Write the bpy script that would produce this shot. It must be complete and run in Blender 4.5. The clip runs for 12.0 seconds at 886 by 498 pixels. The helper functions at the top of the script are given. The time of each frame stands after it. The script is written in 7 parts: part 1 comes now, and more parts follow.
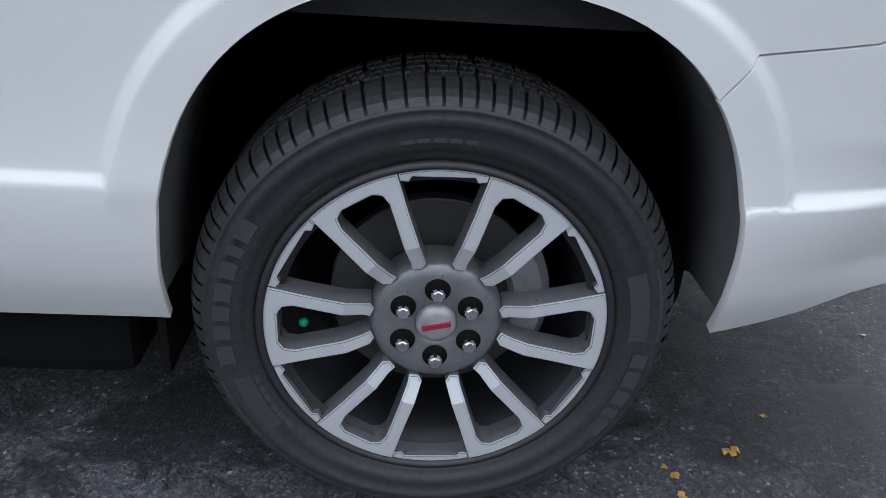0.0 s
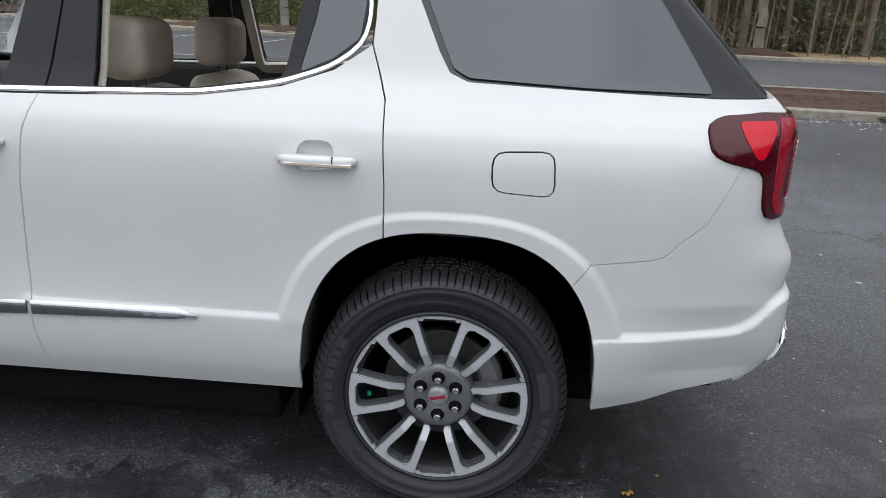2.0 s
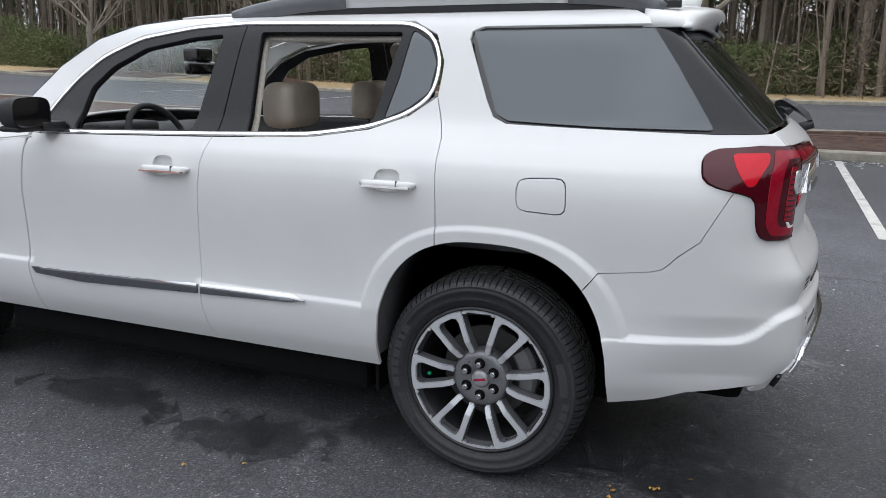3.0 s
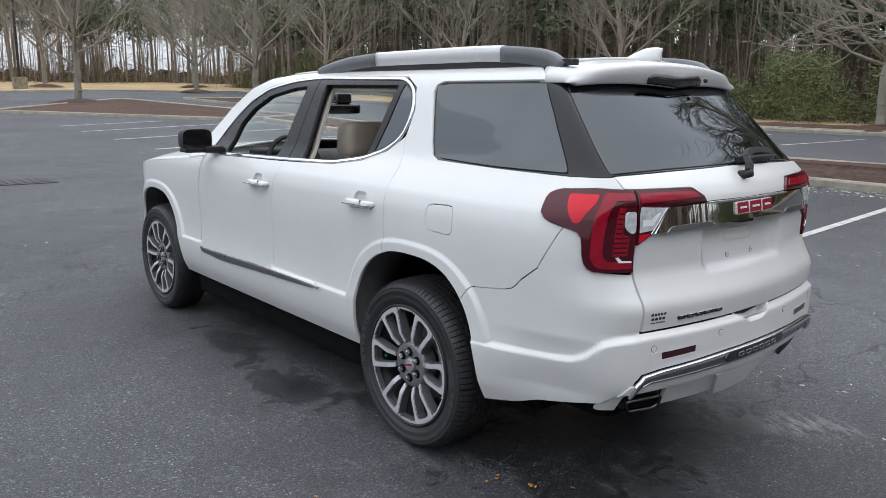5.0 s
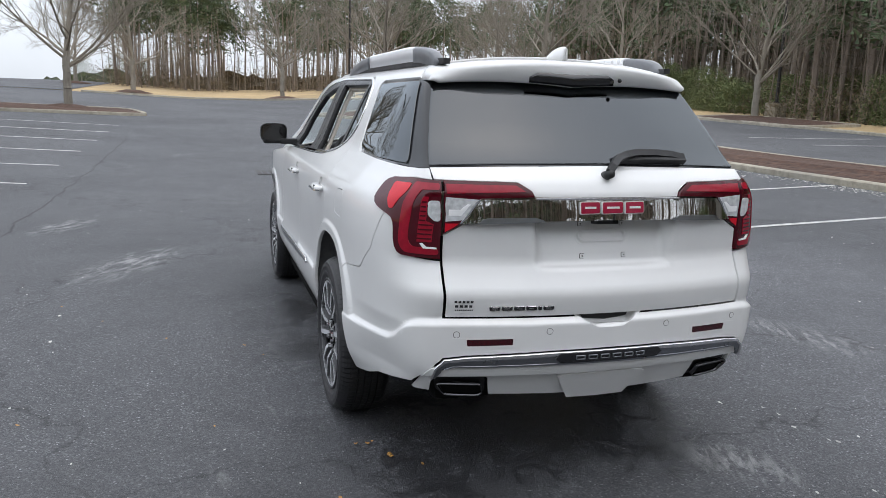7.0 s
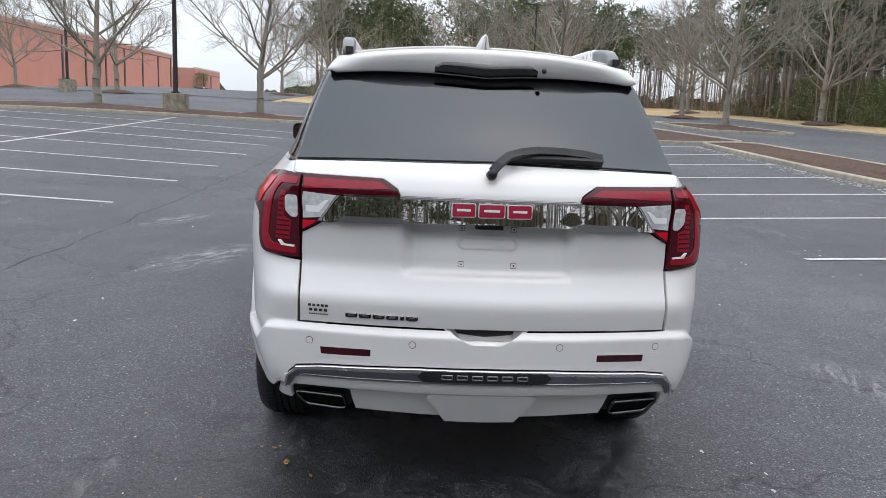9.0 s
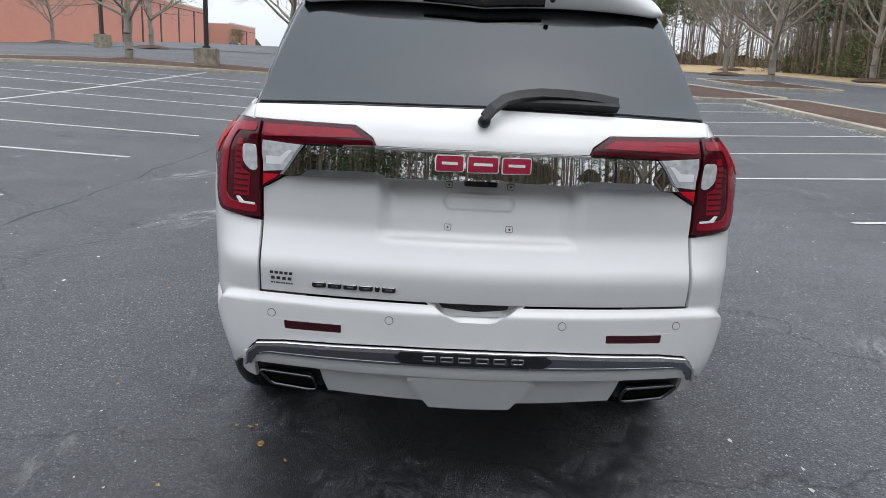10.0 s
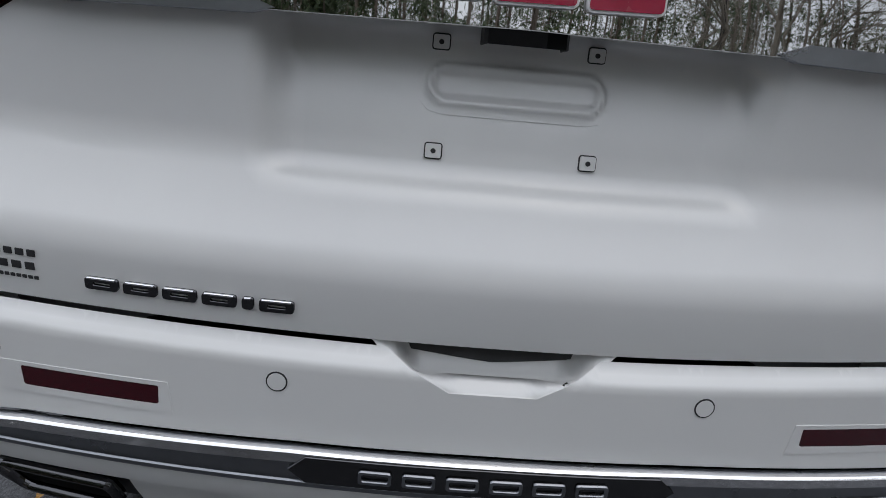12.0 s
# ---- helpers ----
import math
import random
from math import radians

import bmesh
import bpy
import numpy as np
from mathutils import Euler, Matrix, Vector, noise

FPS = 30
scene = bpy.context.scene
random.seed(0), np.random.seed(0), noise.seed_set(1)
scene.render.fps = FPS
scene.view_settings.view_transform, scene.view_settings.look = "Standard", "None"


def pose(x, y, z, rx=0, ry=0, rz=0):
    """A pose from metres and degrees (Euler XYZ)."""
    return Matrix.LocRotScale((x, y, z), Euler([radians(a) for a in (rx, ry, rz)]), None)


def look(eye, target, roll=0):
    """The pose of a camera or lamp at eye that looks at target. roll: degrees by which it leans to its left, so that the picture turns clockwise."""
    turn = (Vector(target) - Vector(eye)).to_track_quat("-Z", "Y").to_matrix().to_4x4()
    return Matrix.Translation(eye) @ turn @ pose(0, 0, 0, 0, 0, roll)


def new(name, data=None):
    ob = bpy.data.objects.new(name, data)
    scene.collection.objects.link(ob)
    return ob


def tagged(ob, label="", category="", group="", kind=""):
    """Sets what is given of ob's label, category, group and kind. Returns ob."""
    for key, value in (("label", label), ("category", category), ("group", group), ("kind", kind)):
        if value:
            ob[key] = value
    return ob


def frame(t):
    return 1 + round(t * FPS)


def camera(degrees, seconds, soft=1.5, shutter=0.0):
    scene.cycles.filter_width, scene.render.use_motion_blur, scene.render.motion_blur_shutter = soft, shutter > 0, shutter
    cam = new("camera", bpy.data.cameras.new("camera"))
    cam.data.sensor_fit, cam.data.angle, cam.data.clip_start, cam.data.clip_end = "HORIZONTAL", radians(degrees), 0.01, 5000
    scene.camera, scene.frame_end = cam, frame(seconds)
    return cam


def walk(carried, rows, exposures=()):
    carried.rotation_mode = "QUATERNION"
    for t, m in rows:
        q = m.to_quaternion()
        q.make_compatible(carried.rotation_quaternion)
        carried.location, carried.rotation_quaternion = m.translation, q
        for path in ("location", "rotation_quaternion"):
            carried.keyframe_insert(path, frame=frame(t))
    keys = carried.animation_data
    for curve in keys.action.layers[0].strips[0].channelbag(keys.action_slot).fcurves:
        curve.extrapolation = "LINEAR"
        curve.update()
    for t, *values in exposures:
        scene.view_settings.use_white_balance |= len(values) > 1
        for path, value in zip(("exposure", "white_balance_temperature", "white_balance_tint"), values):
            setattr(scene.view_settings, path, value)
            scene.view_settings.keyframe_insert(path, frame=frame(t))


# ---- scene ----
cam = camera(60.5, 12.0, soft=0.8)
PATH = [
    (0, (-0.07, -1.845, 0.99), (0.062, -0.061, 0.096), 4.0),
    (0.2, (-0.069, -1.888, 0.984), (0.05, -0.115, 0.013), 3.6),
    (0.5, (-0.067, -1.953, 0.976), (0.032, -0.201, 0.017), 2.8),
    (0.8, (-0.096, -2.085, 1.075), (0.016, -0.331, 0.088), 2.8),
    (1, (-0.115, -2.186, 1.165), (0.006, -0.418, 0.238), 2.8),
    (1.2, (-0.098, -2.262, 1.228), (0.000, -0.490, 0.418), 2.9),
    (1.5, (-0.069, -2.485, 1.339), (-0.002, -0.633, 0.586), 3.1),
    (2, (0.116, -2.828, 1.418), (-0.002, -0.919, 0.832), 2.7),
    (2.5, (0.437, -3.014, 1.454), (-0.066, -1.145, 0.951), 1.0),
    (3, (0.811, -3.225, 1.423), (0.08, -1.42, 0.967), 0.5),
    (3.2, (0.977, -3.231, 1.407), (0.175, -1.452, 0.969), 0.6),
    (4.8, (2.304, -2.886, 1.512), (0.875, -1.543, 1.115), 0.5),
    (5, (2.458, -2.803, 1.504), (0.972, -1.523, 1.115), 0.8),
    (5.5, (2.785, -2.507, 1.483), (1.182, -1.373, 1.1), 0.8),
    (6, (3.118, -2.192, 1.49), (1.411, -1.223, 1.106), 1.0),
    (6.5, (3.332, -1.829, 1.465), (1.536, -1.033, 1.089), 1.2),
    (7, (3.518, -1.458, 1.477), (1.649, -0.854, 1.101), 1.8),
    (8.8, (3.555, -0.39, 1.447), (1.591, -0.263, 1.09), 2.5),
    (9, (3.501, -0.313, 1.434), (1.537, -0.187, 1.076), 2.6),
    (9.5, (3.381, -0.178, 1.409), (1.419, -0.103, 1.031), 2.6),
    (10, (3.136, -0.141, 1.377), (1.192, -0.103, 0.909), 2.7),
    (10.5, (2.795, -0.096, 1.278), (0.861, -0.071, 0.77), 2.8),
    (11, (2.426, -0.078, 1.185), (0.522, -0.047, 0.574), 2.8),
    (11.2, (2.290, -0.082, 1.155), (0.398, -0.050, 0.503), 3.1),
    (11.5, (2.097, -0.09, 1.114), (0.223, 0.006, 0.421), 3.7),
    (12, (1.849, -0.114, 1.096), (-0.045, -0.01, 0.463), 5.5),
]
walk(cam, [(t, look(eye, target, roll)) for t, eye, target, roll in PATH], [(0, 0.56, 6100, 10), (0.2, 0.98, 6400, 10), (0.5, 1.08, 6600, 10), (1, 1.00, 6650, 10), (1.5, 0.60, 6650, 10), (2.5, 0.40, 6500, 10), (3.2, 0.43, 6500, 10), (5, 0.46, 6450, 10), (9, 0.56, 6480, 10), (10.5, 0.56, 6480, 10), (11.5, 0.50, 6480, 10), (12, 0.04, 6400, 10)])

from mathutils import geometry

# ---- world and light ----
world = bpy.data.worlds.new("overcast_sky")
scene.world = world
world.use_nodes = True
wn, wl = world.node_tree.nodes, world.node_tree.links
sky = wn.new("ShaderNodeTexSky")
sky.sky_type, sky.sun_disc = "NISHITA", False
sky.sun_elevation, sky.sun_rotation = radians(71), radians(56)
sky.air_density, sky.dust_density, sky.ozone_density = 1.0, 3.0, 1.0
cloud = wn.new("ShaderNodeTexNoise")
cloud.inputs["Scale"].default_value, cloud.inputs["Detail"].default_value = 2.2, 6
veil = wn.new("ShaderNodeMix")
veil.data_type = "RGBA"
veil.inputs["B"].default_value = (8.1, 8.6, 9.35, 1)
cover = wn.new("ShaderNodeMapRange")
cover.inputs["From Min"].default_value, cover.inputs["From Max"].default_value = 0.35, 0.65
cover.inputs["To Min"].default_value, cover.inputs["To Max"].default_value = 0.62, 0.9
wl.new(cloud.outputs["Fac"], cover.inputs["Value"])
wl.new(cover.outputs["Result"], veil.inputs["Factor"])
wl.new(sky.outputs["Color"], veil.inputs["A"])
# an overcast sky is brightest overhead
rise, lift, dome = wn.new("ShaderNodeSeparateXYZ"), wn.new("ShaderNodeMapRange"), wn.new("ShaderNodeVectorMath")
wl.new(wn.new("ShaderNodeTexCoord").outputs["Generated"], rise.inputs[0])
wl.new(rise.outputs["Z"], lift.inputs["Value"])
lift.inputs["To Min"].default_value, lift.inputs["To Max"].default_value = 0.60, 1.24
dome.operation = "SCALE"
wl.new(veil.outputs["Result"], dome.inputs[0])
wl.new(lift.outputs["Result"], dome.inputs["Scale"])
wl.new(dome.outputs[0], wn["Background"].inputs["Color"])
wn["Background"].inputs["Strength"].default_value = 0.14
sun = new("sun", bpy.data.lights.new("sun", "SUN"))
sun.data.energy, sun.data.angle, sun.data.color = 0.75, radians(160), (1.0, 0.96, 0.9)
sun.matrix_world = look((6, 4, 22), (0, 0, 0))

# ---- materials ----


class Nodes:
    """Short hand for building one node material."""

    def __init__(self, name, color=(0.8, 0.8, 0.8), rough=0.5, metal=0.0, **more):
        self.mat = bpy.data.materials.new(name)
        self.mat.use_nodes = True
        self.tree = self.mat.node_tree
        self.bsdf = self.tree.nodes["Principled BSDF"]
        self.put("Base Color", (*color, 1))
        self.put("Roughness", rough)
        self.put("Metallic", metal)
        for key, value in more.items():
            self.put(key.replace("_", " "), value)

    def put(self, socket, value):
        if isinstance(value, bpy.types.NodeSocket):
            self.tree.links.new(value, self.bsdf.inputs[socket])
        else:
            self.bsdf.inputs[socket].default_value = value

    def node(self, kind, inputs=()):
        n = self.tree.nodes.new("ShaderNode" + kind)
        for key, value in dict(inputs).items():
            if isinstance(value, bpy.types.NodeSocket):
                self.tree.links.new(value, n.inputs[key])
            else:
                n.inputs[key].default_value = value
        return n

    def place(self):
        return self.node("TexCoord").outputs["Object"]

    def ground(self):
        return self.node("NewGeometry").outputs["Position"]

    def noise(self, scale, detail=4, rough=0.55, at=None, distort=0.0):
        return self.node("TexNoise", {"Vector": at or self.place(), "Scale": scale, "Detail": detail, "Roughness": rough, "Distortion": distort}).outputs["Fac"]

    def ramp(self, fac, *stops):
        n = self.node("ValToRGB", {"Fac": fac})
        e = n.color_ramp.elements
        while len(e) < len(stops):
            e.new(0.5)
        for el, (p, c) in zip(e, stops):
            el.position, el.color = p, (*c, 1) if len(c) == 3 else c
        return n.outputs["Color"]

    def span(self, fac, a, b, lo, hi):
        return self.node("MapRange", {"Value": fac, "From Min": a, "From Max": b, "To Min": lo, "To Max": hi}).outputs["Result"]

    def mix(self, fac, a, b, how="MIX"):
        n = self.node("Mix")
        n.data_type, n.blend_type = "RGBA", how
        for key, value in (("Factor", fac), ("A", a), ("B", b)):
            s = [i for i in n.inputs if i.name == key and (i.type == "RGBA" or key == "Factor" and i.type == "VALUE")][0]
            if isinstance(value, bpy.types.NodeSocket):
                self.tree.links.new(value, s)
            else:
                s.default_value = value if key == "Factor" else (*value, 1)
        return [o for o in n.outputs if o.type == "RGBA"][0]

    def bump(self, height, strength, distance=0.01):
        self.put("Normal", self.node("Bump", {"Height": height, "Strength": strength, "Distance": distance}).outputs["Normal"])


def paint_material():
    m = Nodes("white_pearl_paint", (0.72, 0.72, 0.715), 0.36, Coat_Weight=0.7, Coat_Roughness=0.03)
    grime = m.noise(3.0, 5)
    m.put("Base Color", m.ramp(grime, (0.3, (0.645, 0.645, 0.64)), (0.7, (0.68, 0.68, 0.67))))
    drops = m.node("TexVoronoi", {"Vector": m.place(), "Scale": 55.0})
    m.put("Coat Roughness", m.span(drops.outputs["Distance"], 0.02, 0.12, 0.12, 0.03))
    return m.mat


def plain_material(name, color, rough, metal=0.0, grain=40.0, vary=0.12, bump=0.0, **more):
    m = Nodes(name, color, rough, metal, **more)
    n = m.noise(grain, 4)
    m.put("Base Color", m.ramp(n, (0.3, [c * (1 - vary) for c in color]), (0.7, [min(1, c * (1 + vary)) for c in color])))
    m.put("Roughness", m.span(m.noise(grain * 0.3, 3), 0.3, 0.7, max(0.02, rough * 0.85), min(1, rough * 1.15)))
    if bump:
        m.bump(n, bump, 0.002)
    return m.mat


def tint_material(name, clear, ior=1.5, gloss_rough=0.0):
    mat = bpy.data.materials.new(name)
    mat.use_nodes = True
    t = mat.node_tree
    t.nodes.remove(t.nodes["Principled BSDF"])
    tr, gl = t.nodes.new("ShaderNodeBsdfTransparent"), t.nodes.new("ShaderNodeBsdfGlossy")
    tr.inputs["Color"].default_value = (*clear, 1)
    gl.inputs["Roughness"].default_value = gloss_rough
    gl.inputs["Color"].default_value = (0.90, 0.955, 1.0, 1)
    facing, mx = t.nodes.new("ShaderNodeLayerWeight"), t.nodes.new("ShaderNodeMixShader")
    facing.inputs["Blend"].default_value = 0.5
    steep, gloss = t.nodes.new("ShaderNodeMath"), t.nodes.new("ShaderNodeMapRange")
    steep.operation = "POWER"
    steep.inputs[1].default_value = 5.0
    gloss.inputs["To Min"].default_value = ((ior - 1) / (ior + 1)) ** 2
    t.links.new(facing.outputs["Facing"], steep.inputs[0])
    t.links.new(steep.outputs[0], gloss.inputs["Value"])
    t.links.new(gloss.outputs["Result"], mx.inputs[0])
    t.links.new(tr.outputs[0], mx.inputs[1])
    t.links.new(gl.outputs[0], mx.inputs[2])
    t.links.new(mx.outputs[0], t.nodes["Material Output"].inputs["Surface"])
    return mat


def asphalt_material():
    m = Nodes("worn_asphalt", rough=0.8)
    p = m.ground()
    cells = m.node("TexVoronoi", {"Vector": p, "Scale": 150.0})
    grit = cells.outputs["Color"]
    stone = m.node("RGBToBW", {"Color": grit}).outputs[0]
    fine = m.noise(210.0, 3, at=p)
    broad = m.noise(0.28, 5, at=p)
    mid = m.noise(1.9, 6, 0.68, at=p)
    base = m.ramp(stone, (0.12, (0.036, 0.037, 0.040)), (0.66, (0.078, 0.080, 0.084)), (0.88, (0.135, 0.135, 0.139)), (0.965, (0.34, 0.34, 0.34)))
    tone = m.ramp(broad, (0.30, (0.80, 0.81, 0.84)), (0.70, (1.30, 1.30, 1.33)))
    col = m.mix(1.0, base, tone, "MULTIPLY")
    blotch = m.ramp(mid, (0.28, (0.72, 0.72, 0.74)), (0.5, (1.0, 1.0, 1.0)), (0.76, (1.22, 1.22, 1.22)))
    col = m.mix(1.0, col, blotch, "MULTIPLY")
    # damp patches; the one under and beside the car also paints its contact shadow
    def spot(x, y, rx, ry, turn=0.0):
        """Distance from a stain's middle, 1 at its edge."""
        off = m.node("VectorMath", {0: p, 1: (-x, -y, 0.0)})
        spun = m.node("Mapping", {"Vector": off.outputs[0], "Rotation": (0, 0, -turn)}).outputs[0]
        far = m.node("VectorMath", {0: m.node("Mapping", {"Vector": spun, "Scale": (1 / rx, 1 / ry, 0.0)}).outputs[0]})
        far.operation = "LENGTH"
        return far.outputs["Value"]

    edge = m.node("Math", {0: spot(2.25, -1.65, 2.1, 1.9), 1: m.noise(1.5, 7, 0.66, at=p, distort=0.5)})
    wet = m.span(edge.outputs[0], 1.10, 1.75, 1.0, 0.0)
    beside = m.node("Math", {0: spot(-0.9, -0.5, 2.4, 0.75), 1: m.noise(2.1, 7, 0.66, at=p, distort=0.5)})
    seep_shade = m.span(beside.outputs[0], 1.05, 1.75, 1.0, 0.0)
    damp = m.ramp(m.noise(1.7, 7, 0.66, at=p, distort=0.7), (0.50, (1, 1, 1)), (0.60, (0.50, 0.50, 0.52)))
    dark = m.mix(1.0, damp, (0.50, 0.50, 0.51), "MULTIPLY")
    col = m.mix(1.0, col, m.mix(seep_shade, (1.0, 1.0, 1.0), m.mix(1.0, damp, (1.05, 1.05, 1.06), "MULTIPLY")), "MULTIPLY")
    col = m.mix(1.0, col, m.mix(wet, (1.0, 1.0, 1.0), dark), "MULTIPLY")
    # wide stretch to the right of the car, made paler
    lane = m.node("Math", {0: spot(0.3, 3.2, 6.0, 2.6), 1: m.noise(0.8, 6, 0.6, at=p)})
    col = m.mix(1.0, col, m.mix(m.span(lane.outputs[0], 0.9, 1.6, 1.0, 0.0), (1.0, 1.0, 1.0), (1.38, 1.38, 1.38)), "MULTIPLY")
    # pale scuffs
    stretch = m.node("Mapping", {"Vector": p, "Scale": (0.55, 1.7, 1.0)}).outputs[0]
    scuff = m.ramp(m.noise(1.7, 9, 0.74, at=stretch, distort=0.8), (0.575, (0, 0, 0)), (0.68, (1, 1, 1)))
    spread = m.ramp(m.noise(0.45, 2, at=p), (0.48, (0, 0, 0)), (0.62, (0.5, 0.5, 0.5)))
    col = m.mix(m.mix(1.0, scuff, spread, "MULTIPLY"), col, (0.24, 0.24, 0.24))
    # two scraped places where the surface is worn pale
    streaks = m.node("Mapping", {"Vector": m.node("Mapping", {"Vector": p, "Rotation": (0, 0, radians(25))}).outputs[0], "Scale": (1.2, 5.0, 1.0)}).outputs[0]
    scrape = m.ramp(m.noise(3.2, 8, 0.72, at=streaks, distort=0.4), (0.47, (0, 0, 0)), (0.60, (1, 1, 1)))
    for x, y, rx, ry, turn in ((-3.55, -2.05, 0.95, 0.34, radians(-25)), (0.98, 0.70, 0.36, 0.2, radians(30)), (-5.6, -2.9, 0.7, 0.25, radians(-20)), (-0.4, 2.4, 0.6, 0.22, radians(15))):
        here = m.span(spot(x, y, rx, ry, turn), 0.35, 1.0, 0.75, 0.0)
        col = m.mix(m.mix(1.0, scrape, m.node("CombineXYZ", {"X": here, "Y": here, "Z": here}).outputs[0], "MULTIPLY"), col, (0.30, 0.30, 0.30))
    # splashes of wet that have dripped beside and behind the car; the last paints underbody shade
    splash_shade = None
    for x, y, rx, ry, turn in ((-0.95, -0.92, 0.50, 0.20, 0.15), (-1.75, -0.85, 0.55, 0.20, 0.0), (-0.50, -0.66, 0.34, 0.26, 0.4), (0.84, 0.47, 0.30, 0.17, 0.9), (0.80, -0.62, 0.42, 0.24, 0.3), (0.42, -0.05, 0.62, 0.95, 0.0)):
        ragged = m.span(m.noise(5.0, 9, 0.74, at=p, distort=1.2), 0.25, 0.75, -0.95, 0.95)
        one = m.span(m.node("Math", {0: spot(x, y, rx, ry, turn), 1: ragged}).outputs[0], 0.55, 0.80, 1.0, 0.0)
        if splash_shade is None:
            splash_shade = one
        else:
            both_dark = m.node("Math", {0: splash_shade, 1: one})
            both_dark.operation = "MAXIMUM"
            splash_shade = both_dark.outputs[0]
    col = m.mix(1.0, col, m.mix(splash_shade, (1.0, 1.0, 1.0), (0.52, 0.52, 0.53)), "MULTIPLY")
    # one long open crack along the lane
    axis = m.node("SeparateXYZ", {0: p})
    sway = m.node("Math", {0: axis.outputs["Y"], 1: m.span(m.noise(0.9, 8, 0.62, at=p), 0.0, 1.0, 3.23, 3.53)})
    off_line = m.node("Math", {0: sway.outputs[0]})
    off_line.operation = "ABSOLUTE"
    reach = m.span(axis.outputs["X"], -21.0, -19.0, 0.0, 0.8)
    along = m.node("Math", {0: reach, 1: m.span(axis.outputs["X"], -1.5, -0.5, 1.0, 0.0)})
    along.operation = "MULTIPLY"
    broken = m.node("Math", {0: along.outputs[0], 1: m.span(m.noise(3.0, 4, at=p), 0.36, 0.46, 0.2, 1.0)})
    broken.operation = "MULTIPLY"
    gash = m.node("Math", {0: broken.outputs[0], 1: m.span(off_line.outputs[0], 0.006, 0.020, 1.0, 0.0)})
    gash.operation = "MULTIPLY"
    col = m.mix(gash.outputs[0], col, (0.012, 0.012, 0.012))
    # hairline cracks
    crack = m.node("TexVoronoi", {"Vector": m.node("Mapping", {"Vector": p, "Scale": (0.16, 0.3, 1.0)}).outputs[0], "Scale": 1.0})
    crack.feature = "DISTANCE_TO_EDGE"
    wander = m.node("VectorMath", {0: p, 1: m.node("TexNoise", {"Vector": p, "Scale": 2.0, "Detail": 6.0}).outputs["Color"]})
    m.tree.links.new(wander.outputs[0], crack.inputs["Vector"])
    crack.inputs["Scale"].default_value = 0.2
    line = m.ramp(crack.outputs["Distance"], (0.0, (0.45, 0.45, 0.45)), (0.0035, (1, 1, 1)))
    col = m.mix(1.0, col, line, "MULTIPLY")
    # fine crazing between the stones
    craze = m.node("TexVoronoi", {"Vector": m.node("VectorMath", {0: p, 1: m.node("TexNoise", {"Vector": p, "Scale": 14.0, "Detail": 3.0}).outputs["Color"]}).outputs[0], "Scale": 24.0})
    craze.feature = "DISTANCE_TO_EDGE"
    net = m.ramp(craze.outputs["Distance"], (0.0, (0.18, 0.18, 0.18)), (0.05, (1, 1, 1)))
    col = m.mix(m.ramp(m.noise(2.4, 4, at=p), (0.38, (0.1, 0.1, 0.1)), (0.55, (1.0, 1.0, 1.0))), col, m.mix(1.0, col, net, "MULTIPLY"))
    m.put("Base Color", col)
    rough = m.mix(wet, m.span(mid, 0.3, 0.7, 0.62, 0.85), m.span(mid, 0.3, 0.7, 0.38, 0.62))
    m.put("Roughness", m.mix(splash_shade, rough, (0.30, 0.30, 0.30)))
    m.bump(m.mix(0.5, grit, fine), 0.95, 0.007)
    return m.mat


def ground_material(name, a, b, c, scale):
    m = Nodes(name, rough=0.95)
    p = m.ground()
    col = m.ramp(m.noise(scale, 6, 0.7, at=p), (0.3, a), (0.5, b), (0.72, c))
    tone = m.ramp(m.noise(0.22, 4, at=p), (0.3, (0.75, 0.75, 0.75)), (0.7, (1.15, 1.12, 1.05)))
    m.put("Base Color", m.mix(1.0, col, tone, "MULTIPLY"))
    m.bump(m.noise(scale * 2.5, 5, 0.7, at=p), 0.9, 0.03)
    return m.mat


def bark_material(name, a, b, c):
    m = Nodes(name, rough=0.9)
    p = m.place()
    streak = m.node("Mapping", {"Vector": p, "Scale": (9.0, 9.0, 1.6)}).outputs[0]
    n = m.noise(1.6, 6, 0.65, at=streak)
    m.put("Base Color", m.mix(m.noise(1.2, 3, at=p), m.ramp(n, (0.3, a), (0.6, b), (0.8, c)), c))
    m.bump(n, 0.8, 0.02)
    return m.mat


def leaf_material(name, a, b, c):
    m = Nodes(name, rough=0.75)
    r = m.node("NewGeometry").outputs["Random Per Island"]
    m.put("Base Color", m.ramp(r, (0.0, a), (0.5, b), (1.0, c)))
    return m.mat


def brick_wall_material():
    m = Nodes("red_brick", rough=0.85)
    p = m.place()
    b = m.node("TexBrick", {"Vector": m.node("Mapping", {"Vector": p, "Rotation": (radians(90), 0, 0)}).outputs[0], "Scale": 1.0, "Color1": (0.55, 0.225, 0.175, 1), "Color2": (0.48, 0.19, 0.145, 1),
                            "Mortar": (0.35, 0.26, 0.22, 1), "Mortar Size": 0.01, "Brick Width": 0.21, "Row Height": 0.075})
    m.put("Base Color", m.mix(0.3, b.outputs["Color"], m.ramp(m.noise(0.6, 5, at=p), (0.3, (0.46, 0.185, 0.145)), (0.7, (0.58, 0.25, 0.195)))))
    return m.mat


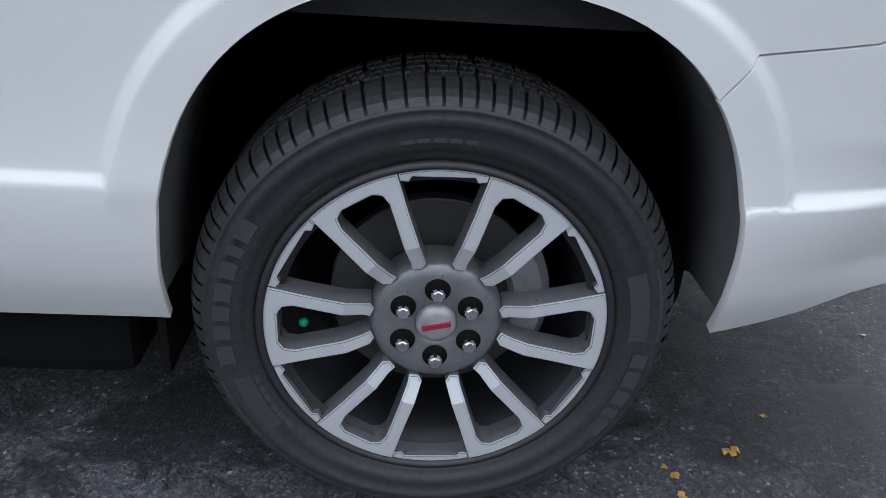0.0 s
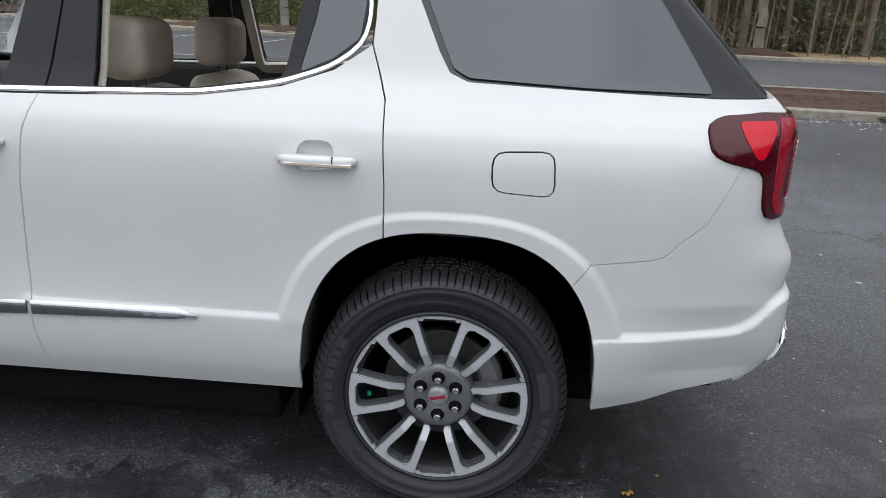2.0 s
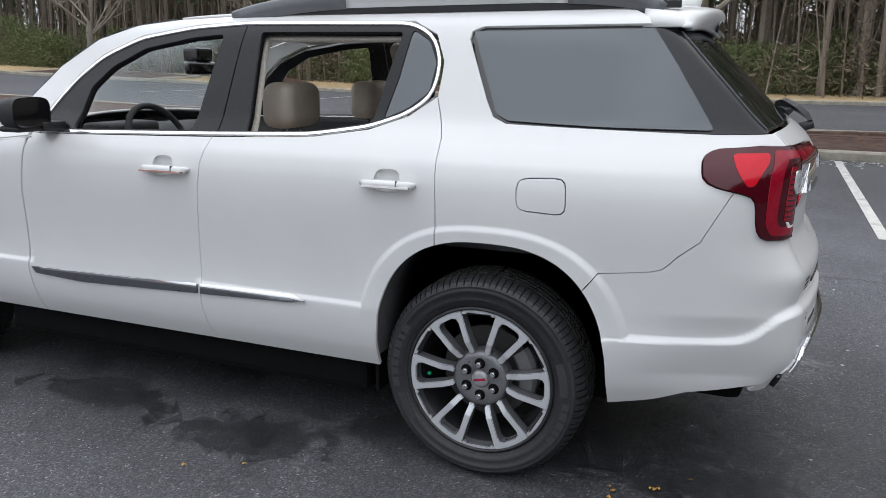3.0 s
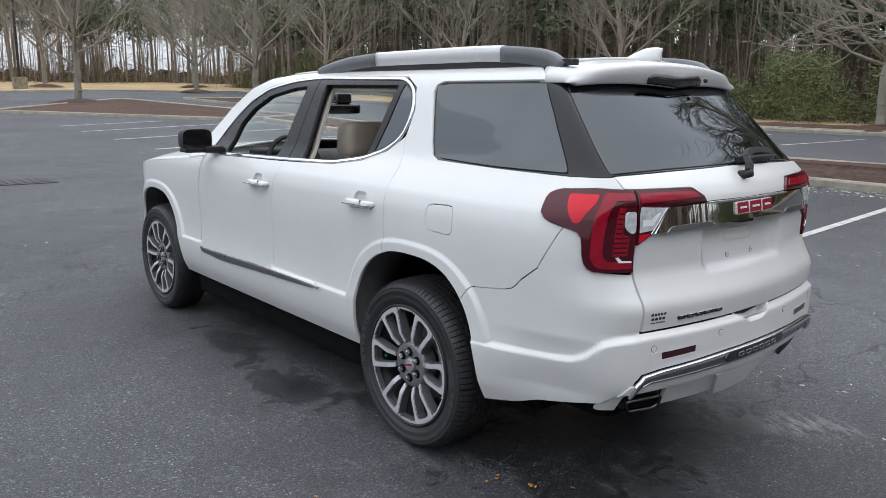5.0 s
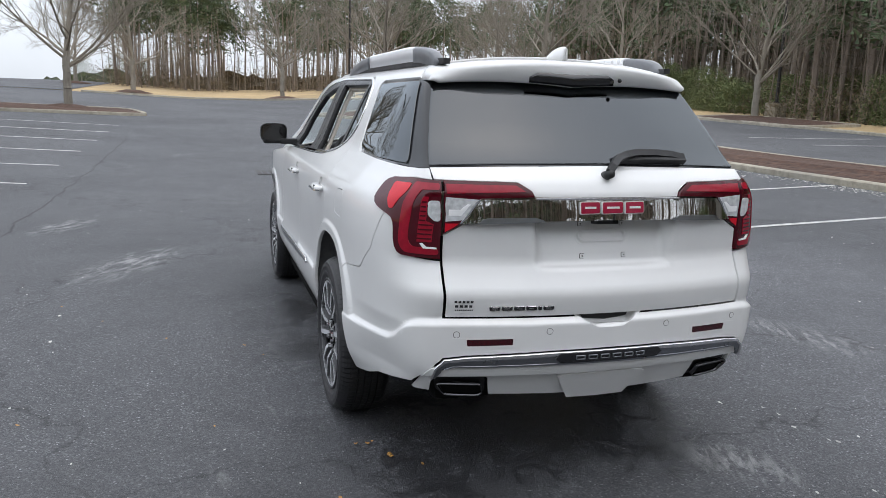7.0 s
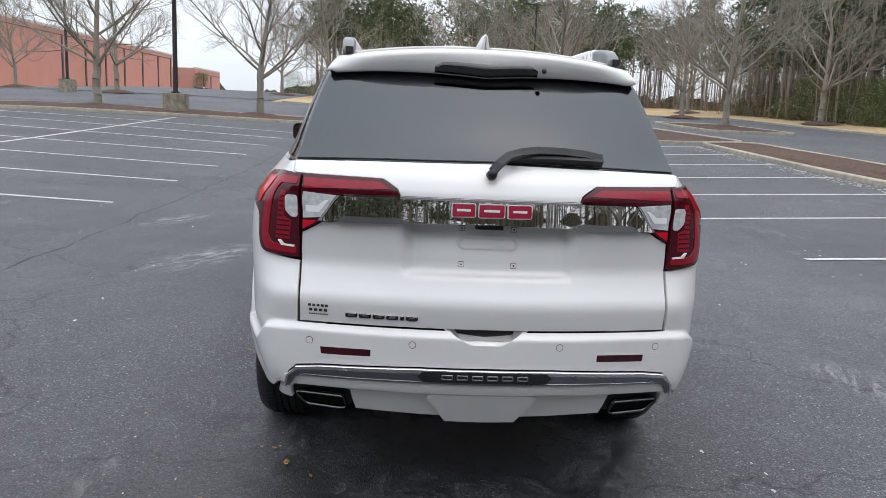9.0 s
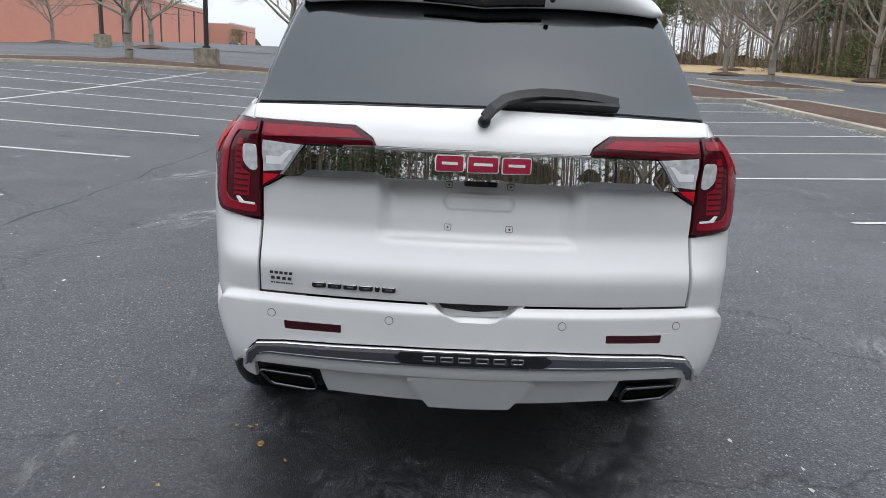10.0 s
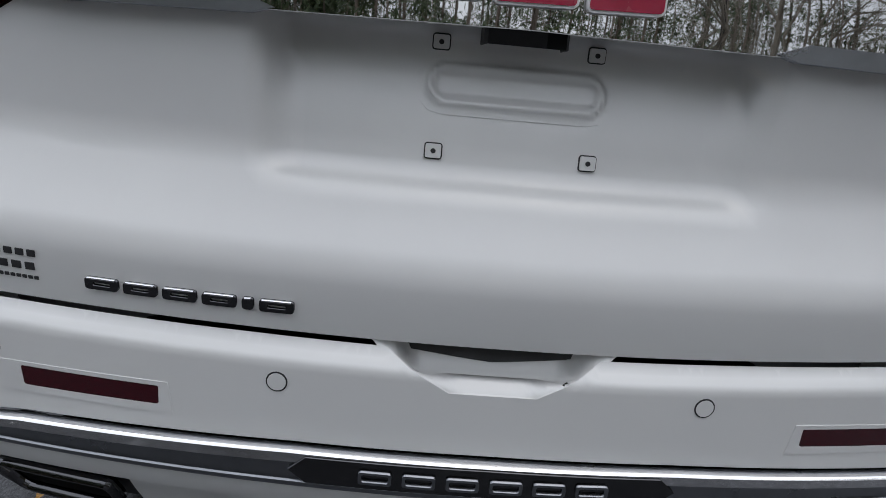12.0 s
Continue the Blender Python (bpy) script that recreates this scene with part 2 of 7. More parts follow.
PAINT = paint_material()
BLACK = plain_material("black_plastic", (0.012, 0.012, 0.013), 0.55, grain=60)
GLOSSBLACK = plain_material("gloss_black", (0.008, 0.008, 0.009), 0.08, Coat_Weight=0.6)
PILLARBLACK = plain_material("pillar_black", (0.010, 0.0105, 0.012), 0.14, Specular_IOR_Level=0.42)
UNDER = plain_material("underbody_black", (0.006, 0.006, 0.006), 0.95, grain=25, Specular_IOR_Level=0.08)
FRAMEBLACK = plain_material("satin_black_frame", (0.009, 0.009, 0.0105), 0.30, grain=60, Specular_IOR_Level=0.32)
LINER = plain_material("wheel_liner", (0.15, 0.15, 0.152), 0.9, grain=25, Specular_IOR_Level=0.15)
SILVERTRIM = plain_material("bright_silver_trim", (0.74, 0.74, 0.75), 0.3, 0.2, vary=0.02)
RAILGREY = plain_material("grey_rail_paint", (0.15, 0.155, 0.165), 0.38, 0.1, vary=0.05)
MIRROR = plain_material("mirror_chrome", (0.50, 0.50, 0.50), 0.012, 1.0, vary=0.01)
CHROME = plain_material("chrome", (0.78, 0.78, 0.79), 0.06, 1.0, vary=0.03)
DARKCHROME = plain_material("dark_chrome", (0.10, 0.10, 0.105), 0.10, 1.0, vary=0.05)
SATIN = plain_material("satin_metal", (0.27, 0.28, 0.30), 0.30, 1.0, vary=0.05)
MACHINED = plain_material("machined_alloy", (0.66, 0.67, 0.69), 0.32, 0.42, grain=6, vary=0.03)
GUNMETAL = plain_material("gunmetal_alloy", (0.19, 0.192, 0.20), 0.32, 0.4, grain=60, vary=0.08)
# near-black alloy: the shade inside the rim is put into the colour
SHADEDALLOY = plain_material("shadowed_alloy", (0.035, 0.035, 0.038), 0.5, 0.4, grain=50)
STEEL = plain_material("brake_steel", (0.075, 0.072, 0.07), 0.5, 0.4, grain=30)
CASTIRON = plain_material("cast_silver", (0.34, 0.34, 0.345), 0.45, 0.4, grain=40, vary=0.15)
RUBBER = plain_material("tyre_rubber", (0.026, 0.026, 0.028), 0.46, grain=120, vary=0.3, bump=0.15, Specular_IOR_Level=0.42)
RUBBERPRINT = plain_material("tyre_print", (0.042, 0.042, 0.045), 0.40, grain=80)
GRIT = plain_material("dusty_tread", (0.020, 0.0195, 0.019), 0.7, grain=260, vary=0.95, bump=0.6)
REDDEEP = plain_material("deep_red_lens", (0.060, 0.001, 0.006), 0.05, vary=0.1, Specular_IOR_Level=0.45)
REDBRIGHT = plain_material("bright_red_lens", (0.56, 0.006, 0.020), 0.08, vary=0.06, Specular_IOR_Level=0.35)
REDBAND = plain_material("ruby_lens", (0.27, 0.004, 0.018), 0.06, vary=0.12, Specular_IOR_Level=0.4)
REFLECTOR = plain_material("maroon_reflector", (0.038, 0.001, 0.005), 0.2, vary=0.25, grain=200, Coat_Weight=0.2)
CLEARLENS = plain_material("clear_lamp", (0.74, 0.75, 0.76), 0.12, 0.35, vary=0.25, grain=45, Coat_Weight=1.0)
WHITELENS = plain_material("white_lamp", (0.85, 0.85, 0.85), 0.1, vary=0.03, Coat_Weight=1.0)
TINTED = tint_material("privacy_glass", (0.03, 0.031, 0.033), 2.05)
REARGLASS = tint_material("rear_privacy_glass", (0.08, 0.082, 0.086), 1.8)
CLEARGLASS = tint_material("clear_glass", (0.94, 0.96, 0.955))
LEATHER = plain_material("beige_leather", (0.52, 0.45, 0.375), 0.5, grain=18, vary=0.08, bump=0.1)
DARKTRIM = plain_material("dark_cabin_trim", (0.02, 0.02, 0.022), 0.7, grain=30)
HEADLINER = plain_material("pale_headliner", (0.52, 0.48, 0.42), 0.9, grain=90)
GREENDOT = plain_material("green_marker", (0.0, 0.32, 0.16), 0.4)
BADGERED = plain_material("badge_red", (0.30, 0.010, 0.040), 0.25, Coat_Weight=0.6)
PRINT = plain_material("black_print", (0.02, 0.02, 0.022), 0.5)
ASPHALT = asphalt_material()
WHITELINE = ground_material("worn_line_paint", (0.35, 0.35, 0.35), (0.62, 0.62, 0.61), (0.72, 0.72, 0.71), 9.0)
GRASS = ground_material("dormant_grass", (0.30, 0.21, 0.11), (0.42, 0.31, 0.17), (0.50, 0.39, 0.23), 3.0)
MULCH = ground_material("bark_mulch", (0.030, 0.017, 0.012), (0.078, 0.042, 0.029), (0.14, 0.080, 0.055), 7.0)
CONCRETE = ground_material("kerb_concrete", (0.24, 0.22, 0.18), (0.36, 0.335, 0.28), (0.45, 0.42, 0.36), 5.0)
MOSSY = ground_material("stained_concrete", (0.10, 0.095, 0.07), (0.22, 0.20, 0.16), (0.34, 0.31, 0.26), 4.0)
BARK = bark_material("grey_bark", (0.10, 0.090, 0.075), (0.20, 0.180, 0.150), (0.30, 0.275, 0.23))
TWIG = bark_material("pale_twig", (0.11, 0.096, 0.074), (0.21, 0.185, 0.145), (0.30, 0.265, 0.215))
PINEBARK = bark_material("pine_bark", (0.07, 0.057, 0.046), (0.165, 0.132, 0.108), (0.30, 0.25, 0.205))
NEEDLES = leaf_material("pine_needles", (0.042, 0.066, 0.030), (0.078, 0.112, 0.052), (0.13, 0.165, 0.080))
BRUSH = leaf_material("underbrush", (0.07, 0.058, 0.036), (0.145, 0.117, 0.074), (0.26, 0.205, 0.135))
# brown darkened to stand in for the shade deep in the wood
WOODSHADE = ground_material("shaded_wood", (0.028, 0.024, 0.018), (0.065, 0.054, 0.041), (0.12, 0.098, 0.075), 1.3)
HILL = ground_material("far_wooded_hill", (0.040, 0.055, 0.040), (0.075, 0.092, 0.068), (0.11, 0.125, 0.095), 0.35)
EVERGREEN = leaf_material("evergreen_shrub", (0.055, 0.080, 0.025), (0.115, 0.145, 0.050), (0.20, 0.21, 0.088))
DEADLEAF = leaf_material("yellow_leaf", (0.45, 0.22, 0.04), (0.55, 0.30, 0.06), (0.38, 0.20, 0.06))
PALEBITS = leaf_material("pale_litter", (0.32, 0.31, 0.29), (0.50, 0.49, 0.46), (0.66, 0.64, 0.60))
BRICK = brick_wall_material()
PILASTER = plain_material("dark_pilaster", (0.06, 0.05, 0.05), 0.7, grain=3)
COPING = plain_material("pale_coping", (0.50, 0.47, 0.43), 0.8, grain=3)
POLE = plain_material("dark_pole_paint", (0.02, 0.018, 0.018), 0.5, grain=8)
IRON = plain_material("drain_iron", (0.05, 0.048, 0.047), 0.8, grain=20)


# ---- building helpers ----


def part(name, bm, material, parent=None, label="", smooth=False):
    """Links a bmesh as one mesh object under a thing or a part."""
    me = bpy.data.meshes.new(name)
    bm.normal_update()
    bm.to_mesh(me)
    bm.free()
    return part_mesh(name, me, material, parent, label, smooth)


def part_mesh(name, me, material, parent=None, label="", smooth=False):
    if material and not me.materials:
        me.materials.append(material)
    if smooth:
        me.polygons.foreach_set("use_smooth", [True] * len(me.polygons))
    ob = new(name, me)
    if parent:
        ob.parent = parent
    if label:
        ob["label"] = label
    return ob


def thing(name, label, category, group="", at=None):
    ob = tagged(new(name), label, category, group)
    ob.empty_display_size = 0.2
    if at:
        ob.location = at
    return ob


def structure(name, me, material, label, category, smooth=False):
    return tagged(part_mesh(name, me, material, None, "", smooth), label, category, "", "structure")


def raw(name, verts, faces):
    me = bpy.data.meshes.new(name)
    me.from_pydata(verts, [], faces)
    me.update()
    return me


def box(bm, x0, x1, y0, y1, z0, z1, bevel=0.0, seg=2, turn=None):
    r = bmesh.ops.create_cube(bm, size=1)
    vs = r["verts"]
    for v in vs:
        v.co = Vector(((x0 + x1) / 2 + v.co.x * (x1 - x0), (y0 + y1) / 2 + v.co.y * (y1 - y0), (z0 + z1) / 2 + v.co.z * (z1 - z0)))
    if turn:
        bmesh.ops.transform(bm, matrix=turn, verts=vs)
    if bevel:
        es = list({e for v in vs for e in v.link_edges})
        bmesh.ops.bevel(bm, geom=es, offset=bevel, segments=seg, profile=0.6, affect="EDGES")
    return bm


def rod(verts, faces, a, b, ra, rb, sides=6):
    """Adds a tapered tube from a to b to the lists."""
    a, b = Vector(a), Vector(b)
    d = (b - a).normalized()
    u = d.orthogonal().normalized()
    w = d.cross(u)
    n = len(verts)
    for c, r in ((a, ra), (b, rb)):
        for k in range(sides):
            t = 2 * math.pi * k / sides
            verts.append(c + u * (r * math.cos(t)) + w * (r * math.sin(t)))
    for k in range(sides):
        faces.append((n + k, n + (k + 1) % sides, n + sides + (k + 1) % sides, n + sides + k))


def sweep(path, profile, closed=False, up=(0, 0, 1)):
    """A profile of (across, up) points carried along a path of points."""
    verts, faces, m = [], [], len(profile)
    n = len(path)
    for i, p in enumerate(path):
        a = Vector(path[(i - 1) % n] if closed or i else path[0])
        b = Vector(path[(i + 1) % n] if closed or i < n - 1 else path[-1])
        d = (b - a).normalized()
        side = d.cross(Vector(up)).normalized()
        top = side.cross(d).normalized()
        verts += [Vector(p) + side * q[0] + top * q[1] for q in profile]
    for i in range(n if closed else n - 1):
        for k in range(m):
            j = (i + 1) % n
            faces.append((i * m + k, i * m + (k + 1) % m, j * m + (k + 1) % m, j * m + k))
    if not closed:
        faces += [tuple(range(m))[::-1], tuple((n - 1) * m + k for k in range(m))]
    return verts, faces


def lathe(bm, profile, steps, axis_y=True, start=0.0, stop=2 * math.pi):
    """Turns a profile of (radius, across) round the axle; returns nothing."""
    full = abs(stop - start - 2 * math.pi) < 1e-6
    rings = []
    for i in range(steps if full else steps + 1):
        t = start + (stop - start) * i / steps
        rings.append([bm.verts.new((r * math.cos(t), y, r * math.sin(t))) for r, y in profile])
    n = len(rings)
    for i in range(n if full else n - 1):
        a, b = rings[i], rings[(i + 1) % n]
        for k in range(len(profile) - 1):
            bm.faces.new((a[k], a[k + 1], b[k + 1], b[k]))


def extrude_outline(loops, y0, y1, bevel=0.0):
    """A plate cut from loops of (x, z), from y0 (outer face) back to y1. A slight chamfer softens the outer edge."""
    bm = bmesh.new()
    pts, edges = [], []
    for loop in loops:
        n = len(pts)
        pts += [Vector(p) for p in loop]
        edges += [(n + i, n + (i + 1) % len(loop)) for i in range(len(loop))]
    co, ed, fa, *_ = geometry.delaunay_2d_cdt(pts, edges, [], 1, 1e-6)
    keep = [f for f in fa if inside_loops(sum((co[i] for i in f), Vector((0, 0))) / 3, loops)]
    front = [bm.verts.new((p.x, y0, p.y)) for p in co]
    for f in keep:
        bm.faces.new([front[i] for i in f])
    for loop in loops:
        a = [bm.verts.new((p[0], y0, p[1])) for p in loop]
        b = [bm.verts.new((p[0], y1, p[1])) for p in loop]
        for i in range(len(loop)):
            j = (i + 1) % len(loop)
            bm.faces.new((a[i], a[j], b[j], b[i]))
    bmesh.ops.remove_doubles(bm, verts=bm.verts[:], dist=1e-5)
    bmesh.ops.recalc_face_normals(bm, faces=bm.faces[:])
    if bevel:
        es = [e for e in bm.edges if abs(e.verts[0].co.y - y0) < 1e-6 and abs(e.verts[1].co.y - y0) < 1e-6 and len(e.link_faces) == 2
              and abs(e.link_faces[0].normal.y - e.link_faces[1].normal.y) > 0.3]
        bmesh.ops.bevel(bm, geom=es, offset=bevel, segments=2, affect="EDGES")
    return bm


def inside_loops(p, loops):
    odd = False
    x, y = p[0], p[1]
    for loop in loops:
        j = len(loop) - 1
        for i in range(len(loop)):
            (xi, yi), (xj, yj) = loop[i], loop[j]
            if (yi > y) != (yj > y) and x < (xj - xi) * (y - yi) / (yj - yi) + xi:
                odd = not odd
            j = i
    return odd


def softplus(v, w):
    return w * math.log1p(math.exp(max(-50, min(50, v / w))))


def land(x, y):
    """Height of the ground: the aisle is a shallow valley that climbs away ahead."""
    return (0.04 * (softplus(abs(y) - 2.5, 0.5) - softplus(abs(y) - 13, 1.0)) + 0.03 * (softplus(-12 - x, 1.5) - softplus(-112 - x, 5.0))
            + 0.05 * (softplus(y - 24, 1.5) - softplus(y - 40, 3.0)))

# ---- ground ----


def steps(a, b, fine, centre, grow=1.12, most=12.0):
    """Coordinates from a to b, fine near the centre and wider away from it."""
    out = [centre]
    for sign, end in ((1, b), (-1, a)):
        d, v = fine, centre
        while sign * (end - v) > 0:
            v += sign * d
            if abs(v - centre) > 14:
                d = min(most, d * grow)
            out.append(v if sign * (end - v) > 0 else end)
    return sorted(set(out))


def sheet(name, xs, ys, lift):
    verts = [(x, y, land(x, y) + lift(x, y)) for x in xs for y in ys]
    m = len(ys)
    return raw(name, verts, [(i * m + j, (i + 1) * m + j, (i + 1) * m + j + 1, i * m + j + 1) for i in range(len(xs) - 1) for j in range(m - 1)])


LOT = (-54.0, 24.0, -60.0, 24.5)  # x from, x to, y from, y to
gx, gy = steps(-420, 420, 0.7, 0.0), steps(-420, 420, 0.7, 0.0)
structure("ground", sheet("ground", gx, gy, lambda x, y: -0.10 if LOT[0] + 0.5 < x < LOT[1] - 0.5 and LOT[2] + 0.5 < y < LOT[3] - 0.5 else 0.0), GRASS,
          "tan dormant grass and earth round the car park", "ground", True)
ax = steps(LOT[0], LOT[1], 0.35, 0.0, 1.08, 1.5)
ay = steps(LOT[2], LOT[3], 0.35, 0.0, 1.08, 1.5)
structure("road", sheet("road", ax, ay, lambda x, y: 0.0), ASPHALT, "dark worn asphalt of the car park with pale scuffs, damp stains and shade painted under the car", "asphalt", True)
# the drive that leaves the car park
structure("road_2", sheet("road_2", steps(-230, -54.2, 3, -60, 1.1), [-35.5, -32, -28, -24, -20, -16, -12, -10], lambda x, y: 0.03), ASPHALT,
          "grey asphalt drive leading away between verges", "asphalt", True)


def ribbon(name, a, b, width, lift=0.006):
    """A painted stripe that follows the ground from a to b."""
    a, b = Vector(a), Vector(b)
    d = (b - a).normalized()
    s = Vector((-d.y, d.x)) * width / 2
    n = max(2, int((b - a).length / 0.5))
    verts = []
    for i in range(n + 1):
        p = a + (b - a) * i / n
        for q in (p - s, p + s):
            verts.append((q.x, q.y, land(q.x, q.y) + lift))
    return raw(name, verts, [(2 * i, 2 * i + 1, 2 * i + 3, 2 * i + 2) for i in range(n)])


def parking_line(a, b, width=0.10):
    ob = part_mesh("parking_line", ribbon("parking_line", a, b, width), WHITELINE)
    return tagged(ob, "worn white parking line painted on the asphalt", "line", "parking lines", "structure")


for i in range(8):
    parking_line((-3.66 - 2.92 * i, -4.0), (-3.62 - 2.90 * i, -8.95))
for i in range(8):
    parking_line((-3.62 - 2.90 * i, -9.12), (-3.58 - 2.88 * i, -14.0))
parking_line((4.0, -9.03), (-27.0, -9.0), 0.10)
for i in range(9):
    x = 1.92 - 3.02 * i
    parking_line((x, 4.0), (x, 8.75 - 0.06 * x))
parking_line((-24.7, 4.0), (-24.7, 7.4))
for i in range(6):
    parking_line((-4.0 - 3.0 * i, 17.0), (-4.0 - 3.0 * i, 22.5))

# kerbs and islands
KERB = [(-0.075, -0.10), (-0.075, 0.10), (-0.05, 0.125), (0.05, 0.13), (0.075, 0.105), (0.085, -0.10)]


def kerb_run(corners, closed=True, label="weathered concrete kerb round a planting island"):
    pts = []
    n = len(corners)
    for i in range(n if closed else n - 1):
        a, b = Vector(corners[i]), Vector(corners[(i + 1) % n])
        m = max(2, int((b - a).length / 0.8))
        pts += [a + (b - a) * k / m for k in range(m)]
    if not closed:
        pts.append(Vector(corners[-1]))
    path = [(p.x, p.y, land(p.x, p.y)) for p in pts]
    v, f = sweep(path, KERB, closed)
    return structure("kerb", raw("kerb", v, f), CONCRETE, label, "kerb")


def mulch_bed(corners, rise=0.10, label="brown bark mulch bed inside the kerb"):
    """A mounded bed inside a convex outline."""
    c = sum((Vector(p) for p in corners), Vector((0, 0))) / len(corners)
    edge = []
    n = len(corners)
    for i in range(n):
        a, b = Vector(corners[i]), Vector(corners[(i + 1) % n])
        m = max(2, int((b - a).length / 0.8))
        edge += [a + (b - a) * k / m for k in range(m)]
    verts, faces, rings = [], [], 7
    for r in range(rings):
        k = r / (rings - 1)
        for p in edge:
            q = c + (p - c) * (1 - k)
            bumpy = 0.05 * noise.noise(Vector((q.x * 1.3, q.y * 1.3, 0)))
            verts.append((q.x, q.y, land(q.x, q.y) + 0.09 + rise * math.sin(k * 1.57) + bumpy * (r > 0)))
    m = len(edge)
    for r in range(rings - 1):
        for i in range(m):
            faces.append((r * m + i, r * m + (i + 1) % m, (r + 1) * m + (i + 1) % m, (r + 1) * m + i))
    return structure("mulch_bed", raw("mulch_bed", verts, faces), MULCH, label, "mulch bed", True)


def rounded_outline(corners, r=0.8):
    out = []
    n = len(corners)
    for i in range(n):
        p, a, b = Vector(corners[i]), Vector(corners[i - 1]), Vector(corners[(i + 1) % n])
        da, db = (a - p), (b - p)
        k = min(r, da.length * 0.4, db.length * 0.4)
        s, e = p + da.normalized() * k, p + db.normalized() * k
        for j in range(5):
            t = j / 4
            out.append(s * (1 - t) ** 2 + p * (2 * t * (1 - t)) + e * t * t)
    return out


# long strip beside the bays, and the islands at the end of the rows
strip_edge = [(23.0, 7.6), (-23.1, 10.3), (-23.1, 12.3), (23.0, 11.2)]
for island in (strip_edge, [(-24.0, -17.5), (-30.3, -3.4), (-33.7, -4.4), (-27.8, -18.8)], [(-33.4, 3.6), (-23.2, 9.4), (-23.4, 12.2), (-40.0, 11.0)]):
    out = rounded_outline(island)
    kerb_run(out)
    mulch_bed(out)
for x0, x1, y0, y1 in ((-40.0, -31.5, 14.2, 18.4), (-33.5, -25.0, 24.0, 28.5), (-14.0, -4.0, 25.2, 27.2)):
    out = rounded_outline([(x0, y0), (x1, y0), (x1, y1), (x0, y1)])
    kerb_run(out)
    mulch_bed(out)
kerb_run([(24.0, 24.4), (2.0, 24.4), (-20.0, 24.4), (-54.0, 24.4), (-54.0, 4.0), (-54.0, -9.0)], False, "long concrete kerb along the edge of the car park")
kerb_run([(-54.0, -43.0), (-54.0, -58.0)], False, "concrete kerb along the edge of the car park")


def mulch_mound(x, y, r=1.3):
    verts, faces = [], []
    rings, m = 6, 20
    for k in range(rings):
        q = k / (rings - 1)
        for i in range(m):
            t = 2 * math.pi * i / m
            rr = r * (1 - q) * (1 + 0.12 * math.sin(3 * t + x))
            px, py = x + rr * math.cos(t), y + rr * math.sin(t)
            verts.append((px, py, land(px, py) + 0.06 + 0.20 * math.sin(q * 1.57) + 0.03 * noise.noise(Vector((px * 3, py * 3, 0)))))
    for k in range(rings - 1):
        for i in range(m):
            faces.append((k * m + i, k * m + (i + 1) % m, (k + 1) * m + (i + 1) % m, (k + 1) * m + i))
    ob = part_mesh("mulch_mound", raw("mulch_mound", verts, faces), MULCH, None, "", True)
    return tagged(ob, "mound of brown bark mulch round a tree base", "mulch", "", "structure")


# storm drain in the aisle
drain = thing("storm_drain", "rusty iron storm drain grate set in the asphalt", "drain", at=(-11.9, 0.1, land(-11.9, 0.1)))
bm = bmesh.new()
for s in (-0.45, 0.45):
    box(bm, s - 0.04, s + 0.04, -0.49, 0.49, -0.03, 0.006)
    box(bm, -0.41, 0.41, s - 0.04, s + 0.04, -0.03, 0.006)
part("grate_frame", bm, IRON, drain)
bm = bmesh.new()
box(bm, -0.4, 0.4, -0.03, 0.03, -0.02, 0.01)
bar_mesh = bpy.data.meshes.new("grate_bar")
bm.to_mesh(bar_mesh)
bm.free()
for i in range(6):
    part_mesh("grate_bar", bar_mesh, IRON, drain).location = (0, -0.34 + 0.136 * i, 0)

# ---- trees ----


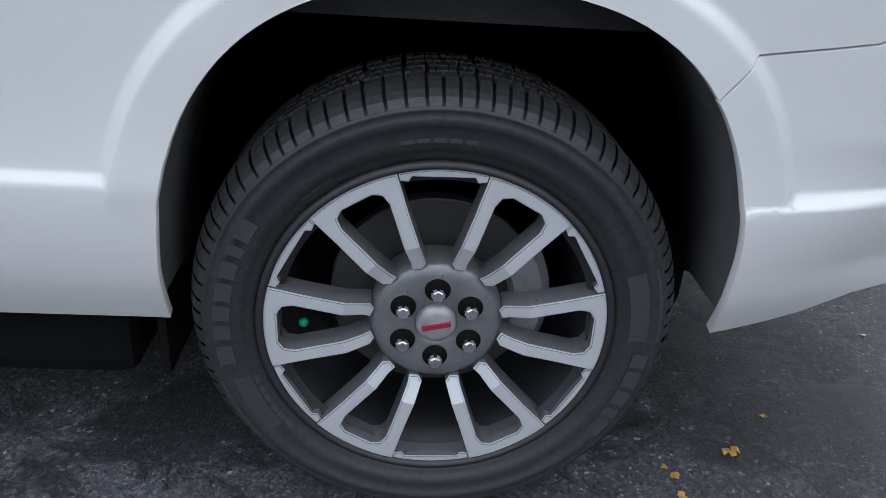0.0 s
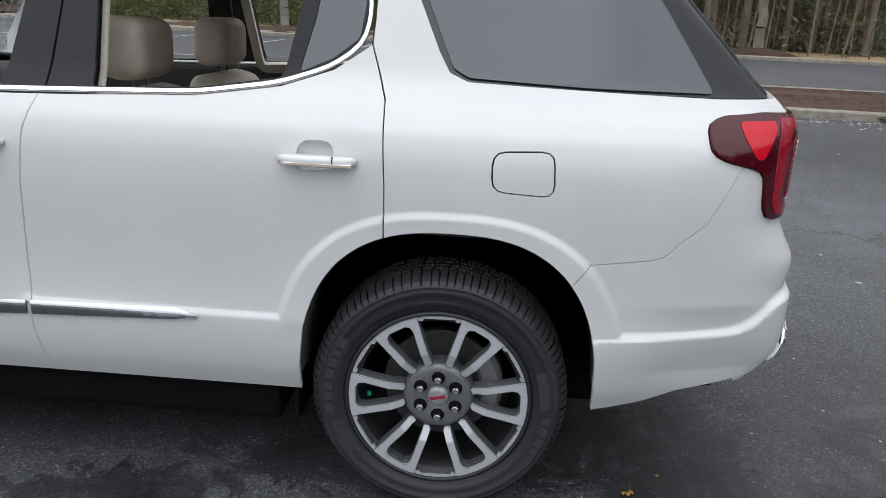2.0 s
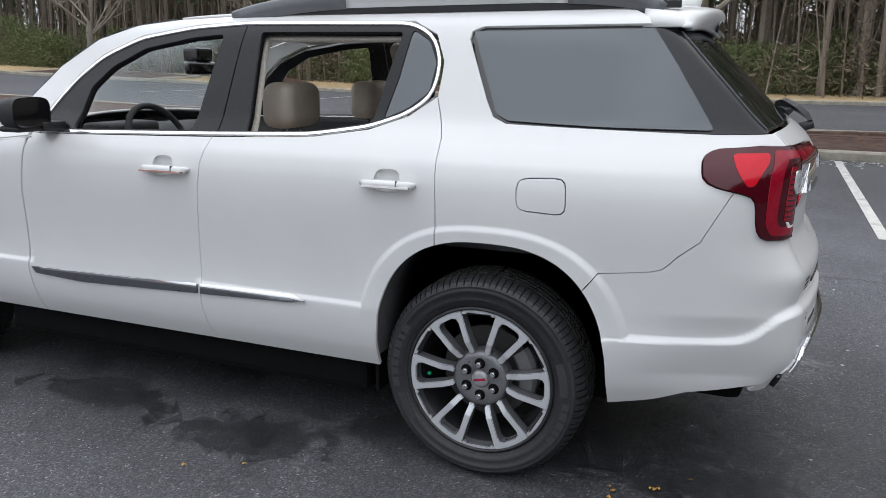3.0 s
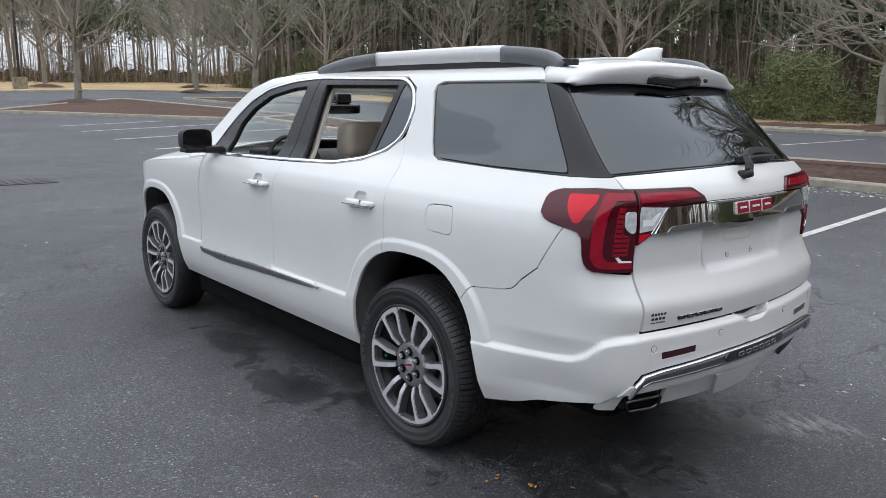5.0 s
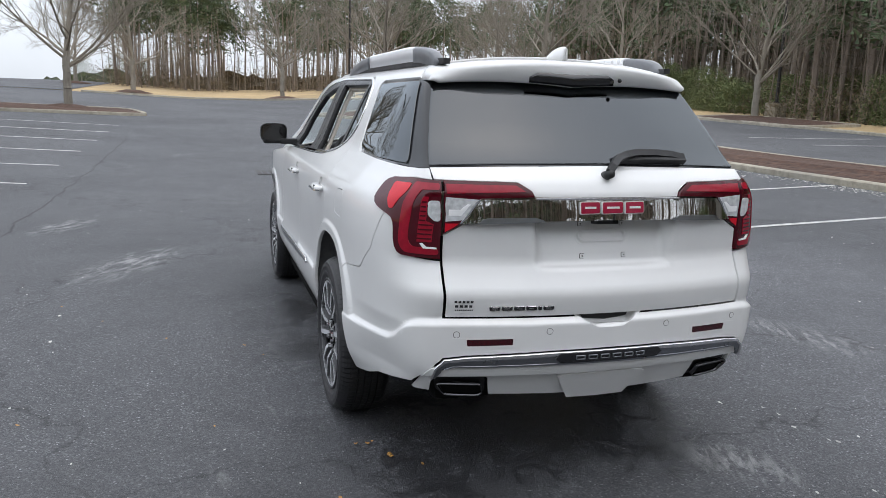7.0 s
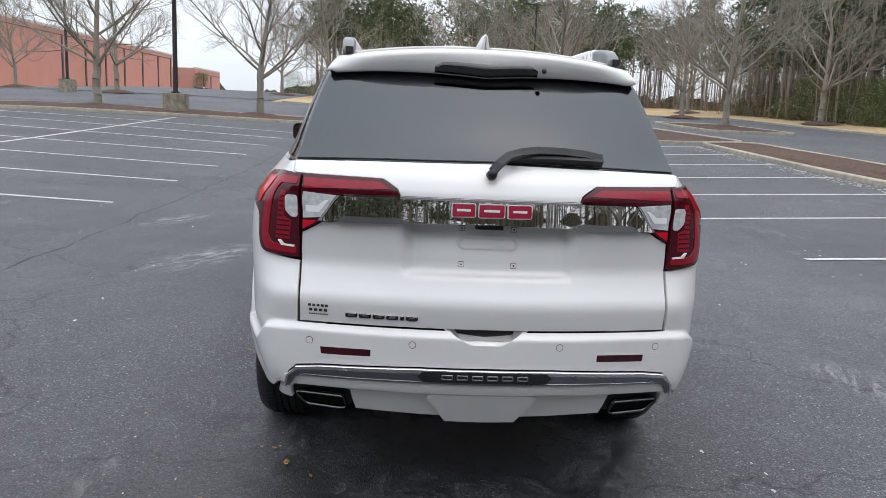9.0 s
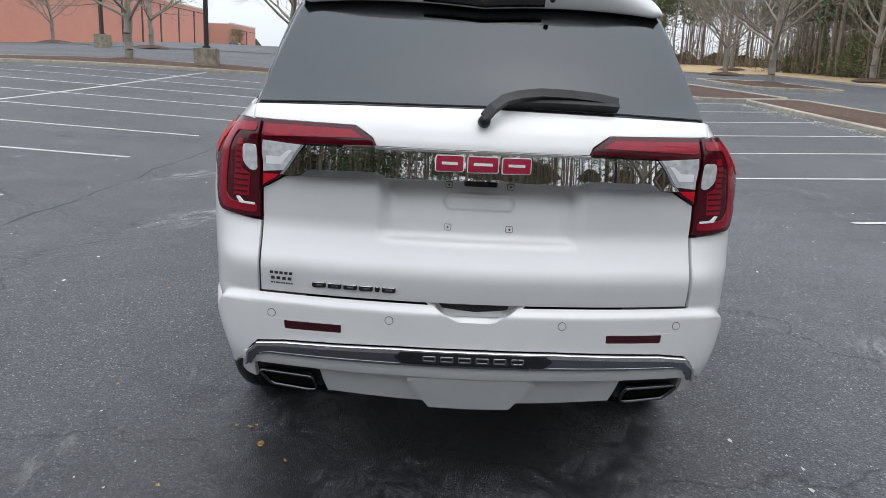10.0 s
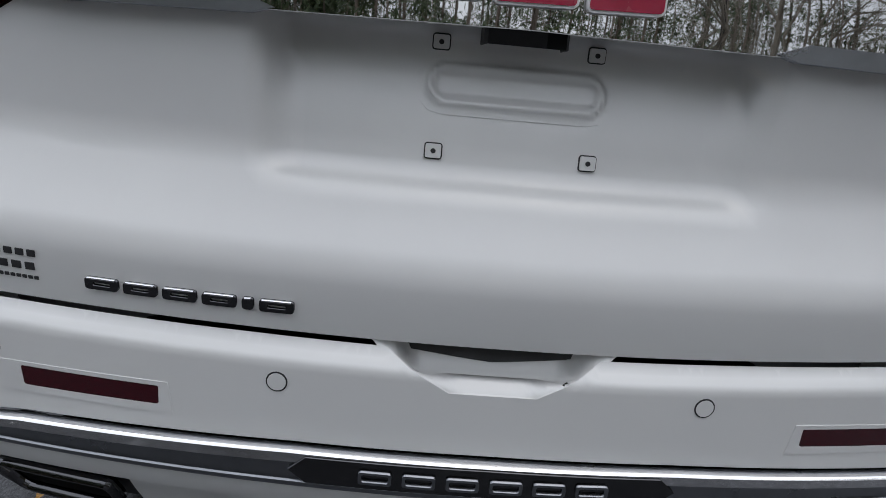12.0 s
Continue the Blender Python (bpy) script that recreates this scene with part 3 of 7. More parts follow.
def bare_tree_meshes(seed, height):
    """Trunk and crown of a leafless tree: a short trunk, a thin leader, and limbs that reach wide and turn up."""
    rng = random.Random(seed)
    tv, tf, cv, cf = [], [], [], []
    fork = height * rng.uniform(0.24, 0.28)
    k0 = height / 9
    p, n = Vector((0, 0, -0.1)), 7
    for i in range(n):
        q = Vector((rng.uniform(-0.04, 0.04), rng.uniform(-0.04, 0.04), -0.1 + (fork + 0.1) * (i + 1) / n))
        rod(tv, tf, p, q, k0 * (0.25 if i == 0 else 0.19 - 0.006 * i), k0 * (0.19 - 0.006 * (i + 1)), 10)
        p = q

    def shoot(p, d, length, r0, r1, bits, sides, turn_up, wander, kids):
        """One bent branch; kids(point, way, share of its length) grows what it carries."""
        for k in range(bits):
            d = (d + Vector((rng.gauss(0, wander), rng.gauss(0, wander), rng.gauss(turn_up, wander)))).normalized()
            q = p + d * length / bits
            t = (k + 1) / bits
            rod(cv, cf, p, q, r0 + (r1 - r0) * k / bits, r0 + (r1 - r0) * t, sides)
            kids(q, d, t)
            p = q
        return p

    def aside(d, spread):
        side = d.orthogonal().normalized()
        side.rotate(Matrix.Rotation(rng.uniform(0, 6.283), 3, d))
        return (d + side * spread * rng.uniform(0.7, 1.3) + Vector((0, 0, 0.10))).normalized()

    def nothing(*_):
        return None

    def limb(p, d, length, r):
        def twigs(q, w, t):
            for _ in range(rng.choice((1, 1, 2))):
                shoot(q, aside(w, 0.75), length * rng.uniform(0.07, 0.14), 0.0065 * k0, 0.003, 2, 3, 0.06, 0.14, nothing)

        def sprays(q, w, t):
            for _ in range(2 if t > 0.35 else 1):
                shoot(q, aside(w, 0.62), length * rng.uniform(0.16, 0.26) * (1.15 - 0.4 * t), 0.010 * k0, 0.004, 3, 3, 0.06, 0.12, twigs)

        def boughs(q, w, t):
            if t < 0.2:
                return
            for _ in range(1 if rng.random() < 0.8 else 2):
                shoot(q, aside(w, 0.66), length * rng.uniform(0.34, 0.5) * (1.2 - 0.6 * t), r * (0.62 - 0.3 * t), 0.006, 4, 4, 0.05, 0.10, sprays)

        shoot(p, d, length, r, 0.010, 7, 6, 0.055, 0.085, boughs)

    lead = []
    shoot(p, Vector((0, 0, 1)), height - fork, 0.13 * k0, 0.012, 9, 8, 0.0, 0.05, lambda q, w, t: lead.append((q.copy(), t)))
    for k in range(17):
        a = 2 * math.pi * (k * 0.382 + rng.uniform(-0.05, 0.05))
        t = max(0.0, (k - 5) / 12)
        if t == 0.0:
            base = p - Vector((0, 0, rng.uniform(-0.1, 0.28) * fork))
        else:
            base = min(lead, key=lambda e: abs(e[1] - t * 0.85))[0]
        tilt = radians(rng.uniform(48, 74) - 30 * t)
        d = Vector((math.cos(a) * math.sin(tilt), math.sin(a) * math.sin(tilt), math.cos(tilt)))
        limb(base, d, height * rng.uniform(0.46, 0.58) * (1 - 0.62 * t), k0 * (0.066 - 0.032 * t))
    return raw("trunk", tv, tf), raw("crown", cv, cf)


TREES = [bare_tree_meshes(s, h) for s, h in ((3, 9.6), (11, 9.2), (23, 8.6))]


def bare_tree(x, y, kind, turn, scale, mound=True):
    t = thing("bare_tree", "leafless spreading tree with pale grey bark in a mulch bed", "tree", "bare trees", (x, y, land(x, y)))
    trunk, crown = TREES[kind]
    part_mesh("trunk", trunk, BARK, t, "", True)
    part_mesh("crown", crown, TWIG, t)
    t.rotation_euler = (0, 0, turn)
    t.scale = (scale, scale, scale)
    if mound:
        mulch_mound(x, y)


for i, (x, y, s) in enumerate([(-28.5, -12.5, 0.90), (-31.2, -6.5, 0.90), (-37.5, 8.2, 1.0), (-35.2, 16.4, 0.95), (-30.2, 26.4, 1.0), (-55.5, 4.6, 1.0), (-58.4, -6.0, 1.0),
                               (-52.8, 20.6, 1.0), (-63.5, 13.0, 1.05), (-52.0, -20.1, 0.95), (-60.0, -30.8, 0.8), (-66.0, 26.0, 1.0), (-46.0, 27.5, 1.05), (-20.0, 27.5, 1.05),
                               (-8.0, 26.2, 0.95), (9.5, 26.8, 1.0), (-74.0, -12.0, 0.9), (6.3, 9.5, 1.0), (-0.6, 10.4, 0.85), (13.5, 9.4, 1.0)]):
    bare_tree(x, y, i % 3, 1.7 * i, s)


def wood(name, label, places, seed, low_crown=0.34, tall=(15, 24)):
    """A stand of tall pines: trunks, crowns of needle tufts, and brush below, each one mesh."""
    rng = random.Random(seed)
    tv, tf, nv, nf, bv, bf = [], [], [], [], [], []
    for x, y, brushy in places:
        low = low_crown if rng.random() < 0.45 else 0.56
        z = land(x, y)
        h, r = rng.uniform(*tall), rng.uniform(0.11, 0.23) * min(1.0, tall[1] / 17)
        lean = Vector((rng.uniform(-0.5, 0.5), rng.uniform(-0.5, 0.5), h))
        p0 = Vector((x, y, z - 0.2))
        for k in range(3):
            rod(tv, tf, p0 + lean * k / 3, p0 + lean * (k + 1) / 3, r * (1 - 0.3 * k), r * (1 - 0.3 * (k + 1)) + 0.01, 6)
        for _ in range(rng.randint(2, 6)):  # dead stubs
            k = rng.uniform(0.2, 0.7)
            a = rng.uniform(0, 6.283)
            rod(tv, tf, p0 + lean * k, p0 + lean * k + Vector((math.cos(a), math.sin(a), rng.uniform(-0.1, 0.5))) * rng.uniform(0.8, 2.2), 0.03, 0.008, 3)
        for _ in range(rng.randint(18, 28) + (14 if low < 0.5 else 0)):
            k = rng.uniform(low, 1.0)
            a = rng.uniform(0, 6.283)
            reach = rng.uniform(0.3, 2.6) * (1.25 - k)* 1.6 + 0.2
            c = p0 + lean * k + Vector((math.cos(a) * reach, math.sin(a) * reach, rng.uniform(-0.3, 0.6)))
            for _ in range(17):
                d = Vector((rng.gauss(0, 1), rng.gauss(0, 1), rng.gauss(0.2, 0.7))).normalized()
                s = d.orthogonal().normalized() * rng.uniform(0.05, 0.11)
                o = c + Vector((rng.gauss(0, 0.45), rng.gauss(0, 0.45), rng.gauss(0, 0.25)))
                n = len(nv)
                nv += [o - s, o + s, o + d * rng.uniform(0.35, 0.75)]
                nf.append((n, n + 1, n + 2))
        if brushy:
            for _ in range(4):  # thin saplings
                o = Vector((x + rng.gauss(0, 1.5), y + rng.gauss(0, 1.5), z - 0.1))
                hh = rng.uniform(4, 13)
                top = o + Vector((rng.gauss(0, 0.6), rng.gauss(0, 0.6), hh))
                rod(tv, tf, o, top, 0.045, 0.012, 4)
                for _ in range(16):
                    k = rng.uniform(0.2, 1)
                    a = o + (top - o) * k
                    rod(bv, bf, a, a + Vector((rng.gauss(0, 1), rng.gauss(0, 1), rng.uniform(0.1, 1.2))) * rng.uniform(0.5, 1.1), 0.014, 0.004, 3)
            for _ in range(26):
                o = Vector((x + rng.gauss(0, 1.8), y + rng.gauss(0, 1.8), z + abs(rng.gauss(0, 1.1))))
                for _ in range(13):
                    d = Vector((rng.gauss(0, 1), rng.gauss(0, 1), rng.gauss(0.5, 0.8))).normalized()
                    s = d.orthogonal().normalized() * rng.uniform(0.015, 0.04)
                    q = o + Vector((rng.gauss(0, 0.4), rng.gauss(0, 0.4), rng.gauss(0, 0.3)))
                    n = len(bv)
                    bv += [q - s, q + s, q + d * rng.uniform(0.15, 0.40)]
                    bf.append((n, n + 1, n + 2))
    w = tagged(new(name), label, "woodland", "", "stuff")
    for nm, v, f, mat in (("trunks", tv, tf, PINEBARK), ("needles", nv, nf, NEEDLES), ("underbrush", bv, bf, BRUSH)):
        ob = part_mesh(nm, raw(nm, v, f), mat, w)
        ob["kind"] = "stuff"
    return w


def stand(seed, count, where):
    rng = random.Random(seed)
    out = []
    while len(out) < count:
        u, d = rng.random(), rng.random() ** 1.6
        x, y = where(u, d)
        out.append((x + rng.gauss(0, 0.8), y + rng.gauss(0, 0.8), d < 0.5))
    return out


wood("pine_wood", "dense wood of tall bare-trunked pines with brown and green underbrush", stand(5, 540, lambda u, d: (34 - 104 * u, 33 + 34 * d + 3 * math.sin(u * 19))), 5, 0.34, (11, 17))
wood("pine_wood_far", "far line of tall pines with feathery green crowns beyond the verge", stand(6, 170, lambda u, d: (-80 - 36 * d + 4 * math.sin(u * 9), -10 + 62 * u)), 6, 0.6, (8, 14))
wood("pine_wood_behind", "line of tall pines standing behind the car park", stand(7, 250, lambda u, d: (31 + 22 * d, -50 + 84 * u)), 7, 0.25)


def backdrop_sheet(name, path, height, label, material=None):
    """Uneven sheet of massed growth far behind the wood; default dark is painted shade."""
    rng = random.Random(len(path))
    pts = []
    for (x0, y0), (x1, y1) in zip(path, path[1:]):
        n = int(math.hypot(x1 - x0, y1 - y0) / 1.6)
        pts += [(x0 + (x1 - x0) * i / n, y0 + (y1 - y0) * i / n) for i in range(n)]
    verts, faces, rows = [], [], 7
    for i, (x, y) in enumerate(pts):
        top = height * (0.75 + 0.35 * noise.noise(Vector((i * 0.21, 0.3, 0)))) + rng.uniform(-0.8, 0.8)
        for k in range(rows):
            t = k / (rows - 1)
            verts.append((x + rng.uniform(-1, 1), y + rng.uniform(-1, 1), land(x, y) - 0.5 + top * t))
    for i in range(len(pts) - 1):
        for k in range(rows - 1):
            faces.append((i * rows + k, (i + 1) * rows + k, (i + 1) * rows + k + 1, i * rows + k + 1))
    return structure(name, raw(name, verts, faces), material or WOODSHADE, label, "backdrop")


backdrop_sheet("backdrop_1", [(60, 74), (-20, 76), (-78, 70)], 9, "dark brown sheet for the shaded depth of the wood behind the pines")
backdrop_sheet("backdrop_2", [(-78, 70), (-124, 58), (-126, -4)], 4.2, "dark brown sheet for the shaded depth of the far wood")
backdrop_sheet("backdrop_4", [(-290, 10), (-310, -40), (-300, -120)], 15, "far wooded hill beyond the roofs", HILL)
backdrop_sheet("backdrop_3", [(70, 60), (72, 0), (68, -80)], 15, "dark brown sheet for the shaded depth of the wood behind the car park")


def shrub(x, y, r, h, seed, label):
    rng = random.Random(seed)
    v, f = [], []
    for _ in range(900):
        a, k = rng.uniform(0, 6.283), rng.random()
        rr = r * math.sqrt(rng.random()) * (1 - 0.45 * k)
        o = Vector((x + rr * math.cos(a), y + rr * math.sin(a), land(x, y) + h * k))
        for _ in range(7):
            d = Vector((rng.gauss(0, 1), rng.gauss(0, 1), rng.gauss(0.5, 0.8))).normalized()
            s = d.orthogonal().normalized() * 0.026
            q = o + Vector((rng.gauss(0, 0.2), rng.gauss(0, 0.2), rng.gauss(0, 0.15)))
            n = len(v)
            v += [q - s, q + s, q + d * rng.uniform(0.07, 0.17)]
            f.append((n, n + 1, n + 2))
    t = thing("evergreen_shrub", label, "shrub", "evergreen shrubs")
    part_mesh("foliage", raw("foliage", v, f), EVERGREEN, t)
    sv, sf = [], []
    for k in range(4):
        rod(sv, sf, (x, y, land(x, y) - 0.05), (x + r * 0.4 * math.cos(k * 1.6), y + r * 0.4 * math.sin(k * 1.6), land(x, y) + h * 0.7), 0.05, 0.02, 5)
    part_mesh("stem", raw("stem", sv, sf), BARK, t)


rs = random.Random(4)
for i in range(46):
    u = i / 45
    x = 30 - 96 * u + rs.uniform(-1, 1)
    shrub(x, 31.6 + rs.uniform(0, 2.5), rs.uniform(1.3, 2.6), rs.uniform(1.4, 3.4), 40 + i, "dark green evergreen shrub at the wood's edge")
for i, (x, y, r, h) in enumerate([(-130, -34, 1.9, 4.0), (-128, -13, 2.6, 5.5), (-122, -9.5, 2.0, 4.5), (-140, -20, 3, 5.5)]):
    shrub(x, y, r, h, 90 + i, "rounded dark green tree by the far drive")

# ---- lamp posts ----


def lamp_post(x, y, h=8.5):
    t = thing("lamp_post", "dark metal lamp post on a mossy square concrete base", "lamp post", "lamp posts", (x, y, land(x, y)))
    bm = box(bmesh.new(), -0.42, 0.42, -0.42, 0.42, -0.2, 0.85, 0.03)
    part("concrete_base", bm, MOSSY, t, "stained square concrete block")
    v, f = [], []
    rod(v, f, (0, 0, 0.85), (0, 0, 0.92), 0.17, 0.17, 12)
    part_mesh("base_collar", raw("base_collar", v, f), POLE, t)
    v, f = [], []
    rod(v, f, (0, 0, 0.9), (0, 0, h), 0.10, 0.075, 12)
    part_mesh("pole", raw("pole", v, f), POLE, t, "", True)
    bm = box(bmesh.new(), -0.04, 0.04, -0.9, 0.9, h - 0.12, h - 0.04)
    part("cross_arm", bm, POLE, t)
    for s in (-1, 1):
        bm = box(bmesh.new(), -0.2, 0.2, s * 0.9 - 0.3, s * 0.9 + 0.3, h - 0.14, h + 0.06, 0.04)
        part("lamp_head", bm, POLE, t)


for x, y in ((-29.2, -9.6), (-49.5, -22.4), (-33.4, 30.5), (-60.0, 10.5), (17.0, 9.6)):
    lamp_post(x, y)

# ---- buildings ----


def hall(name, label, a, b, depth, height, pilasters, parapet=0.5):
    """A flat-roofed brick hall whose front runs from a to b."""
    a, b = Vector((*a, 0)), Vector((*b, 0))
    d = b - a
    base = land(*((a + b) / 2).to_2d())
    t = thing(name, label, "building", at=(a.x, a.y, base))
    t.rotation_euler = (0, 0, math.atan2(d.y, d.x))
    n = d.length
    part("wall", box(bmesh.new(), 0, n, 0, depth, -1.5, height), BRICK, t, "red brick wall")
    part("roof", box(bmesh.new(), 0.3, n - 0.3, 0.3, depth - 0.3, height, height + 0.12), COPING, t)
    part("coping", box(bmesh.new(), -0.06, n + 0.06, -0.06, 0.3, height, height + 0.28), COPING, t, "pale coping along the parapet")
    part("upper_band", box(bmesh.new(), 0, n, -0.05, 0, height - parapet - 0.1, height - parapet), PILASTER, t, "dark band below the parapet")
    for k in pilasters:
        part("pilaster", box(bmesh.new(), n * k - 0.2, n * k + 0.2, -0.10, 0, -1.5, height - parapet - 0.1), PILASTER, t)
    return t


hall("brick_hall", "long red brick hall with dark pilasters and a pale coping", (-56.0, -40.2), (-136.0, -40.4), 24, 6.6, (0.44, 0.525, 0.61, 0.70, 0.80, 0.897, 0.985), 0.5)
annex = hall("brick_annex", "low red brick building with a lighter parapet beyond the hall", (-140.0, -37.5), (-159.0, -37.5), 18, 5.8, (0.3, 0.6), 0.8)
part("doorway", box(bmesh.new(), 6, 9, -0.08, 0, -0.2, 2.6), DARKTRIM, annex, "dark glazed doorway")


def far_car(x, y, turn, material, label):
    t = thing("parked_car", label, "car", "distant parked cars", (x, y, land(x, y) + 0.03))
    t.rotation_euler = (0, 0, turn)
    bm = box(bmesh.new(), -2.2, 2.2, -0.88, 0.88, 0.25, 0.85, 0.15, 3)
    part("body", bm, material, t)
    bm = bmesh.new()
    box(bm, -1.5, 1.1, -0.75, 0.75, 0.83, 1.42, 0.22, 3)
    part("cabin", bm, GLOSSBLACK, t, "dark glazed cabin")
    part("roof", box(bmesh.new(), -1.15, 0.75, -0.62, 0.62, 1.40, 1.45, 0.02), material, t)
    for sx in (-1.35, 1.35):
        for sy in (-0.85, 0.85):
            v, f = [], []
            rod(v, f, (sx, sy - 0.1, 0.32), (sx, sy + 0.1, 0.32), 0.32, 0.32, 14)
            f += [tuple(range(14)), tuple(range(14, 28))[::-1]]
            part_mesh("wheel", raw("wheel", v, f), RUBBER, t)


SILVER = plain_material("silver_paint", (0.5, 0.5, 0.52), 0.3, 0.6, Coat_Weight=1.0)
far_car(-125, -33.0, 0.1, DARKTRIM, "dark parked car beside the brick hall")
for i in range(6):
    far_car(-138 - 2.9 * i, -29.0 + 0.9 * i, 1.5, (PAINT, SILVER, DARKTRIM)[i % 3], "distant parked car on the far car park, " + ("white", "silver", "dark")[i % 3])

# ---- the car's skin ----


def lerp_table(rows, v):
    """Smooth monotone interpolation through (key, value) rows."""
    if v <= rows[0][0]:
        return rows[0][1]
    for i in range(len(rows) - 1):
        (k0, a0), (k1, a1) = rows[i], rows[i + 1]
        if v <= k1:
            d = (a1 - a0) / (k1 - k0)
            dl = (a0 - rows[i - 1][1]) / (k0 - rows[i - 1][0]) if i else d
            dr = (rows[i + 2][1] - a1) / (rows[i + 2][0] - k1) if i + 2 < len(rows) else d
            m0 = 0.0 if dl * d <= 0 else 2 * dl * d / (dl + d)
            m1 = 0.0 if dr * d <= 0 else 2 * dr * d / (dr + d)
            h = k1 - k0
            t = (v - k0) / h
            return ((2 * t ** 3 - 3 * t * t + 1) * a0 + (t ** 3 - 2 * t * t + t) * h * m0
                    + (3 * t * t - 2 * t ** 3) * a1 + (t ** 3 - t * t) * h * m1)
    return rows[-1][1]


def ramp(v, a, b):
    t = min(1.0, max(0.0, (v - a) / (b - a)))
    return t * t * (3 - 2 * t)


# half width of the side by height, and reach of the tail by height
SIDE = [(0.30, 0.800), (0.36, 0.832), (0.44, 0.866), (0.52, 0.881), (0.57, 0.884), (0.61, 0.882), (0.65, 0.879), (0.70, 0.878), (0.82, 0.881),
        (0.95, 0.885), (1.04, 0.880), (1.11, 0.862), (1.16, 0.828), (1.21, 0.786), (1.26, 0.748), (1.36, 0.704), (1.46, 0.662),
        (1.55, 0.620), (1.60, 0.585), (1.635, 0.53)]
TAIL = [(0.30, 0.946), (0.37, 0.981), (0.46, 1.026), (0.53, 1.058), (0.60, 1.065), (0.66, 1.066), (0.712, 1.066), (0.73, 1.070), (0.79, 1.077), (0.806, 1.074),
        (0.86, 1.045), (0.93, 1.018), (1.05, 1.02), (1.15, 1.022), (1.20, 1.0), (1.245, 0.955), (1.26, 0.933), (1.40, 0.79), (1.55, 0.64),
        (1.64, 0.55)]
CORNER_X = [(0.4, 0.34), (1.05, 0.34), (1.18, 0.25), (1.27, 0.14), (1.55, 0.09)]
CORNER_Y = [(0.4, 0.235), (1.05, 0.235), (1.18, 0.17), (1.27, 0.09), (1.55, 0.05)]
LEDGE = [(-3.0, 0.597), (0.30, 0.595), (0.46, 0.597), (0.70, 0.603), (0.81, 0.612), (0.86, 0.632), (0.93, 0.688), (0.97, 0.702), (1.0, 0.705)]
WHEELBASE, WHEEL_R = 2.857, 0.383


def arch(x, z, front=False):
    """1 on the edge of a wheel opening, more outside it."""
    a, xc = (0.42, -WHEELBASE) if front else (0.418, 0.018)
    return (abs((x - xc) / a) ** 2.6 + abs((max(z, 0.37) - 0.37) / 0.495) ** 2.6) ** (1 / 2.6)


FLARE = (0.496, 0.548)


def flare(x, z, front=False):
    """1 on the outer crease of a wheel opening's flare."""
    xc = -WHEELBASE if front else 0.018
    return (abs((x - xc) / FLARE[0]) ** 2.6 + abs((max(z, 0.37) - 0.37) / FLARE[1]) ** 2.6) ** (1 / 2.6)


def bump(x, z):
    """How far flares, sill and bumper ledge stand proud of the body."""
    rise = (0.017 - 0.006 * ramp(z, 0.72, 0.90)) * ramp(z, 0.45, 0.6)
    d = rise * (1 - ramp(flare(x, z), 0.968, 1.012))
    d = max(d, rise * (1 - ramp(flare(x, z, True), 0.968, 1.012)))
    zl = lerp_table(LEDGE, x)
    soft = ramp(x, 0.70, 0.88)  # the ledge rounds off towards the tail
    return max(d, (0.013 + 0.010 * ramp(x, -0.45, 0.3)) * ramp(zl - z, -0.008 - 0.003 * soft, 0.009 + 0.008 * soft))


def half_width(x, z, proud=True):
    w = lerp_table(SIDE, z) - (0.30 + 0.34 * min(1.0, max(0.0, (0.68 - z) / 0.2))) * max(0.0, x - 0.3) ** 2
    w -= 0.03 * max(0.0, -2.3 - x) ** 2 + 0.9 * max(0.0, -3.05 - x) ** 2
    if z > 1.1:
        w -= 0.035 * ramp(z, 1.1, 1.5) * max(0.0, -1.1 - x) ** 2
        w += 0.02 * ramp(z, 1.15, 1.3) * ramp(-x, 0.2, 1.0)
    return w + (bump(x, z) if proud else 0.0)


def tail_x(y, z):
    x = lerp_table(TAIL, z) - 0.19 * y * y
    # number plate pocket
    deep = 0.025 + 0.034 * ramp(z, 0.92, 1.05)
    return x - deep * ramp(0.30 - abs(y), 0.0, 0.058 - 0.018 * ramp(z, 0.95, 1.05)) * ramp(z, 0.878, 0.914) * ramp(1.072 - z, 0.0, 0.006)


def corner(z):
    """Where the side ends and the tail begins at this height: x0, y1."""
    y1 = lerp_table(SIDE, z) - lerp_table(CORNER_Y, z)
    return lerp_table(TAIL, z) - 0.19 * y1 * y1 - lerp_table(CORNER_X, z), y1


U0, U1, U2, UM = 0.2, 0.6, 1.0, 1.65


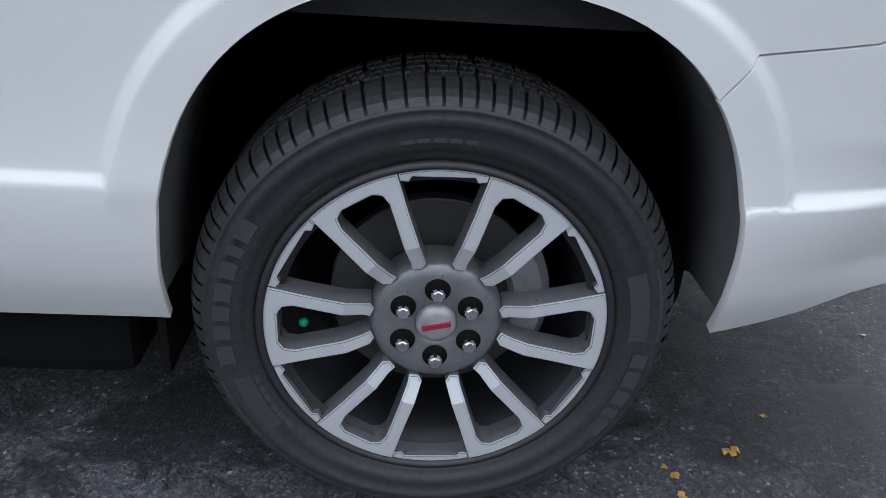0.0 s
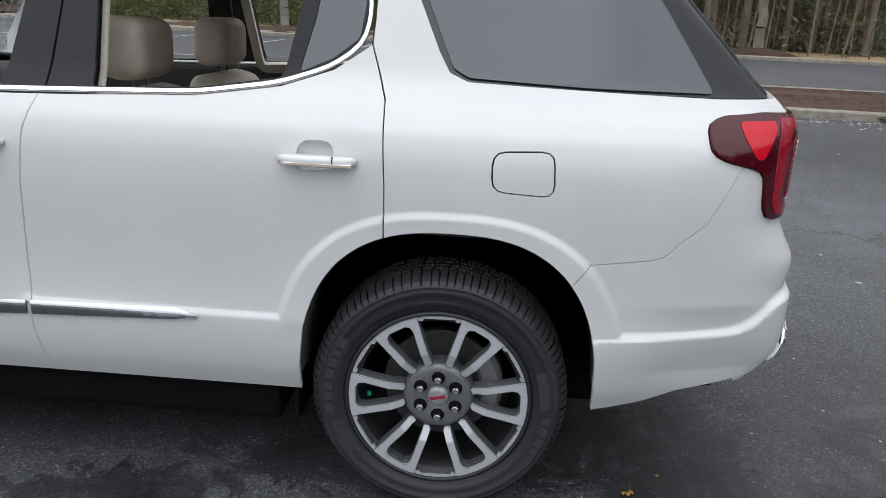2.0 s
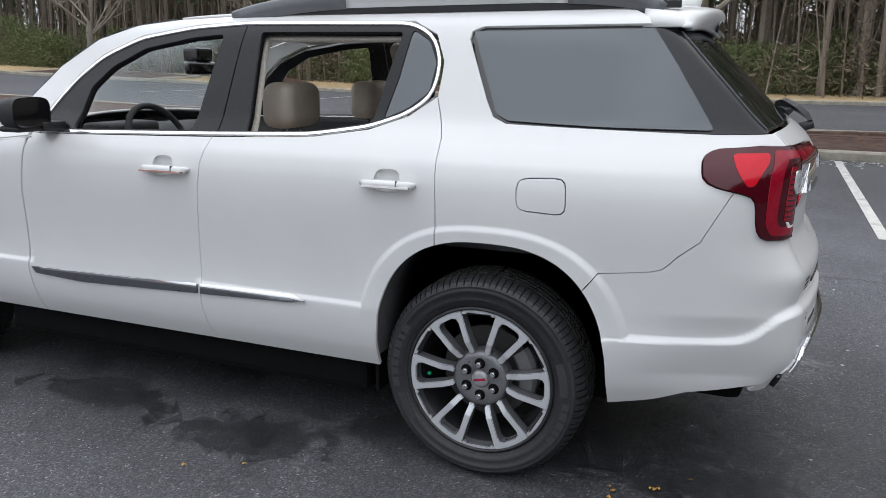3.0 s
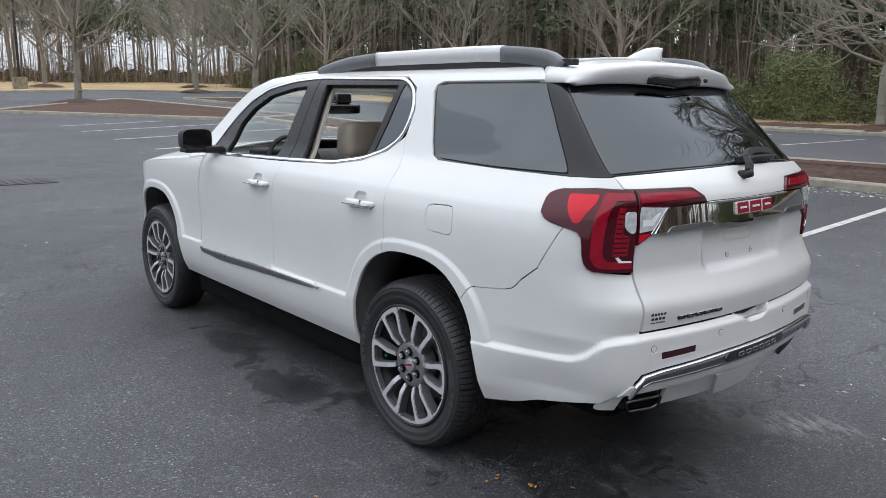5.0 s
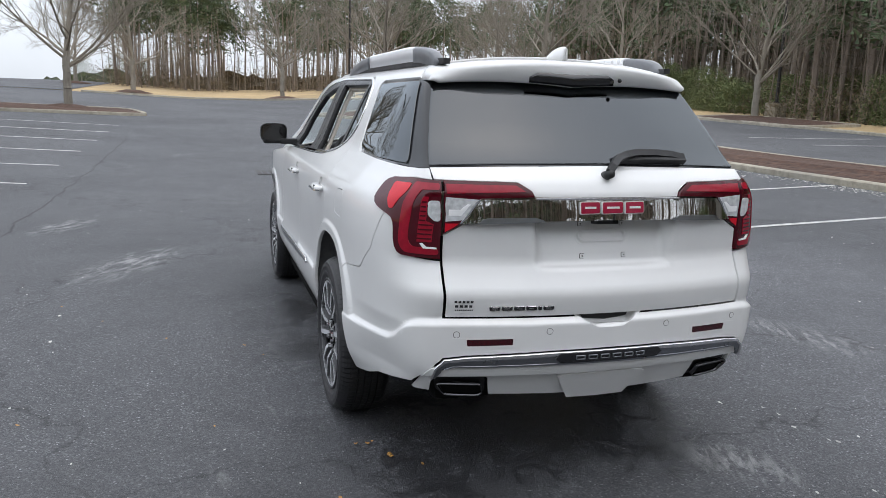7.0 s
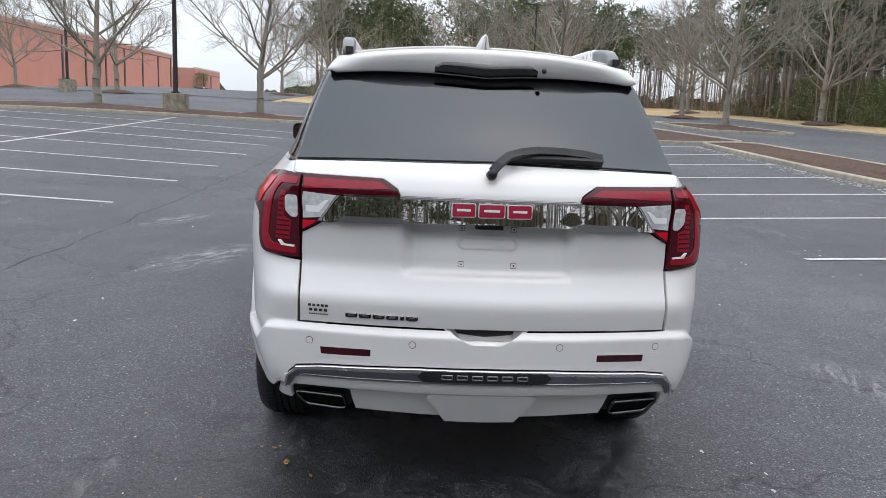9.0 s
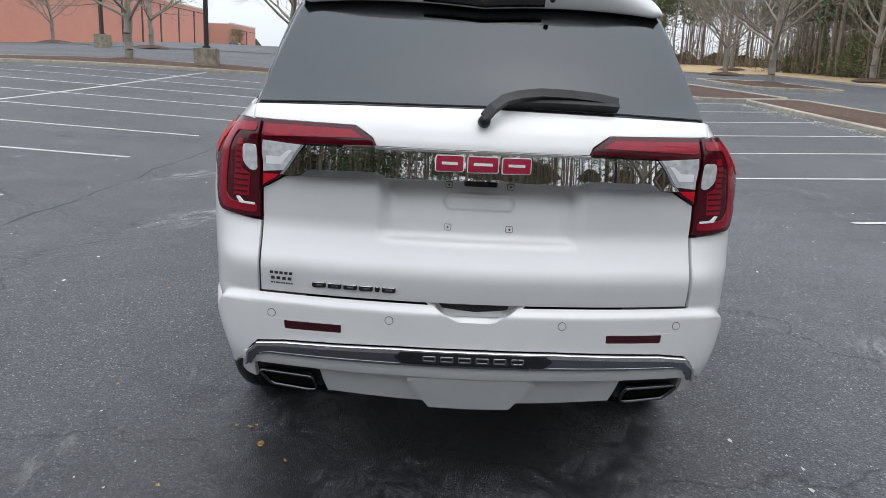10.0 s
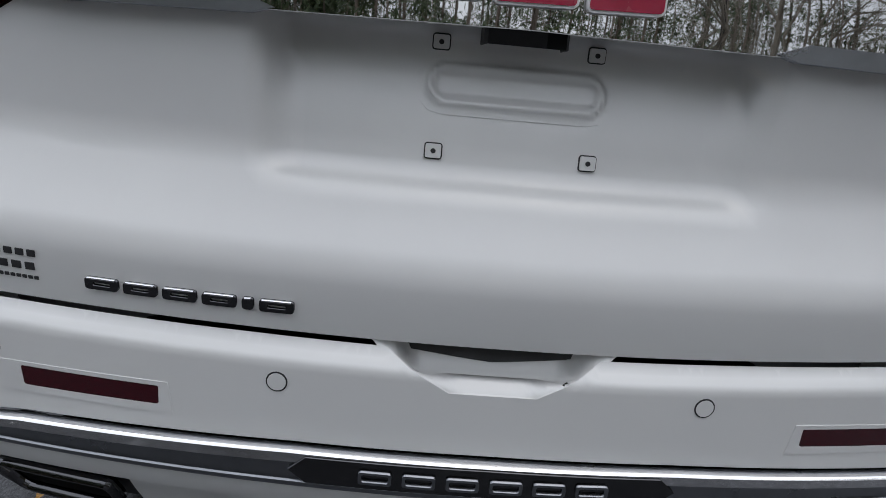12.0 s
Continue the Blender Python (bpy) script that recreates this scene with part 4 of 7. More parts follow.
def skin(u, z):
    """A point of the body: u is x along the left side up to U0, then runs round the corner (U1 to U2) and across the tail; UM is the middle."""
    if u > UM:
        x, y, z = skin(2 * UM - u, z)
        return x, -y, z
    if u <= U0:
        return u, -half_width(u, z), z
    x0, y1 = corner(z)
    if u <= U1:
        x = U0 + (x0 - U0) * (u - U0) / (U1 - U0)
        return x, -half_width(x, z), z
    if u >= U2:
        y = -y1 * (UM - u) / (UM - U2)
        x = tail_x(y, z)
        return x + bump(max(x, 1.0), z), y, z
    t = (u - U1) / (U2 - U1)
    w0 = half_width(x0, z, False)
    slope = (w0 - half_width(x0 - 0.02, z, False)) / 0.02
    x1 = tail_x(y1, z)
    kx, ky = (x1 - x0) * 0.58, (w0 - y1) * 0.58
    p = ((x0, -w0), (x0 + kx, -w0 - slope * kx), (x1 - 0.38 * y1 * ky, -y1 - ky), (x1, -y1))
    b = ((1 - t) ** 3, 3 * t * (1 - t) ** 2, 3 * t * t * (1 - t), t ** 3)
    c = (3 * (1 - t) ** 2, 6 * t * (1 - t), 3 * t * t)
    x, y = (sum(b[i] * p[i][k] for i in range(4)) for k in (0, 1))
    dx, dy = (sum(c[i] * (p[i + 1][k] - p[i][k]) for i in range(3)) for k in (0, 1))
    out = bump(x if t < 0.97 else max(x, 1.0), z) / math.hypot(dx, dy)
    return x + dy * out, y - dx * out, z


def S(x, z):
    """Place on the side, by x."""
    return (x, z) if x <= U0 else (U0 + (U1 - U0) * (x - U0) / (corner(z)[0] - U0), z)


def C(t, z):
    """Place on the rear corner, 0 at its front to 1 at its back."""
    return U1 + (U2 - U1) * t, z


def T(y, z):
    """Place on the tail, by y."""
    return UM + y / corner(z)[1] * (UM - U2), z


def skin_normal(u, z):
    e = 0.004
    a = Vector(skin(u + e, z)) - Vector(skin(u - e, z))
    b = Vector(skin(u, z + e)) - Vector(skin(u, z - e))
    return a.cross(b).normalized()


def mirrored(half):
    """An outline given from the middle of the tail round its left half, closed by its mirror image."""
    return half + [(2 * UM - u, z) for u, z in reversed(half)]


def fillet(points, r):
    """Rounds the corners of a closed outline."""
    out, n = [], len(points)
    for i in range(n):
        p, a, b = Vector(points[i]), Vector(points[i - 1]), Vector(points[(i + 1) % n])
        da, db = a - p, b - p
        if da.length < 1e-5 or db.length < 1e-5:
            continue
        k = min(r, da.length * 0.45, db.length * 0.45)
        s, e = p + da.normalized() * k, p + db.normalized() * k
        for j in range(4):
            t = j / 3
            q = s * (1 - t) ** 2 + p * (2 * t * (1 - t)) + e * t * t
            out.append((q.x, q.y))
    return out


def dense(loop, step):
    out, n = [], len(loop)
    for i in range(n):
        a, b = loop[i], loop[(i + 1) % n]
        m = max(1, int(math.hypot(b[0] - a[0], b[1] - a[1]) / step))
        out += [(a[0] + (b[0] - a[0]) * k / m, a[1] + (b[1] - a[1]) * k / m) for k in range(m)]
    return out


def inset(loop, d):
    """Moves a closed outline inwards by d."""
    n = len(loop)
    area = sum(loop[i - 1][0] * loop[i][1] - loop[i][0] * loop[i - 1][1] for i in range(n))
    sign = 1 if area > 0 else -1
    out = []
    for i in range(n):
        a, b = Vector(loop[i - 1]), Vector(loop[(i + 1) % n])
        t = (b - a).normalized()
        out.append((loop[i][0] - sign * t.y * d, loop[i][1] + sign * t.x * d))
    return out


def even_arc(n):
    """Points evenly spaced along half of the rounded outline of a flare, of half width and height 1."""
    fine = []
    for i in range(2001):
        c, d = math.cos(math.pi * i / 2000), math.sin(math.pi * i / 2000)
        fine.append((math.copysign(abs(c) ** (1 / 1.3), c), max(0.0, d) ** (1 / 1.3)))
    far = [0.0]
    for a, b in zip(fine, fine[1:]):
        far.append(far[-1] + math.hypot(b[0] - a[0], b[1] - a[1]))
    return [fine[int(np.searchsorted(far, far[-1] * (i + 0.5) / n))] for i in range(n)]


EVEN_ARC = even_arc(110)


def panel_mesh(name, loops, off=0.0, thick=0.016, res=0.03, mirror=False, gap=0.0022, place=None, normal=None, rings=False):
    """A curved panel of the car's skin cut along outlines in (u, z), with thickness."""
    place, normal = place or skin, normal or skin_normal
    loops = [dense(l, res * 0.6) for l in loops]
    if gap:
        loops = [inset(l, gap if i == 0 else -gap) for i, l in enumerate(loops)]
    pts, edges = [], []
    for l in loops:
        n = len(pts)
        pts += [Vector(p) for p in l]
        edges += [(n + i, n + (i + 1) % len(l)) for i in range(len(l))]
    outline = np.array([tuple(p) for p in pts])
    lo, hi = outline.min(0), outline.max(0)
    for i in range(1, int((hi[0] - lo[0]) / res) + 1):
        for j in range(1, int((hi[1] - lo[1]) / res) + 1):
            q = (lo[0] + i * res + 0.0007, lo[1] + j * res + 0.0003)
            if rings and q[0] < 2 * UM - U1 + 0.45 and abs(q[1] - lerp_table(LEDGE, skin(*q)[0])) < 0.034:
                continue
            if rings and (0.94 < flare(*q) < 1.05 or 0.94 < flare(*q, True) < 1.05):
                continue
            if inside_loops(q, loops) and ((outline - q) ** 2).sum(1).min() > (0.45 * res) ** 2:
                pts.append(Vector(q))
    if rings:
        for front in (False, True):
            a, xc = FLARE[0], -WHEELBASE if front else 0.018
            for k in (0.945, 0.960, 0.969, 0.977, 0.985, 0.993, 1.001, 1.008, 1.016, 1.034):
                for ex, ez in EVEN_ARC:
                    q = S(xc + a * k * ex, 0.37 + FLARE[1] * k * ez)
                    if inside_loops(q, loops) and ((outline - q) ** 2).sum(1).min() > 0.006 ** 2:
                        pts.append(Vector(q))
        if lo[1] < 0.6:  # rows of points along the bumper's ledge
            for i in range(int((hi[0] - lo[0]) / 0.014)):
                u = lo[0] + 0.014 * i
                zl = lerp_table(LEDGE, skin(u, 0.66)[0] if U1 < u < 2 * UM - U1 else (1.0 if u > U1 else min(u, U0)))
                for dz in (-0.024, -0.016, -0.0095, -0.003, 0.003, 0.0095, 0.018, 0.028):
                    q = (u, zl + dz)
                    if inside_loops(q, loops) and ((outline - q) ** 2).sum(1).min() > 0.006 ** 2:
                        pts.append(Vector(q))
    co, ed, fa, *_ = geometry.delaunay_2d_cdt(pts, edges, [], 1, 1e-7)
    fa = [f for f in fa if inside_loops(sum((co[i] for i in f), Vector((0, 0))) / 3, loops)]
    side = -1 if mirror else 1
    front, nor = [], []
    for c in co:
        p, n = Vector(place(c.x, c.y)), normal(c.x, c.y)
        p = p + n * off
        front.append(Vector((p.x, p.y * side, p.z)))
        nor.append(Vector((n.x, n.y * side, n.z)))
    m = len(front)
    verts = front + [p - n * thick for p, n in zip(front, nor)]
    faces, normals = [], []
    used = {}
    for f in fa:
        f = tuple(f)
        if ((verts[f[1]] - verts[f[0]]).cross(verts[f[2]] - verts[f[0]])).dot(nor[f[0]]) < 0:
            f = f[::-1]
        faces.append(f)
        normals += [nor[i] for i in f]
        faces.append(tuple(i + m for i in f[::-1]))
        normals += [-nor[i] for i in f[::-1]]
        for k in range(len(f)):
            e = (f[k], f[(k + 1) % len(f)])
            used[e] = True
    for a, b in list(used):
        if (b, a) not in used:
            n = len(verts)
            verts += [verts[a], verts[b], verts[b + m], verts[a + m]]
            faces.append((n + 3, n + 2, n + 1, n))
            fn = (verts[b] - verts[a]).cross(nor[a]).normalized()
            # the rim's front edge leans towards the face, like a soft hem
            normals += [fn, fn, (fn * 0.5 + nor[b] * 0.5).normalized(), (fn * 0.5 + nor[a] * 0.5).normalized()]
    me = raw(name, verts, faces)
    me.polygons.foreach_set("use_smooth", [True] * len(me.polygons))
    me.normals_split_custom_set(normals)
    return me


def panel(name, loops, material, parent, label="", **how):
    return part_mesh(name, panel_mesh(name, loops, **how), material, parent, label)


def both(name, loops, material, parent, label="", **how):
    """The same panel on the left and on the right side."""
    return [panel(name, loops, material, parent, label, mirror=m, **how) for m in (False, True)]


def arch_edge(x0, x1, front=False, k=1.0, n=18):
    a, xc = (0.42, -WHEELBASE) if front else (0.418, 0.018)
    out = []
    for i in range(n + 1):
        x = x0 + (x1 - x0) * i / n
        q = min(1.0, abs((x - xc) / (a * k)))
        out.append(S(x, 0.37 + 0.495 * k * max(0.0, 1 - q ** 2.6) ** (1 / 2.6)))
    return out


# ---- the car ----
car = thing("suv", "white pearl mid-size SUV with open side windows parked on asphalt", "car")

REAR_GAP = [(-0.232, 1.337), (-0.183, 1.20), (-0.177, 1.115), (-0.168, 0.98), (-0.166, 0.857)]
MID_GAP = [(-1.132, 0.352), (-1.159, 0.412), (-1.172, 0.50), (-1.174, 0.60), (-1.176, 0.712), (-1.168, 0.93), (-1.153, 1.08), (-1.128, 1.170)]
BELT = [(-2.07, 1.152), (-1.78, 1.156), (-1.128, 1.172), (-0.695, 1.186), (-0.47, 1.219), (-0.33, 1.268), (-0.232, 1.337)]
DLO = [(-2.07, 1.155), (-1.78, 1.159), (-1.133, 1.175), (-0.695, 1.189), (-0.47, 1.222), (-0.33, 1.272), (-0.245, 1.34), (-0.234, 1.456), (-0.278, 1.548),
       (-0.375, 1.596), (-1.10, 1.606), (-1.34, 1.592), (-1.61, 1.552), (-1.80, 1.478), (-1.92, 1.39), (-2.02, 1.27)]


def sides(points):
    return [S(*p) for p in points]


front_door = sides([(-2.09, 0.352)] + MID_GAP + [(-1.78, 1.156), (-2.07, 1.152), (-2.085, 1.10), (-2.11, 0.9), (-2.11, 0.6)])


def cup_outline(x0, zc=1.042):
    return fillet(sides([(x0 + 0.045, zc - 0.028), (x0 + 0.150, zc - 0.028), (x0 + 0.145, zc + 0.048), (x0 + 0.055, zc + 0.048)]), 0.03)


CUPS = {"front": cup_outline(-1.432), "rear": cup_outline(-0.452)}
front_doors = both("front_door", [front_door, CUPS["front"]], PAINT, car, res=0.032)
rear_door = arch_edge(-0.166, -0.3985) + sides([(-0.402, 0.352)] + MID_GAP + BELT[3:] + REAR_GAP[1:-1])
rear_doors = both("rear_door", [rear_door, CUPS["rear"]], PAINT, car, res=0.03, rings=True)

fender = arch_edge(-WHEELBASE + 0.417, -WHEELBASE - 0.417, True, n=26) + sides(
    [(-3.28, 0.34), (-3.42, 0.34), (-3.42, 0.96), (-3.0, 1.045), (-2.5, 1.09), (-2.2, 1.118), (-2.09, 1.135), (-2.09, 1.10), (-2.115, 0.9), (-2.115, 0.6), (-2.095, 0.352), (-2.44, 0.352)])
fenders = both("front_wing", [fender], PAINT, car, res=0.035, rings=True)

LAMP_NOSE = [C(0.12, 1.197), C(0.06, 1.195), C(0.015, 1.188), C(-0.01, 1.177), C(-0.005, 1.163), C(0.03, 1.145), C(0.09, 1.116), C(0.14, 1.100), C(0.20, 1.089), C(0.26, 1.082)]
LAMP_FOOT = [C(0.40, 1.068), C(0.455, 1.060), C(0.492, 1.044), C(0.508, 1.02), C(0.52, 0.985), C(0.54, 0.957), C(0.575, 0.938), C(0.63, 0.929)]
fuel = fillet(sides([(0.115, 0.985), (0.113, 1.088), (0.275, 1.096), (0.280, 0.978)]), 0.035)
quarter = (sides(REAR_GAP[::-1]) + sides([(-0.229, 1.40), (-0.229, 1.456), (-0.274, 1.551), (-0.374, 1.600), (-1.10, 1.610), (-1.34, 1.596), (-1.612, 1.556), (-1.803, 1.482),
            (-1.923, 1.394), (-2.024, 1.273), (-2.09, 1.158), (-2.09, 1.139), (-2.30, 1.115), (-2.22, 1.25), (-2.05, 1.43), (-1.86, 1.545), (-1.66, 1.602), (-1.45, 1.625), (-1.2, 1.634), (0.40, 1.634), (0.47, 1.60),
            (0.475, 1.578), (-0.10, 1.576), (-0.140, 1.560), (-0.143, 1.535), (-0.045, 1.325), (-0.015, 1.275), (0.035, 1.254), (0.55, 1.243)])
           + [C(0.0, 1.240), C(0.45, 1.243), C(0.86, 1.247), C(0.86, 1.207), C(0.4, 1.208)] + LAMP_NOSE
           + [C(0.33, 1.075)] + sides([(0.665, 0.92), (0.608, 0.848), (0.585, 0.828), (0.555, 0.819), (0.392, 0.800)]) + arch_edge(0.345, -0.164, n=24))
quarters = both("rear_quarter", [quarter, fuel], PAINT, car, res=0.026, rings=True)
panel("fuel_door", [fuel], PAINT, quarters[0], "flush rounded fuel door", res=0.03)
panel("quarter_patch", [fuel], PAINT, quarters[1], mirror=True, gap=0.0, res=0.03)

bumper_half = ([T(0, 0.672), T(-0.05, 0.672), T(-0.125, 0.7135), T(-0.30, 0.7135), T(-0.636, 0.7125), T(-0.636, 0.915)] + LAMP_FOOT[::-1]
               + [C(0.33, 1.074)] + sides([(0.665, 0.9195), (0.608, 0.8475), (0.585, 0.8275), (0.555, 0.8185), (0.392, 0.7995)]) + arch_edge(0.3455, 0.4355, n=14)
               + sides([(0.440, 0.352), (0.57, 0.376)]) + [C(0.15, 0.412), C(0.5, 0.441), C(0.68, 0.452), C(0.85, 0.50), T(-0.66, 0.535), T(-0.635, 0.566), T(-0.55, 0.576), T(-0.225, 0.588), T(0, 0.590)])
bumper = panel("rear_bumper", [mirrored(bumper_half)], PAINT, car, "white bumper with reflectors, sensors and a chrome strip", res=0.02, off=0.0, gap=0.0012, rings=True)
# slot for the hand between bumper and tailgate


def scoop(u, z):
    """The hand recess sinks in towards the tailgate's lower edge."""
    y = abs((u - UM) / (UM - U2) * corner(z)[1])
    k = ramp(z, 0.664, 0.706) * ramp(0.05 + 1.8 * (z - 0.672) - y, -0.006, 0.028)
    return Vector(skin(u, z)) - skin_normal(u, z) * (0.001 + 0.042 * k)


def scoop_normal(u, z):
    e = 0.003
    return (scoop(u + e, z) - scoop(u - e, z)).cross(scoop(u, z + e) - scoop(u, z - e)).normalized()


panel("grab_slot", [mirrored([T(0, 0.722), T(-0.145, 0.722), T(-0.135, 0.712), T(-0.055, 0.667), T(-0.04, 0.662), T(0, 0.662)])], PAINT, bumper, "scooped hand recess above the bumper lip", gap=0, thick=0.004,
      res=0.009, place=scoop, normal=scoop_normal)
# black strip paints the shade at the top of the recess
panel("slot_shade_strip", [mirrored([T(0, 0.723), T(-0.126, 0.722), T(-0.114, 0.7125), T(0, 0.7105)])], BLACK, bumper, "black strip standing in for shade under the tailgate edge", off=-0.033, gap=0, thick=0.006)
strip_half = [T(0, 0.586), T(-0.225, 0.584), T(-0.55, 0.572), T(-0.628, 0.562), T(-0.654, 0.53), T(-0.664, 0.492), T(-0.650, 0.490), T(-0.635, 0.525), T(-0.60, 0.537), T(-0.225, 0.541), T(0, 0.541)]
panel("chrome_strip", [mirrored(strip_half)], SATIN, bumper, "satin dark chrome strip", off=0.013, gap=0, res=0.022)
edge_half = [T(0, 0.588), T(-0.225, 0.587), T(-0.55, 0.575), T(-0.632, 0.565), T(-0.658, 0.531), T(-0.668, 0.49), T(-0.662, 0.49), T(-0.652, 0.531), T(-0.628, 0.556), T(-0.55, 0.564), T(-0.225, 0.575), T(0, 0.576)]
panel("chrome_edge", [mirrored(edge_half)], CHROME, bumper, "bright chrome edge", off=0.020, gap=0, thick=0.012, res=0.02)
panel("lower_chrome_edge", [mirrored([T(0, 0.545), T(-0.225, 0.545), T(-0.6, 0.541), T(-0.63, 0.53), T(-0.6, 0.536), T(-0.225, 0.539), T(0, 0.539)])], SATIN, bumper, off=0.017, gap=0, thick=0.01, res=0.02)
valance_half = [T(0, 0.536), T(-0.225, 0.536), T(-0.60, 0.532), T(-0.635, 0.530), C(0.93, 0.530), C(0.80, 0.482), C(0.63, 0.412), C(0.67, 0.404), C(0.88, 0.405), C(0.94, 0.462), T(-0.64, 0.470), T(-0.50, 0.474), T(-0.455, 0.466), T(-0.435, 0.385), T(-0.20, 0.376), T(0, 0.372)]


def step_back(u, z):
    """The lower valance lies back under a crease below the chrome strip."""
    return Vector(skin(u, z)) + skin_normal(u, z) * (0.006 - 0.022 * ramp(0.489 - z, 0.0, 0.010))


def step_normal(u, z):
    e = 0.003
    return (step_back(u + e, z) - step_back(u - e, z)).cross(step_back(u, z + e) - step_back(u, z - e)).normalized()


valance = panel("lower_valance", [mirrored(valance_half)], PAINT, bumper, "white lower valance", res=0.011, place=step_back, normal=step_normal)
panel("skid_plate", [mirrored([T(0, 0.484), T(-0.16, 0.484), T(-0.188, 0.472), T(-0.122, 0.369), T(0, 0.367)])], PAINT, bumper, "raised trapezoid at the centre of the valance", off=0.002, gap=0)
# nameplate on the strip
plate_half = [T(0, 0.586), T(-0.205, 0.584), T(-0.225, 0.566), T(-0.205, 0.550), T(0, 0.550)]
nameplate = panel("nameplate", [mirrored(plate_half)], DARKCHROME, bumper, "dark chrome nameplate with raised bars", off=0.022, gap=0, thick=0.012)
for i in range(6):
    y = -0.125 + 0.05 * i
    panel("raised_bar", [fillet([T(y - 0.019, 0.559), T(y + 0.019, 0.559), T(y + 0.019, 0.575), T(y - 0.019, 0.575)], 0.004),
                         fillet([T(y - 0.0155, 0.562), T(y + 0.0155, 0.562), T(y + 0.0155, 0.572), T(y - 0.0155, 0.572)], 0.003)], SATIN, nameplate, off=0.026, gap=0, thick=0.006)
for s in (-1, 1):
    out = [T(s * 0.55, 0.613), T(s * 0.383, 0.616), T(s * 0.383, 0.640), T(s * 0.553, 0.638)]
    panel("reflector", [fillet(out, 0.004)], REFLECTOR, bumper, "dark red strip reflector", off=0.0008, gap=0, thick=0.008)
    panel("reflector_recess", [[T(s * 0.61, 0.642), T(s * 0.372, 0.646), T(s * 0.366, 0.605), T(s * 0.60, 0.604)], out], PAINT, bumper, off=0.0010, gap=0, thick=0.004)
for y, z in ((-0.59, 0.657), (-0.245, 0.665), (0.25, 0.668), (0.596, 0.665)):
    ring = [T(y + 0.0125 * math.cos(a), z + 0.0125 * math.sin(a)) for a in [i * math.pi / 10 for i in range(20)]]
    sensor = panel("parking_sensor", [ring], BLACK, bumper, "round flush parking sensor", off=0.0008, gap=0, thick=0.006)
    panel("sensor_face", [inset(ring, 0.0018)], PAINT, sensor, off=0.0014, gap=0, thick=0.006)
for s in (-1, 1):
    shape = fillet([T(s * 0.655, 0.462), T(s * 0.46, 0.462), T(s * 0.447, 0.385), T(s * 0.63, 0.392)], 0.02)
    if s > 0:
        shape = shape[::-1]
    house = panel("exhaust_housing", [shape], BLACK, bumper, "black surround of the exhaust tip", off=-0.03, gap=0, thick=0.05)
    rim = fillet([T(s * 0.640, 0.452), T(s * 0.475, 0.447), T(s * 0.462, 0.398), T(s * 0.485, 0.390), T(s * 0.61, 0.398)], 0.014)
    panel("exhaust_tip", [rim, inset(dense(rim, 0.01), 0.0022)], DARKCHROME, bumper, "flat chrome exhaust tip", off=0.0, gap=0, thick=0.016, res=0.02)
    panel("exhaust_bore", [inset(dense(rim, 0.01), 0.005)], UNDER, bumper, off=-0.014, gap=0, thick=0.01)

# tailgate
tailgate_half = [T(0, 1.068), T(-0.26, 1.066), T(-0.558, 1.052), T(-0.585, 1.036), T(-0.628, 1.012), T(-0.629, 0.92), T(-0.628, 0.80), T(-0.627, 0.7155), T(-0.3, 0.7170), T(0, 0.7175)]
tailgate = panel("tailgate", [mirrored(tailgate_half)], PAINT, car, "white tailgate with an empty number plate pocket", res=0.022)
upper_half = [T(0, 1.264), T(-0.4, 1.257), C(0.9, 1.249), C(0.9, 1.209), T(-0.60, 1.206), T(-0.36, 1.203), T(-0.31, 1.172), T(-0.30, 1.150), T(0, 1.150)]
panel("tailgate_upper", [mirrored(upper_half)], PAINT, tailgate, "white shelf below the rear window", res=0.022)
bar_half = [T(0, 1.147), T(-0.30, 1.146), T(-0.499, 1.142), T(-0.566, 1.056), T(-0.40, 1.064), T(0, 1.070)]


def bar_face(u, z):
    """The chrome bar leans back a little towards its top."""
    return Vector(skin(u, z if z > 1.075 else 1.075)) * 1.0 + Vector((0.008 + 0.16 * (1.147 - z), 0, min(0.0, z - 1.075)))


def bar_normal(u, z):
    e = 0.004
    return (bar_face(u + e, z) - bar_face(u - e, z)).cross(bar_face(u, z + e) - bar_face(u, z - e)).normalized()


bar = panel("trim_bar", [mirrored(bar_half)], MIRROR, tailgate, "mirror chrome bar that reflects the trees", off=0.0, gap=0, res=0.03, place=bar_face, normal=bar_normal)
panel("trim_bar_edge", [mirrored([T(0, 1.151), T(-0.30, 1.150), T(-0.30, 1.144), T(0, 1.144)])], CHROME, bar, "bright upper edge", off=0.014, gap=0, thick=0.01)
for s in (-1, 1):
    out = [T(s * 0.515, 1.055), T(s * 0.495, 1.072), T(s * 0.475, 1.077), T(s * 0.30, 1.080), T(s * 0.265, 1.068), T(s * 0.29, 1.061)]
    panel("bar_accent", [out], SATIN, bar, "satin grey accent under the bar", off=0.003, gap=0, thick=0.012, place=bar_face, normal=bar_normal)
